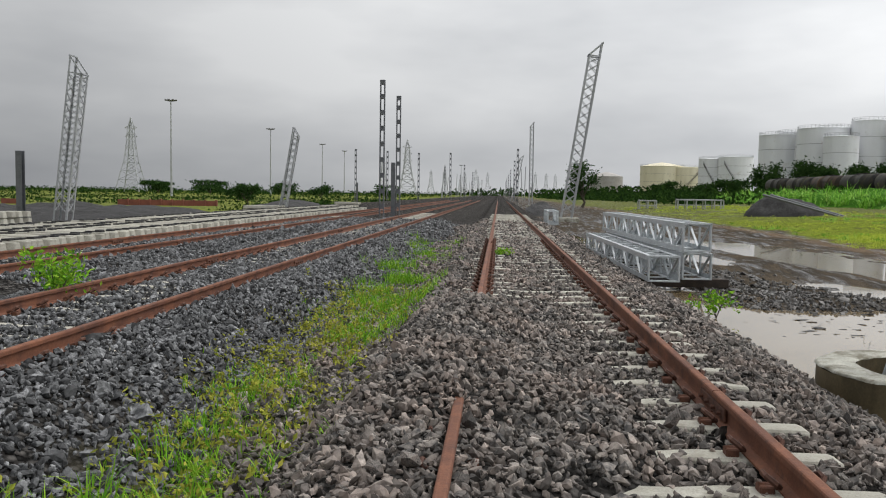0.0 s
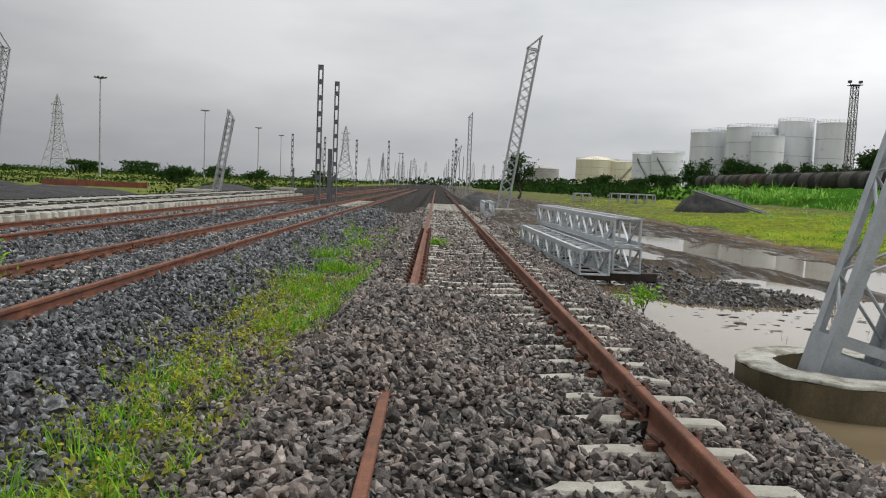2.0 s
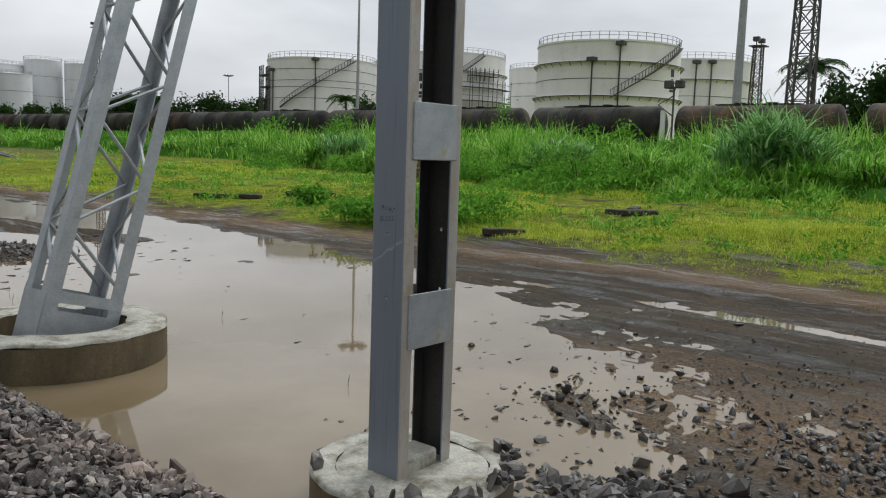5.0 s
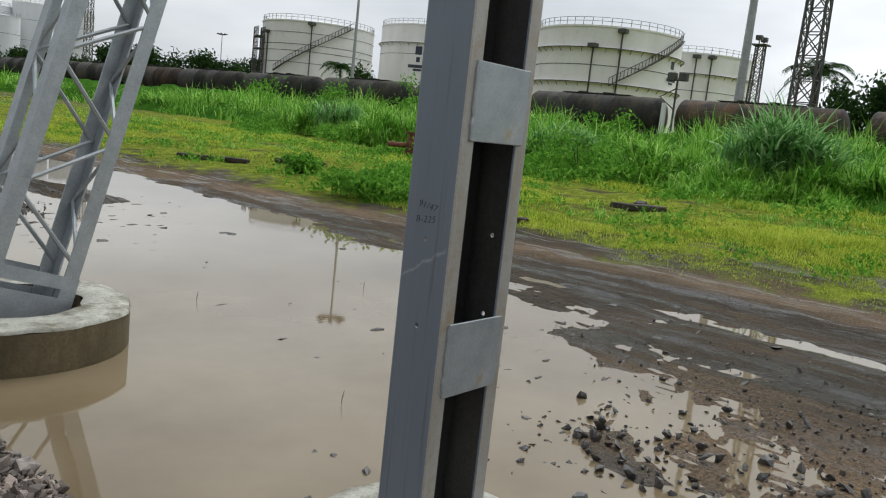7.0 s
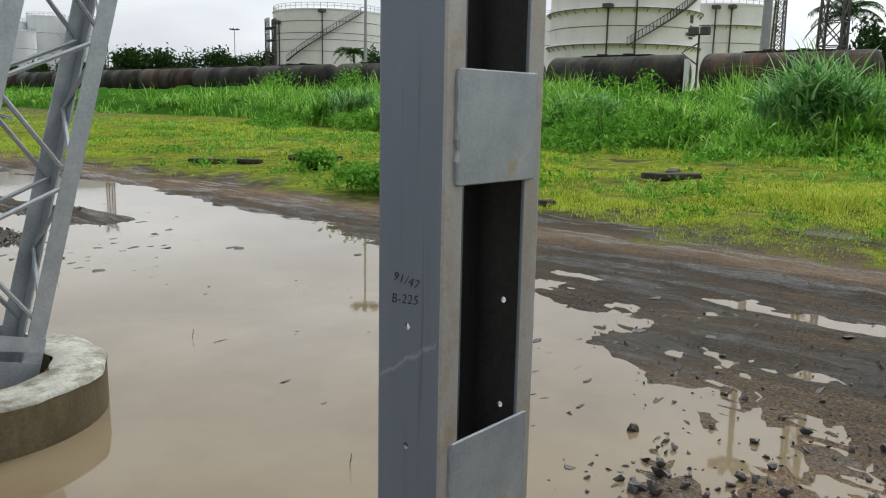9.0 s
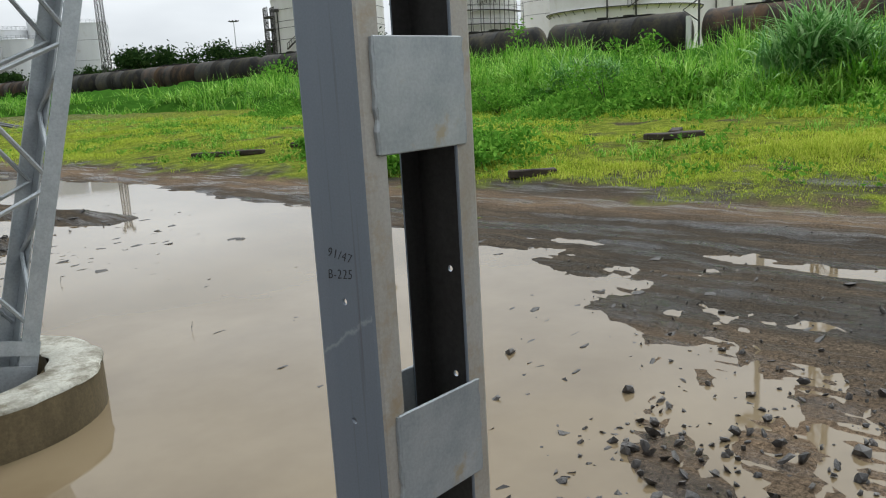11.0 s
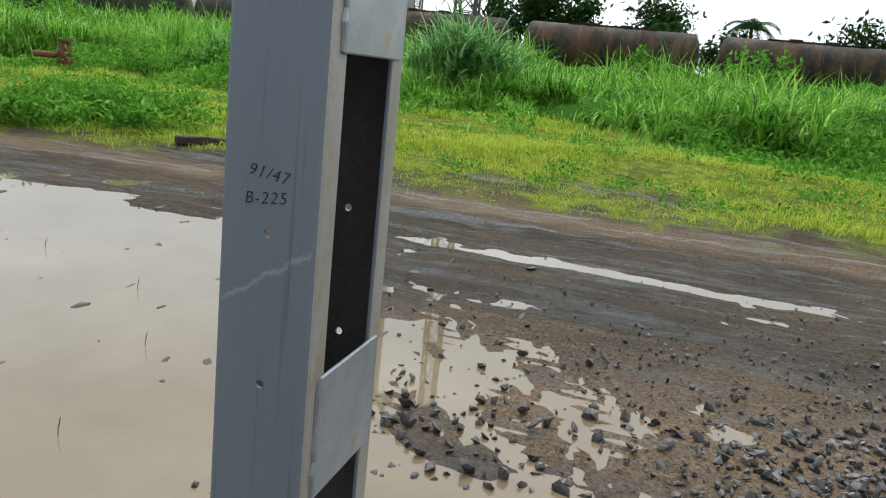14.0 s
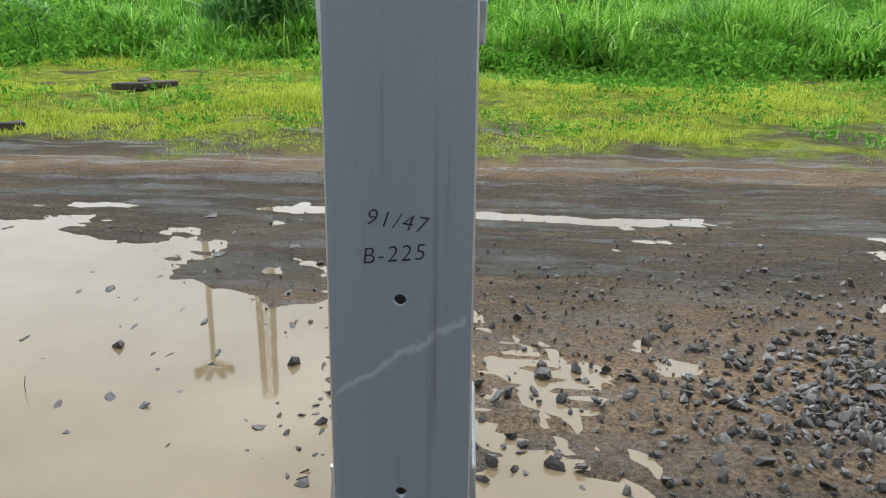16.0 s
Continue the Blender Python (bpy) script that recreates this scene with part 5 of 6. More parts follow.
build_meadow()
build_tall_grass()
build_weeds()
CANE = leafy("cane_leaf", (0.05, 0.16, 0.035), (0.17, 0.38, 0.1), (0.5, 0.68, 0.35), 1.0, gloss=0.3)
build_bush(31, 10, 0.35, 1.8, 3.5, 0, 0.1, CANE, "large clump of arching cane grass on the bank", 5, blades=2200)
for i, (x, y, r, h, m) in enumerate(((29.5, -4.5, 1.15, 2.25, CANE), (28.2, 1.5, 1.2, 1.7, REED), (28.6, 13.6, 1.1, 1.8, REED), (30.5, 18.5, 1.3, 2.2, CANE), (31.5, 28, 1.5, 2.2, REED), (27.0, -8, 1.2, 1.8, REED), (33, 35, 1.5, 2.4, CANE))):
    build_bush(x, y, float(ground_z(x, y)), r, h, 0, 0.07, m, "clump of tall reed grass on the bank", 140 + i, blades=900, group="reed clumps")
rg = random.Random(12)
for i in range(26):
    y = rg.uniform(-12, 42)
    x = float(reed_edge(y)) + rg.uniform(1.0, 9.0)
    build_bush(x, y, float(ground_z(x, y)), rg.uniform(0.7, 1.3), rg.uniform(1.2, 2.0), 0, 0.075, rg.choice((REED, REED, CANE)), "clump of tall reed grass on the bank", 170 + i, blades=520, group="reed clumps")
build_bush(-5.75, 10.3, -0.1, 0.5, 0.65, 650, 0.045, WEED, "bright green weed bush growing beside a rusty rail", 6)
build_bush(0.35, 20, -0.08, 0.3, 0.25, 200, 0.04, WEED, "small green weed growing between the rails", 7)
build_bush(3.6, 12.4, -0.32, 0.3, 0.4, 200, 0.04, WEED, "small green weed at the foot of the ballast", 8)
for i, (x, y, r, h, m) in enumerate(((16.8, 18.6, 0.5, 0.5, SHRUB), (15.4, 14.2, 1.3, 0.75, SHRUB), (16.2, 12.6, 1.4, 0.85, SHRUB), (27.5, 16, 1.8, 1.5, SHRUB), (28.0, 21, 2.0, 1.3, SHRUB), (16.9, 14.4, 1.3, 0.8, SHRUB), (50.5, 36, 1.8, 3.0, SHRUB), (50, 27, 1.6, 2.6, SHRUB), (50, 44, 2.2, 3.0, SHRUB), (49, 52, 2.0, 3.2, SHRUB), (48, 15, 1.4, 3.0, SHRUB), (47, 5, 1.0, 2.6, SHRUB), (48, -1, 2.0, 3.2, SHRUB), (49, 62, 3, 3.0, SHRUB))):
    build_bush(x, y, float(ground_z(x, y)) - 0.03, r, h, 2600 if h < 2 else 900, 0.07 if h < 2 else 0.17, m, "leafy green shrub standing in the meadow grass" if h < 2 else "leafy green shrub in front of the tank wagons", 60 + i, group="shrubs on the bank")


# ---- oil terminal behind the wagons ----
TANK_WHITE = mottled("weathered_white_tank_paint", (0.76, 0.745, 0.72), (0.86, 0.85, 0.83), 0.35, 0.55, fine=4, grain_by=(0.96, 1.03), bumps=0, stain=(0.68, 0.65, 0.58), stain_scale=0.5, stain_at=(0.56, 0.75), stretch=(1, 1, 0.15))
TANK_CREAM = mottled("cream_tank_paint", (0.66, 0.6, 0.42), (0.8, 0.74, 0.55), 0.3, 0.6, fine=4, grain_by=(0.96, 1.03), bumps=0, stain=(0.45, 0.36, 0.24), stain_scale=0.4, stain_at=(0.6, 0.78), stretch=(1, 1, 0.2))
TANK_GREY = mottled("pale_grey_tank_paint", (0.68, 0.69, 0.71), (0.8, 0.81, 0.83), 0.3, 0.5, fine=4, grain_by=(0.96, 1.03), bumps=0, stain=(0.55, 0.53, 0.5), stain_scale=0.35, stain_at=(0.58, 0.75), stretch=(1, 1, 0.12))
DOME_GREY = mottled("dull_dome_paint", (0.33, 0.31, 0.29), (0.46, 0.44, 0.41), 0.3, 0.7, bumps=0)
STEEL_DARK = mottled("dark_structural_steel", (0.06, 0.058, 0.055), (0.12, 0.115, 0.11), 1.5, 0.65, 0.2, bumps=0)
LOGO = mottled("navy_sign_paint", (0.03, 0.035, 0.06), (0.06, 0.065, 0.1), 3, 0.6, bumps=0)
RUSTRUN = mottled("rust_run", (0.3, 0.12, 0.04), (0.45, 0.22, 0.1), 1.2, 0.8, bumps=0)


def on_shell(cx, cy, r, s, z, out=0.0):
    """A point on a tank's shell: s runs from -1 at its western edge to 1 at its eastern one, as seen from the yard."""
    a = math.atan2(-cy, -cx) + math.asin(max(-1, min(1, s)))
    return Vector(((r + out) * math.cos(a), (r + out) * math.sin(a), z))


def band(bm, r, z, w, h, seg=56):
    return lathe(bm, [(r, z), (r + w, z), (r + w, z + h), (r, z + h), (r, z)], seg)


def build_tank(cx, cy, r, z0, z1, mat_, label, ledges=(), seams=(), stair=None, pipes=(), rail=True, cone=0.6, scaffold=(), logo=None, rust=None):
    t = tagged(empty("storage_tank", pose(cx, cy, z0)), label, "storage tank", "oil storage tanks")
    h = z1 - z0
    part("shell", lathe(bmesh.new(), [(r, 0), (r, h)], 64), mat_, t, smooth=True)
    part("roof", lathe(bmesh.new(), [(r, h), (r * 0.55, h + cone * 0.6), (0.02, h + cone)], 48), mat_, t, smooth=True)
    part("top_kerb", band(bmesh.new(), r - 0.02, h - 0.2, 0.14, 0.24), mat_, t)
    for z in seams:
        part("shell_seam", band(bmesh.new(), r - 0.02, z - z0, 0.07, 0.08), STEEL_DARK, t)
    for z in ledges:
        led = part("wind_girder", band(bmesh.new(), r - 0.02, z - z0, 0.5, 0.07), mat_, t)
        bm = bmesh.new()
        for k in range(40):
            a = 2 * math.pi * k / 40
            c, s = math.cos(a), math.sin(a)
            bar(bm, (r * c, r * s, z - z0 - 0.5), ((r + 0.48) * c, (r + 0.48) * s, z - z0), 0.06)
        part("bracket_row", bm, STEEL_DARK, led)["kind"] = "stuff"
        part("ledge_edge", band(bmesh.new(), r + 0.48, z - z0 - 0.03, 0.04, 0.12), STEEL_DARK, led)
    if rail:
        bm = bmesh.new()
        n = max(24, int(r * 5))
        for k in range(n):
            a = 2 * math.pi * k / n
            p = Vector(((r - 0.1) * math.cos(a), (r - 0.1) * math.sin(a), h))
            bar(bm, p, p + Vector((0, 0, 1.05)), 0.07)
        for z in (0.55, 1.02):
            band(bm, r - 0.14, h + z, 0.07, 0.06, 48)
        part("guard_rail", bm, GALV_FAR, t)
    if stair:
        s0, za, s1, zb = stair
        a0, a1 = math.asin(s0), math.asin(s1)
        st = part("stair", bmesh.new(), STEEL_DARK, t)
        bm = bmesh.new()
        n = 26
        pts = [on_shell(cx, cy, r, math.sin(a0 + (a1 - a0) * k / n), za - z0 + (zb - za) * k / n, 0.45) for k in range(n + 1)]
        for p, q in zip(pts, pts[1:]):
            bar(bm, p, q, 0.4, 0.14)
            bar(bm, p + Vector((0, 0, 1.0)), q + Vector((0, 0, 1.0)), 0.08)
            bar(bm, p, p + Vector((0, 0, 1.0)), 0.06)
        bm.to_mesh(st.data)
        bm.free()
    for s, za, zb in pipes:
        p = on_shell(cx, cy, r, s, 0, 0.12)
        part("pipe", tube(bmesh.new(), (p + Vector((0, 0, za - z0)), p + Vector((0, 0, zb - z0))), 0.11, 6), STEEL_DARK, t)
        q = on_shell(cx, cy, r, s, zb - z0 - 0.1, 0.35)
        part("pipe_box", box(bmesh.new(), q.x - 0.55, q.x + 0.55, q.y - 0.55, q.y + 0.55, q.z - 0.4, q.z + 0.15, 0.05), STEEL_DARK, t)
    for s0, s1, za, zb, lifts in scaffold:
        bm = bmesh.new()
        n = 7
        for k in range(n):
            s = s0 + (s1 - s0) * k / (n - 1)
            for o in (0.3, 1.6):
                p = on_shell(cx, cy, r, s, 0, o)
                bar(bm, p + Vector((0, 0, za - z0)), p + Vector((0, 0, zb - z0 + 0.6)), 0.09)
        for j in range(lifts):
            z = za - z0 + (zb - za) * (j + 0.5) / lifts
            for k in range(n - 1):
                a, b = s0 + (s1 - s0) * k / (n - 1), s0 + (s1 - s0) * (k + 1) / (n - 1)
                for o, w in ((0.95, 1.3),):
                    bar(bm, on_shell(cx, cy, r, a, z, o), on_shell(cx, cy, r, b, z, o), w, 0.12)
                bar(bm, on_shell(cx, cy, r, a, z + 1, 1.6), on_shell(cx, cy, r, b, z + 1, 1.6), 0.07)
        part("scaffold", bm, STEEL_DARK, t, "dark tube scaffold with plank lifts")
    if logo:
        s, z, k = logo
        for i, (ds, dz, w, hh) in enumerate(((0, 1.5, 0.55, 0.8), (0, 0.1, 0.3, 0.5), (-0.0, -0.95, 1.6, 0.3), (0, -1.5, 0.7, 0.22))):
            p = on_shell(cx, cy, r, s + ds, z - z0 + dz * k, 0.03)
            a = math.atan2(p.y, p.x)
            bm = bmesh.new()
            bar(bm, p - Vector((-math.sin(a), math.cos(a), 0)) * w * k, p + Vector((-math.sin(a), math.cos(a), 0)) * w * k, hh * k * 1.6, 0.03, up=(math.cos(a), math.sin(a), 0))
            part("sign_bar", bm, LOGO, t, "dark painted sign block")
    if rust:
        for k in range(5):
            p = on_shell(cx, cy, r, rust[0] + 0.06 * k, rust[1] - z0 - 0.5 * (k % 3), 0.02)
            a = math.atan2(p.y, p.x)
            part("rust_streak", bar(bmesh.new(), p, p - Vector((0, 0, 1.0 + 1.1 * ((k * 3) % 4))), 0.3, 0.03, up=(-math.sin(a), math.cos(a), 0)), RUSTRUN, t)
    return t


Z_T = 1.0
build_tank(106.5, 58.8, 10.1, Z_T, 17.2, TANK_WHITE, "large cream-white oil tank with dark ledges and a zigzag stair", (14.3, 9.8), (12.1,), (0.05, 9.6, 0.93, 16.9), ((-0.2, 2, 14.8), (0.15, 2, 16.9)), logo=(0.86, 12.2, 0.8))
build_tank(139, 60, 10.25, Z_T, 18.3, TANK_WHITE, "cream-white oil tank standing behind a larger one", (14.9,), (12.2,), None, ((0.28, 2, 18.0), (0.05, 2, 17.9)), cone=0.5)
build_tank(110.4, 124.8, 10.8, Z_T, 18.6, TANK_WHITE, "white oil tank with seam rings and a scaffold at its side", (), (16.4, 14.3, 13.1, 11.0), (-0.7, 9.2, 0.55, 18.3), ((-0.86, 2, 16.6), (-0.12, 2, 18.4)), scaffold=((-1.0, -0.9, 3, 16.6, 6),), cone=1.2)
build_tank(139, 117, 13.3, Z_T, 22.2, TANK_WHITE, "white oil tank wrapped in dark scaffold lifts", (18.4,), (16.2,), (-0.2, 13.5, 0.6, 21.8), ((0.1, 2, 19),), scaffold=((0.1, 0.97, 3, 16.6, 5), (0.35, 0.75, 16.6, 18.6, 1)), logo=(-0.35, 15.0, 1.3), cone=1.2)
build_tank(169, 110, 9.0, Z_T, 22.2, TANK_WHITE, "plain white oil tank seen between two others", (), (18.5, 15.5), None, (), cone=0.8)
for x, y, r, z, st, ru in ((96, 284, 7.0, 22.9, None, None), (103.5, 284, 8.4, 23.7, None, None), (104.4, 268, 8.3, 23.9, None, (-0.1, 19.5)), (112, 275, 7, 24.6, None, None), (103.4, 253, 4.9, 20.4, None, None), (115, 260, 5.5, 25.8, None, None), (123.4, 251, 5.5, 25.0, None, None), (130, 262, 5, 24.6, None, None)):
    build_tank(x, y, r, Z_T, z, TANK_GREY, "tall pale grey oil tank with a rust-streaked shell" if ru else "tall pale grey oil tank in a close group", (), (z - 5, z - 11), (-0.35, 6, 0.25, 18) if ru else None, (), cone=0.5, rust=ru)
for x, y, r, z, c in ((84, 424, 11.0, 17.0, 2.2), (96, 420, 9.0, 16.4, 0.6)):
    build_tank(x, y, r, Z_T, z, TANK_CREAM, "low cream oil tank with a shallow cone roof", (), (z - 4, z - 8), (-0.1, 6, 0.7, 15.5) if c < 1 else None, (), cone=c)
for x, y, r, z in ((100.4, 388, 6.5, 19.4), (108, 378, 7.6, 19.8)):
    build_tank(x, y, r, Z_T, z, TANK_GREY, "low white oil tank with a dark curved stair", (), (z - 4, z - 8), (-0.6, 17, 0.1, 8), (), cone=0.5)
build_tank(58.5, 446, 8.9, Z_T, 12.0, DOME_GREY, "dull grey domed tank far behind the meadow", (), (), None, (), rail=False, cone=2.6)


# ---- tank wagons ----
def wagon_material(name, dark, light, rust):
    return mottled(name, dark, light, 0.8, 0.8, fine=5, bumps=0, stain=rust, stain_scale=0.45, stain_at=(0.47, 0.6), stretch=(0.5, 1.3, 0.3), rand=0.35, spread=(0.38, 0.62))


WAGON_BLACK = wagon_material("sooty_black_tank", (0.01, 0.01, 0.0095), (0.032, 0.029, 0.024), (0.06, 0.05, 0.026))
WAGON_BROWN = wagon_material("rusty_brown_tank", (0.03, 0.02, 0.013), (0.115, 0.066, 0.033), (0.016, 0.0145, 0.013))
FRAME_BLACK = mottled("black_underframe", (0.015, 0.014, 0.013), (0.04, 0.035, 0.03), 2, 0.8, bumps=0)


def build_wagon(mat_, label):
    w = tagged(empty("tank_wagon"), label, "tank wagon", "train of tank wagons")
    r, zc, half = 1.42, 2.62, 5.2
    bm = bmesh.new()
    lathe(bm, [(0.02, -half - 0.35), (r * 0.6, -half - 0.22), (r * 0.93, -half), (r, -half + 0.15), (r, -1.9), (r + 0.02, -1.9), (r + 0.02, -1.75), (r, -1.75), (r, 1.75), (r + 0.02, 1.75), (r + 0.02, 1.9), (r, 1.9), (r, half - 0.15), (r * 0.93, half), (r * 0.6, half + 0.22), (0.02, half + 0.35)], 32)
    bmesh.ops.rotate(bm, verts=bm.verts, matrix=Matrix.Rotation(radians(90), 3, "X"))
    bmesh.ops.translate(bm, verts=bm.verts, vec=(0, 0, zc))
    bmesh.ops.recalc_face_normals(bm, faces=bm.faces)
    part("barrel", bm, mat_, w, smooth=True)
    for y in (-0.9, 1.2):
        part("manhole", lathe(bmesh.new(), [(0.4, zc + r - 0.1), (0.4, zc + r + 0.14), (0.02, zc + r + 0.17)], 16, 0, y), FRAME_BLACK, w)
    part("walkway", box(bmesh.new(), -0.35, 0.35, -2.8, 2.8, zc + r + 0.01, zc + r + 0.06), FRAME_BLACK, w)
    part("underframe", box(bmesh.new(), -1.1, 1.1, -5.9, 5.9, 0.95, 1.2, 0.03), FRAME_BLACK, w)
    for y in (-4.3, 4.3):
        part("cradle", box(bmesh.new(), -1.2, 1.2, y - 0.3, y + 0.3, 1.15, 1.7, 0.03), FRAME_BLACK, w)
        bogie = part("bogie", box(bmesh.new(), -0.95, 0.95, y - 1.2, y + 1.2, 0.5, 0.8, 0.05), FRAME_BLACK, w)
        for dy in (-0.95, 0.95):
            for x in (-0.85, 0.85):
                bm = lathe(bmesh.new(), [(0.02, -0.06), (0.46, -0.06), (0.46, 0.06), (0.02, 0.06)], 20)
                bmesh.ops.rotate(bm, verts=bm.verts, matrix=Matrix.Rotation(radians(90), 3, "Y"))
                bmesh.ops.translate(bm, verts=bm.verts, vec=(x, y + dy, 0.46))
                part("wheel", bm, FRAME_BLACK, bogie)
    bm = bmesh.new()
    for y in (-0.3, 0.3):
        tube(bm, ((-r - 0.12, y, 1.1), (-r - 0.12, y, zc + 0.3), (-0.5, y, zc + r + 0.1)), 0.025, 5)
    part("ladder", bm, FRAME_BLACK, w)
    for y in (-6.0, 6.0):
        part("coupler", box(bmesh.new(), -0.12, 0.12, min(y, y * 1.03), max(y, y * 1.03), 0.95, 1.2, 0.03), FRAME_BLACK, w)
    return w


WAGON_Z, WAGON_X = 1.4, 56.0
black = build_wagon(WAGON_BLACK, "sooty black rail tank wagon standing behind tall grass")
black.matrix_world = pose(WAGON_X, 13.4 + 6.04 + 12.08, WAGON_Z)
brown = build_wagon(WAGON_BROWN, "rusty brown rail tank wagon standing behind tall grass")
brown.matrix_world = pose(WAGON_X, 13.4 + 6.04, WAGON_Z)
for k in range(-7, 13):
    if k not in (0, 1):
        copy_thing(brown if k in (-1, -2, -3, -5, 6, 10, 15) else black, pose(WAGON_X, 13.4 + 6.04 + 12.08 * k, WAGON_Z))
bm = bmesh.new()
for x in (-0.85, 0.85):
    box(bm, WAGON_X + x - 0.04, WAGON_X + x + 0.04, -90, 280, WAGON_Z - 0.14, WAGON_Z)
tagged(part("siding_rails", bm, DARKRUST), "rusty siding rails carrying the tank wagons", "rail", kind="structure")


# ---- poles, towers, masts ----
def build_high_mast(x, y, z0, z1, r, label, head=True):
    t = tagged(empty("high_mast_light", pose(x, y, z0)), label, "light mast", "floodlight masts")
    h = z1 - z0
    part("pole", tube(bmesh.new(), ((0, 0, 0), (0, 0, h * 0.5), (0, 0, h)), [r, r * 0.75, r * 0.5], 10), GALV_FAR, t)
    if head:
        part("lamp_ring", lathe(bmesh.new(), [(0.7, h - 0.2), (0.8, h - 0.2), (0.8, h - 0.05), (0.7, h - 0.05), (0.7, h - 0.2)], 16), STEEL_DARK, t)
        for k in range(8):
            a = 2 * math.pi * k / 8
            bm = bmesh.new()
            bar(bm, (0, 0, h - 0.12), (0.8 * math.cos(a), 0.8 * math.sin(a), h - 0.12), 0.06)
            bar(bm, (0.8 * math.cos(a), 0.8 * math.sin(a), h - 0.15), (1.55 * math.cos(a), 1.55 * math.sin(a), h + 0.05), 0.45, 0.25)
            part("floodlight", bm, STEEL_DARK, t)
    return t


for x, y, z in ((-83, 200, 23.9), (-83.2, 290, 23.9), (-84, 380, 23.9), (-85, 440, 23.9), (60.0, 62, 18.7), (150, 213, 23), (-30, 640, 24)):
    build_high_mast(x, y, -0.3 if x < 0 else 1.2, z, 0.28 if x < 0 else 0.2, "tall grey floodlight mast with a ring of lamps")
build_high_mast(60.0, 22.4, 1.2, 24, 0.36, "thick grey floodlight pole behind the tank wagons")


def build_tower(x, y, z0, z1, w0, w1, label, head=True, thick=0.14, bays=9):
    """A square lattice tower with crossed braces."""
    t = tagged(empty("lattice_tower", pose(x, y, z0)), label, "lattice tower", "lattice towers of the terminal")
    h = z1 - z0
    for sx in (-1, 1):
        for sy in (-1, 1):
            part("leg", bar(bmesh.new(), (sx * w0 / 2, sy * w0 / 2, 0), (sx * w1 / 2, sy * w1 / 2, h), thick), STEEL_DARK, t)
    for a, b in (((-1, -1), (1, -1)), ((1, -1), (1, 1)), ((1, 1), (-1, 1)), ((-1, 1), (-1, -1))):
        bm = bmesh.new()
        for k in range(bays):
            za, zb = h * k / bays, h * (k + 1) / bays
            wa, wb = (w0 + (w1 - w0) * k / bays) / 2, (w0 + (w1 - w0) * (k + 1) / bays) / 2
            bar(bm, (a[0] * wa, a[1] * wa, za), (b[0] * wb, b[1] * wb, zb), thick * 0.5)
            bar(bm, (b[0] * wa, b[1] * wa, za), (a[0] * wb, a[1] * wb, zb), thick * 0.5)
            bar(bm, (a[0] * wb, a[1] * wb, zb), (b[0] * wb, b[1] * wb, zb), thick * 0.5)
        part("bracing", bm, STEEL_DARK, t)
    if head:
        part("platform", box(bmesh.new(), -w1, w1, -w1, w1, h, h + 0.15), STEEL_DARK, t)
        for sx in (-1, 1):
            part("lamp", box(bmesh.new(), sx * w1 - 0.35, sx * w1 + 0.35, -0.4, 0.4, h + 0.6, h + 1.2, 0.05), STEEL_DARK, t)
            part("lamp_post", bar(bmesh.new(), (sx * w1 * 0.8, 0, h), (sx * w1, 0, h + 0.7), 0.12), STEEL_DARK, t)
    return t


build_tower(99.5, 194.5, 1, 29.0, 1.7, 1.3, "dark lattice lighting tower beside tall white tanks", bays=16)
build_tower(62, 18.6, 1.3, 27, 1.6, 0.9, "dark lattice tower rising behind the tank wagons", head=False, bays=16)
build_tower(111.5, 39.2, 1, 17.0, 1.5, 1.0, "slim dark lattice lighting tower behind the tanks", bays=14)


def build_pylon(x, y, h, label):
    """A transmission tower: splayed legs, waist, tapered top and three pairs of arms."""
    t = tagged(empty("pylon", pose(x, y, -0.4)), label, "pylon", "power line pylons")
    prof = ((0.0, h * 0.17), (0.42, h * 0.075), (0.62, h * 0.05), (0.86, h * 0.035), (1.0, 0.15))
    wth = h * 0.0085
    for sx in (-1, 1):
        for sy in (-1, 1):
            bm = bmesh.new()
            for (a, wa), (b, wb) in zip(prof, prof[1:]):
                bar(bm, (sx * wa, sy * wa * 0.8, a * h), (sx * wb, sy * wb * 0.8, b * h), wth)
            part("leg", bm, GALV_FAR, t)
    for sy in (-1, 1):
        bm = bmesh.new()
        n = 9
        for k in range(n):
            za, zb = (k / n) ** 0.8 * 0.95, ((k + 1) / n) ** 0.8 * 0.95
            wa, wb = np.interp(za, [p[0] for p in prof], [p[1] for p in prof]), np.interp(zb, [p[0] for p in prof], [p[1] for p in prof])
            bar(bm, (-wa, sy * wa * 0.8, za * h), (wb, sy * wb * 0.8, zb * h), wth * 0.55)
            bar(bm, (wa, sy * wa * 0.8, za * h), (-wb, sy * wb * 0.8, zb * h), wth * 0.55)
            bar(bm, (-wb, sy * wb * 0.8, zb * h), (wb, sy * wb * 0.8, zb * h), wth * 0.55)
        part("bracing", bm, GALV_FAR, t)
    for z in (0.62, 0.74, 0.86):
        for sx in (-1, 1):
            bm = bmesh.new()
            bar(bm, (0, 0, z * h), (sx * h * 0.085, 0, z * h + h * 0.005), wth * 0.8)
            bar(bm, (sx * 0.03 * h, 0, z * h + h * 0.035), (sx * h * 0.085, 0, z * h + h * 0.008), wth * 0.6)
            part("cross_arm", bm, GALV_FAR, t)
    return t


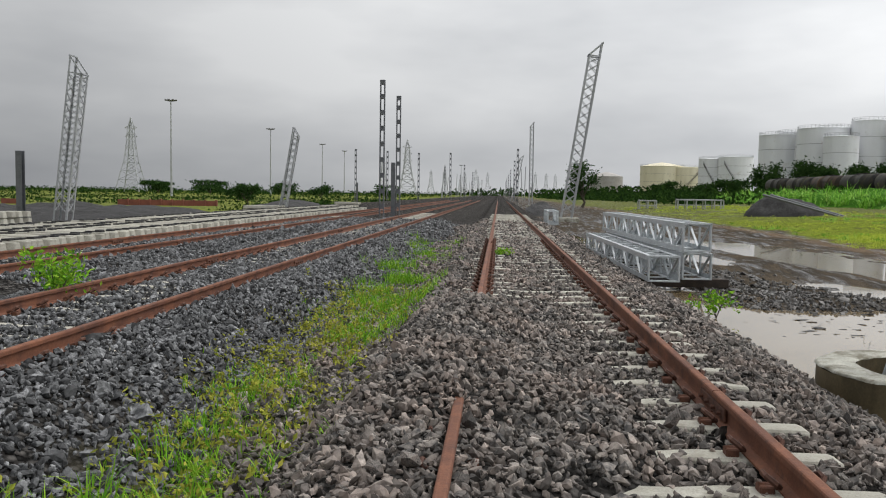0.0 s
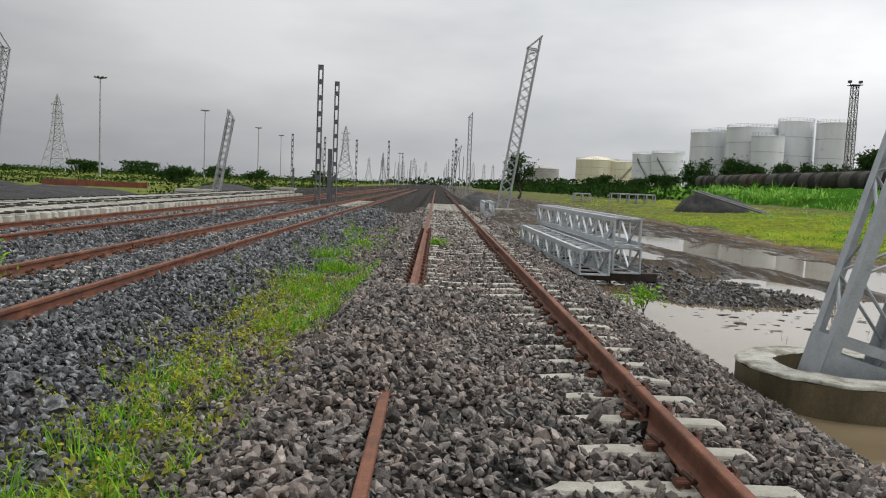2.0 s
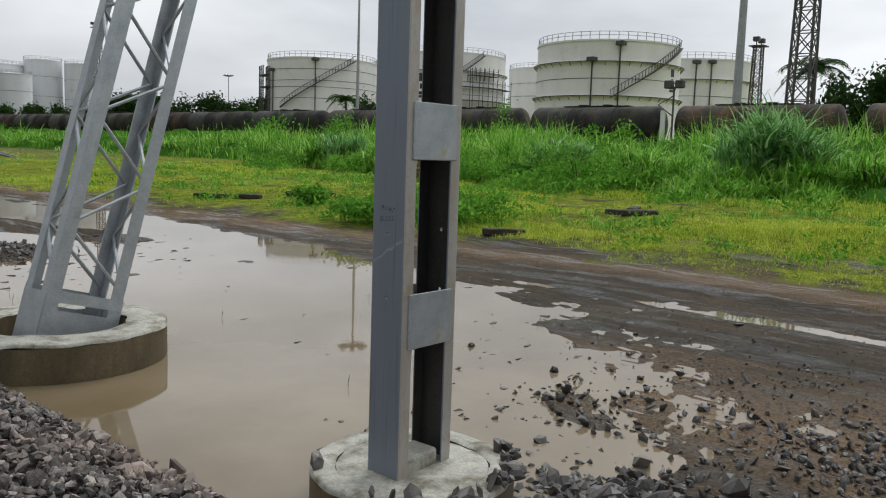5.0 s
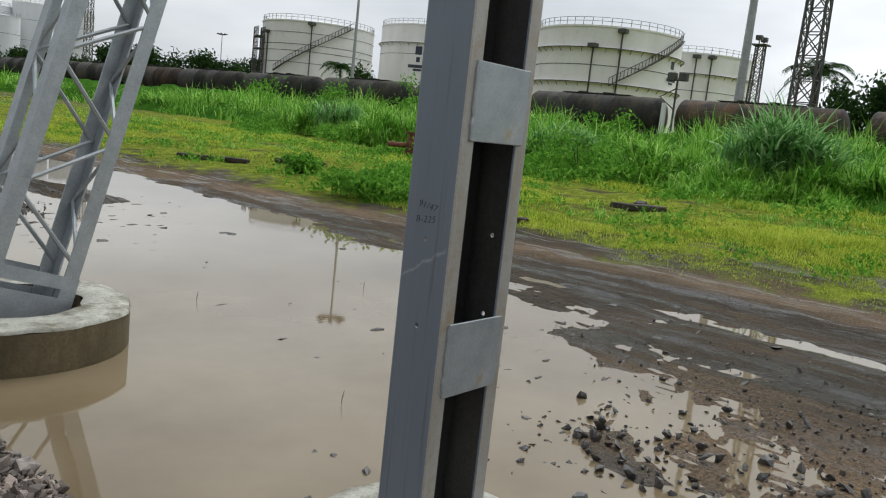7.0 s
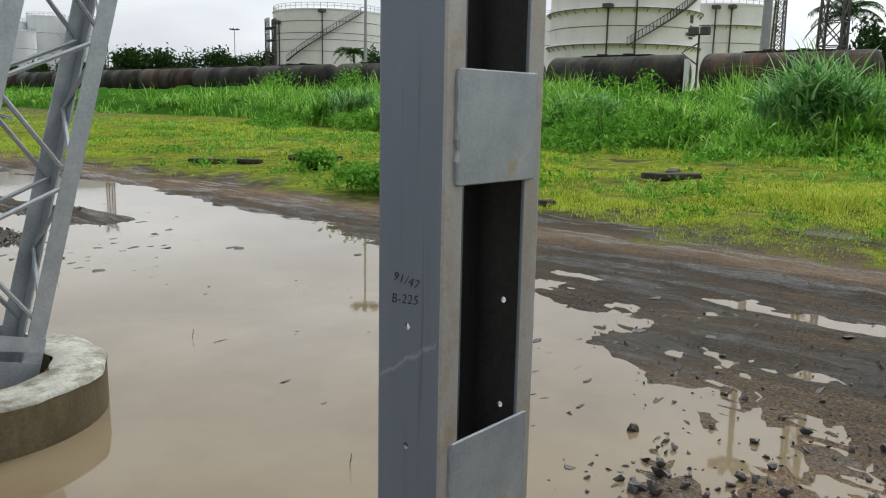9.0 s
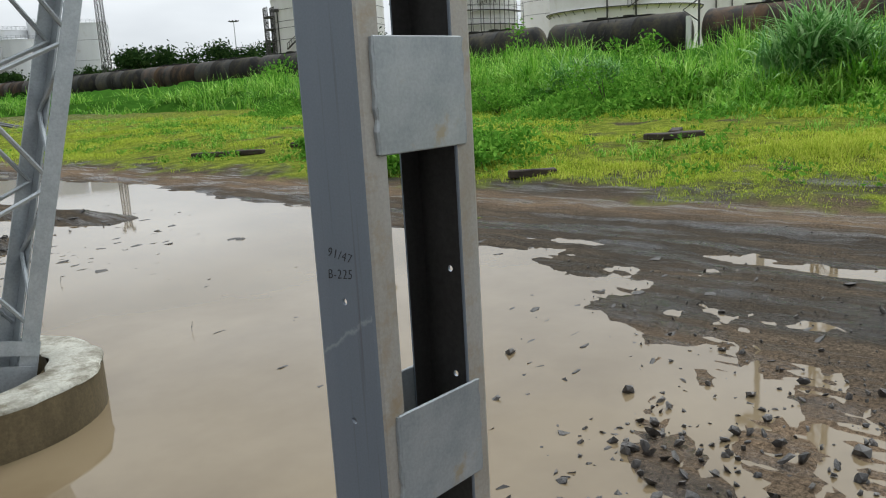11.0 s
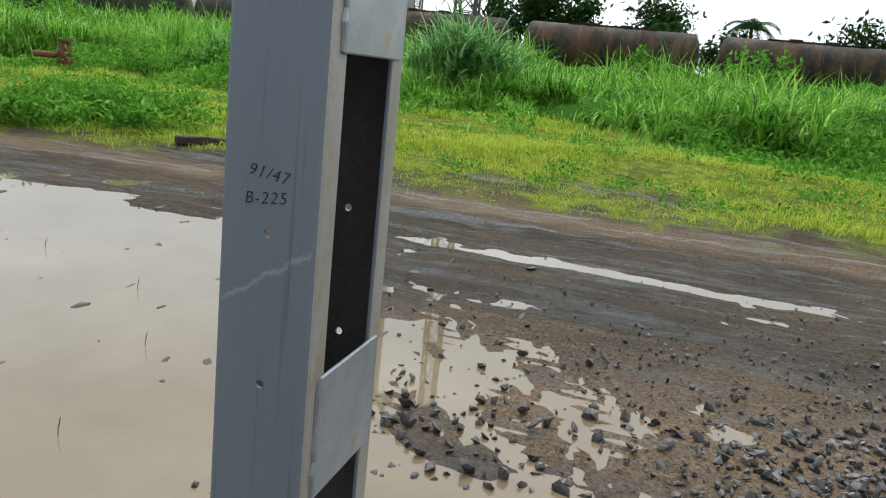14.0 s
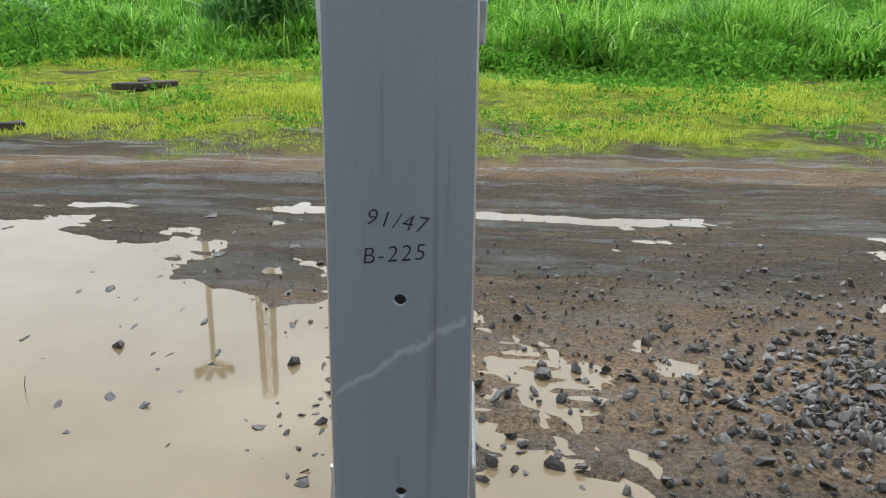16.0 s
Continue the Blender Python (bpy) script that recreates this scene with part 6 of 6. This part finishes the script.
py = build_pylon(-196.5, 420, 39.5, "grey steel transmission pylon on the skyline")
for x, y in ((-65, 570), (-84, 1250), (-36, 1250), (-60, 1420), (-130, 900), (60, 1350), (82, 1420), (100, 1450), (-20, 1400), (-110, 1300)):
    copy_thing(py, pose(x, y, -0.4))


def build_far_mast(x, y, h, label):
    t = tagged(empty("battened_mast", pose(x, y, -0.15)), label, "mast", "battened masts along the tracks")
    for sx in (-1, 1):
        part("channel", bar(bmesh.new(), (sx * 0.125, 0, 0), (sx * 0.125, 0, h), 0.2, 0.07), MAST_FAR, t)
    bm = box(bmesh.new(), -0.12, 0.12, -0.105, 0.105, 0, 0.3)
    me = mesh_of(bm, "batten_plate", MAST_FAR)
    k = 0.6
    while k < h:
        p = new("batten_plate", me)
        p.parent, p.location = t, (0, 0, min(k, h - 0.3))
        k += 0.975
    return t


fm = build_far_mast(-7.1, 50, 8.6, "dark grey battened steel mast standing between the tracks")
fm2 = build_far_mast(-6.9, 56.5, 8.4, "dark grey battened steel mast standing behind a twin")
for x, y in ((-23.1, 130), (-13.8, 140), (-8.2, 139), (-18.6, 135), (3.0, 124), (3.35, 168), (-8.2, 195), (-13.9, 210), (3.4, 230), (-8.3, 260), (3.5, 290), (-14.2, 300), (-8.4, 330), (3.6, 360), (-20, 340), (-8.5, 410), (3.8, 440), (-14.5, 430)):
    copy_thing(fm, pose(x, y, -0.15))
for x, y, h, r in ((-6.92, 54, 3.7, 0.13), (-21.4, 35, 3.3, 0.14), (-22.5, 128, 3.2, 0.14)):
    bm = channel(bmesh.new(), -r, 1, -r, r, 0, h, flange=2 * r, t=0.02)
    tagged(part("steel_post", bm, MAST_FAR), "short grey steel channel post standing in the ground", "post", "steel posts").location = (x, y, -0.2)
for i in range(16):
    rr = random.Random(90 + i)
    x, y = rr.choice((-16, -22, 8, -30)) + rr.uniform(-4, 4), rr.uniform(250, 640)
    bm = tube(bmesh.new(), ((0, 0, 0), (rr.uniform(-0.6, 1.4), 0, 11)), 0.14, 5)
    tagged(part("distant_upright", bm, GALV_FAR), "distant pale steel upright beside the tracks", "post", "distant uprights").location = (x, y, -0.3)


# Rail pads, made thick so their black also stands in for shaded gaps.
RUBBER = mottled("black_pad_and_gap_shade", (0.012, 0.012, 0.012), (0.03, 0.029, 0.028), 8, 0.8)
PAD_MESH = mesh_of(box(bmesh.new(), -0.1, 0.1, -0.085, 0.085, -0.004, 0.045, 0.006), "rail_pad", RUBBER)


# ---- loose sleepers, wall and heaps west of the tracks ----
def loose_row(x, y0, y1, label, seed):
    rg = random.Random(seed)
    row = tagged(empty("loose_sleeper_row", pose(x, 0, 0)), label, "sleepers", "rows of loose sleepers")
    y = y0
    while y < y1:
        s = new("sleeper", SLEEPER_MESH)
        s.parent = row
        s.location = (rg.uniform(-0.12, 0.12), y, 0.26 + rg.uniform(-0.015, 0.015))
        s.rotation_euler = (rg.uniform(-0.03, 0.03), 0, rg.uniform(-0.03, 0.03))
        for px in (-0.87, 0.87):
            pad = new("rail_pad", PAD_MESH)
            pad.parent = s
            pad.location = (px, 0, 0)
        y += 0.32 + rg.uniform(-0.02, 0.03)
    return row


loose_row(-11.75, 11, 64, "new pale concrete sleepers laid loose in a long row", 3)
loose_row(-14.35, 15, 28, "new pale concrete sleepers laid loose behind another row", 4)
loose_row(-14.35, 28.8, 75, "new pale concrete sleepers laid loose in the farther row", 5)


def sleeper_stack(x, y, layers, wide, label):
    st = tagged(empty("sleeper_stack", pose(x, y, -0.1)), label, "sleepers", "stacks of sleepers")
    for k in range(layers):
        for j in range(wide):
            s = new("sleeper", SLEEPER_MESH)
            s.parent = st
            s.location = (0.03 * ((k * 5 + j) % 3), (j - wide / 2) * 0.5, 0.2 + 0.24 * k)
    return st


sleeper_stack(-18.6, 28.2, 3, 4, "stack of pale concrete sleepers beside the far rows")
sleeper_stack(-17.9, 61.5, 2, 5, "low stack of pale concrete sleepers near an upright")
sleeper_stack(-17.0, 91, 2, 4, "small stack of pale concrete sleepers far down the yard")

BRICK = mottled("red_brick_wall_panel", (0.16, 0.05, 0.035), (0.26, 0.085, 0.055), 1.5, 0.85, fine=12, bumps=0.2)


def build_wall():
    t = tagged(empty("boundary_wall", pose(-43.6, 90, -1.0)), "low dark red brick boundary wall with piers", "wall", kind="structure")
    for k in range(9):
        part("wall_panel", box(bmesh.new(), 1.3 * k, 1.3 * k + 1.12, -0.1, 0.1, 0, 1.22), BRICK, t)
        part("pier", box(bmesh.new(), 1.3 * k + 1.12, 1.3 * k + 1.3, -0.16, 0.16, 0, 1.32, 0.02), BRICK, t)
    part("wall_panel", box(bmesh.new(), -14, -11.9, -0.1, 0.1, 0, 1.1), BRICK, t)


build_wall()
COAL = mottled("black_gravel", (0.013, 0.0125, 0.0125), (0.04, 0.038, 0.037), 6, 0.85, fine=60, bumps=0.8, bump_dist=0.03)


def heap(x0, x1, y0, y1, h, label, seed):
    """A tipped heap with a lumpy skin."""
    nx, ny = 70, 36
    X, Y = np.meshgrid(np.linspace(x0, x1, nx), np.linspace(y0, y1, ny))
    u, v = (X - x0) / (x1 - x0) * 2 - 1, (Y - y0) / (y1 - y0) * 2 - 1
    d = np.clip(1.0 - np.maximum(np.abs(u) ** 2.2, 0) - v * v, 0, 1) ** 0.7
    Z = ground_z(X, Y) - 0.06 + h * d * (1 + 0.5 * fbm(X, Y, 2.5, seed)) + 0.08 * fbm(X, Y, 0.5, seed + 1) * (d > 0)
    idx = np.arange(nx * ny).reshape(ny, nx)
    return tagged(raw("spoil_heap", np.stack([X, Y, Z], -1).reshape(-1, 3), np.stack([idx[:-1, :-1], idx[:-1, 1:], idx[1:, 1:], idx[1:, :-1]], -1).reshape(-1, 4), COAL), label, "heap", "tipped heaps")


heap(-34, -17.5, 36, 56, 0.85, "long dark gravel bank behind the loose sleepers", 81)
heap(-21, -17.3, 62, 84, 0.6, "dark gravel bank farther down the yard", 83)
heap(18.8, 24.6, 60, 64.5, 1.55, "black gravel heap tipped on the meadow", 85)
heap(3.0, 6.2, 66, 100, 0.9, "dark gravel bank beside the near track", 86)
for dx in (0, 0.8):
    bm = tube(bmesh.new(), ((19.2 + dx, 59.4 + dx, 1.75), (25.0 + dx * 0.8, 58.6 + dx, 0.1)), 0.08, 6)
    tagged(part("leaning_pole", bm, MAST_FAR), "long grey pole leaning over a black gravel heap", "pole", "poles on the heap")


def plank(x, y, z, l, w, h, turn, label):
    bm = box(bmesh.new(), -l / 2, l / 2, -w / 2, w / 2, 0, h, 0.02)
    bmesh.ops.subdivide_edges(bm, edges=[e for e in bm.edges if e.calc_length() > l * 0.6], cuts=6)
    for v in bm.verts:
        v.co.z += 0.03 * noise.noise(v.co * 2.3 + Vector((x, y, 0)))
    tagged(part("old_timber", bm, TIMBER), label, "timber", "old timbers in the grass").matrix_world = pose(x, y, z, 0, 0, turn)


for x, y, l, a in ((19.9, 9.9, 1.4, -40), (20.6, 10.2, 1.0, 20), (16.0, 22.7, 1.1, -48), (16.7, 21.7, 0.9, -66), (18.2, 20.4, 1.6, -50), (15.0, 10.4, 0.9, -45)):
    plank(x, y, float(ground_z(x, y)) + 0.01, l, 0.24, 0.14, a, "dark rotten timber lying in the meadow grass")


def build_valve(x, y, turn):
    """A rusty length of pipe with a flanged valve body."""
    t = tagged(empty("rusty_pipe", pose(x, y, float(ground_z(x, y)) + 0.1, 0, 0, turn)), "rusty brown pipe with a flanged end lying in the grass", "pipe")
    part("pipe", tube(bmesh.new(), ((-0.85, 0, 0.42), (0, 0, 0.42)), 0.11, 12), RUST, t)
    part("flange", tube(bmesh.new(), ((0, 0, 0.42), (0.08, 0, 0.42)), 0.32, 16), RUST, t)
    part("valve_body", tube(bmesh.new(), ((0.15, 0, -0.05), (0.15, 0, 0.5), (0.15, 0, 0.95)), [0.28, 0.26, 0.17], 14), RUST, t)
    part("bonnet", tube(bmesh.new(), ((0.15, 0, 0.9), (0.15, 0, 0.98)), 0.28, 16), RUST, t)


build_valve(26.4, 23.4, -40)


def build_stand(x, y, n, label):
    t = tagged(empty("steel_stand", pose(x, y, float(ground_z(x, y)))), label, "steel frame", "steel frames on the meadow")
    part("deck", box(bmesh.new(), 0, n * 1.0, -0.6, 0.6, 1.0, 1.15, 0.02), GALV_FAR, t)
    part("lower_rail", box(bmesh.new(), 0, n * 1.0, -0.6, -0.5, 0.45, 0.55), GALV_FAR, t)
    for k in range(n + 1):
        part("leg", bar(bmesh.new(), (k, -0.55, 0), (k, -0.55, 1.0), 0.12), GALV_FAR, t)
        part("leg", bar(bmesh.new(), (k, 0.55, 0), (k, 0.55, 1.0), 0.12), GALV_FAR, t)
    return t


build_stand(20.2, 92, 5, "grey steel girder sections stacked on the meadow")
build_stand(17.0, 98, 2, "white steel frame standing on the meadow edge")


def build_flood(x, y, z0, h):
    t = tagged(empty("yard_light", pose(x, y, z0)), "twin floodlights on a bracketed pole between wagons", "light")
    part("pole", tube(bmesh.new(), ((0, 0, 0), (0, 0, h)), 0.07, 6), STEEL_DARK, t)
    part("bracket", tube(bmesh.new(), ((0, 0, h - 2), (0, 1.1, h - 1.2), (0, 0, h - 0.6)), 0.05, 5), STEEL_DARK, t)
    for dy in (-0.4, 0.4):
        part("floodlight", box(bmesh.new(), -0.2, 0.2, dy - 0.3, dy + 0.3, h - 0.1, h + 0.45, 0.05), STEEL_DARK, t)
    part("sign_post", box(bmesh.new(), -0.1, 0.1, 0.55, 0.85, 0, h - 1.6), TANK_WHITE, t, "white painted post")


build_flood(54.2, 24.6, 1.3, 5.3)


# ---- trees ----
def build_tree(x, y, z, h, r, n, leaf, label, seed, trunk=0.35):
    rs = np.random.RandomState(seed)
    t = tagged(empty("tree", pose(x, y, z)), label, "tree", "trees round the yard")
    bm = bmesh.new()
    top = h * trunk
    tube(bm, ((0, 0, -0.1), (0.05 * h, 0, top * 0.5), (0.02 * h, 0.03 * h, top), (0, 0, h * 0.7)), [0.035 * h, 0.028 * h, 0.022 * h, 0.008 * h], 7)
    lumps = []
    for k in range(11):
        a, e = rs.uniform(0, 6.28), rs.uniform(0.2, 1.0)
        q = (r * 0.75 * math.cos(a) * rs.uniform(0.4, 1), r * 0.75 * math.sin(a) * rs.uniform(0.4, 1), top + (h - top) * e * 0.85)
        tube(bm, ((0.02 * h, 0.02 * h, top * rs.uniform(0.7, 1.1)), (q[0] * 0.5, q[1] * 0.5, (top + q[2]) / 2), q), [0.014 * h, 0.009 * h, 0.004 * h], 5)
        lumps.append(q)
    part("trunk", bm, BARK, t)
    lumps = np.array(lumps)
    c = lumps[rs.randint(len(lumps), size=n)] + rs.normal(0, (r * 0.22, r * 0.22, h * 0.085), (n, 3))
    joined("crown", [leaf_cloud(c, leaf * rs.uniform(0.6, 1.4, n), rs)], DARKLEAF, t)
    return t


TREES = ((99, 186, 1, 11.6, 5, 3000, 0.42), (133, 152, 1, 10.5, 5, 2500, 0.42), (11.3, 108, 0, 6.0, 2.4, 2600, 0.16), (-30, 95, -0.4, 2.6, 1.9, 1200, 0.16), (-46, 140, -0.4, 3.0, 2.6, 900, 0.22), (-62, 230, -0.4, 5, 4, 900, 0.35), (-40, 180, -0.4, 3.6, 3, 800, 0.28), (-95, 260, -0.4, 5, 6, 2000, 0.4), (-130, 300, -0.4, 5, 6, 2000, 0.45), (-28, 200, -0.4, 3.8, 3.4, 700, 0.28),
         (92, 236, 1, 9.8, 5, 3000, 0.42), (86, 232, 1, 10.8, 4.5, 3000, 0.42), (96, 226, 1, 9.8, 4, 3000, 0.42), (100, 216, 1, 9.8, 5, 3000, 0.42), (107, 214, 1, 10.3, 4, 3000, 0.42), (78, 240, 1, 10.8, 5, 3000, 0.42), (112, 200, 1, 9.8, 3.5, 3000, 0.42), (72, 255, 1, 6.5, 5, 2000, 0.4), (66, 262, 1, 6, 5, 2000, 0.4), (60, 300, 1, 6, 6, 2000, 0.45), (110, 178, 1, 12.2, 6.0, 3500, 0.42), (118, 172, 1, 12.6, 6.0, 3500, 0.42), (104, 182, 1, 13.4, 6.0, 3500, 0.42), (124, 166, 1, 13.4, 6.0, 3500, 0.42), (128, 158, 1, 12.6, 6.0, 3500, 0.42),
         (78, 14, 1, 9, 4.0, 4500, 0.26), (80, 6, 1, 8.6, 4.5, 4500, 0.26), (74, 19, 1, 8, 3, 3000, 0.24), (76, -12, 1, 7.6, 5, 4500, 0.26), (84, 84, 1, 8.4, 2.0, 1500, 0.24), (72, -28, 1, 8.0, 6, 4500, 0.28), (70, 0, 1, 6.5, 3, 2500, 0.24))
for i, (x, y, z, h, r, n, lf) in enumerate(TREES):
    build_tree(x, y, z, h, r, n, lf, "dark green bushy tree beyond the tank wagons" if x > 50 else "dark green bushy tree on the flat yard land", 200 + i, 0.2)


def build_palm(x, y, z, h, fr, label, seed):
    rs = np.random.RandomState(seed)
    t = tagged(empty("palm_tree", pose(x, y, z)), label, "palm", "palm trees")
    part("trunk", tube(bmesh.new(), ((0, 0, -0.1), (0.15, 0, h * 0.5), (0.1, 0.1, h)), [0.2, 0.15, 0.12], 8), BARK, t)
    for k in range(19):
        a, up = 2 * math.pi * k / 19 + rs.uniform(-0.2, 0.2), rs.uniform(0.15, 1.35)
        bm = bmesh.new()
        pts = [Vector((0.1 + fr * s * math.cos(a) * math.cos(up * (1 - s)), 0.1 + fr * s * math.sin(a) * math.cos(up * (1 - s)), h + fr * (s * math.sin(up) - 0.75 * s ** 2.5))) for s in np.linspace(0, 1, 8)]
        side = Vector((-math.sin(a), math.cos(a), 0))
        for i in range(7):
            p, q = pts[i], pts[i + 1]
            for sg in (-1, 1):
                for f in (0.0, 0.25, 0.5, 0.75):
                    m = p.lerp(q, f)
                    tip = m + side * sg * fr * 0.34 * (1 - 0.5 * i / 7) + (q - p) * 0.8 - Vector((0, 0, 0.1 * fr))
                    bm.faces.new([bm.verts.new(v) for v in (m, p.lerp(q, f + 0.22), tip)])
        part("frond", bm, DARKLEAF, t)
    return t


for i, (x, y, h, fr) in enumerate(((70, 74.5, 6.4, 2.4), (68, 19.5, 7.6, 2.6), (67, 4.4, 5.2, 1.9), (67, -1.7, 5.8, 2.0))):
    build_palm(x, y, 1.2, h, fr, "dark green coconut palm behind the tank wagons", 300 + i)


FARLEAF = leafy("far_scrub_leaf", (0.012, 0.026, 0.008), (0.022, 0.05, 0.012), (0.045, 0.09, 0.018), 0.06)


def build_far_green():
    """The belt of scrub and distant woods round the flat land."""
    rs = np.random.RandomState(77)
    th = tagged(empty("far_woods"), "low green scrub and hazy woods along the horizon", "scrub", kind="stuff")
    clouds = []
    for n, x0, x1, y0, y1, hh, lf in ((16000, -120, -26, 95, 190, 0.6, 0.26), (22000, -500, -30, 190, 520, 1.0, 0.5), (9000, -1000, -60, 520, 1000, 2.6, 1.2), (5000, 26, 54, 110, 260, 1.9, 0.45), (6000, 20, 90, 240, 460, 3.6, 0.9), (3500, -60, 700, 700, 1100, 6.0, 2.2), (3000, -26, -19, 70, 200, 0.5, 0.22)):
        xy = scatter(n, x0, x1, y0, y1, rs)
        k = smooth(-0.15, 0.25, fbm(xy[:, 0], xy[:, 1], 14 * hh, 91))
        c = np.concatenate([xy, (rs.uniform(0, 1, n) * hh * (0.3 + k) - 0.3 + ground_z(*xy.T))[:, None]], 1)
        clouds.append(leaf_cloud(c, lf * rs.uniform(0.6, 1.4, n), rs))
    joined("scrub_leaves", clouds, FARLEAF, th)["kind"] = "stuff"


build_far_green()
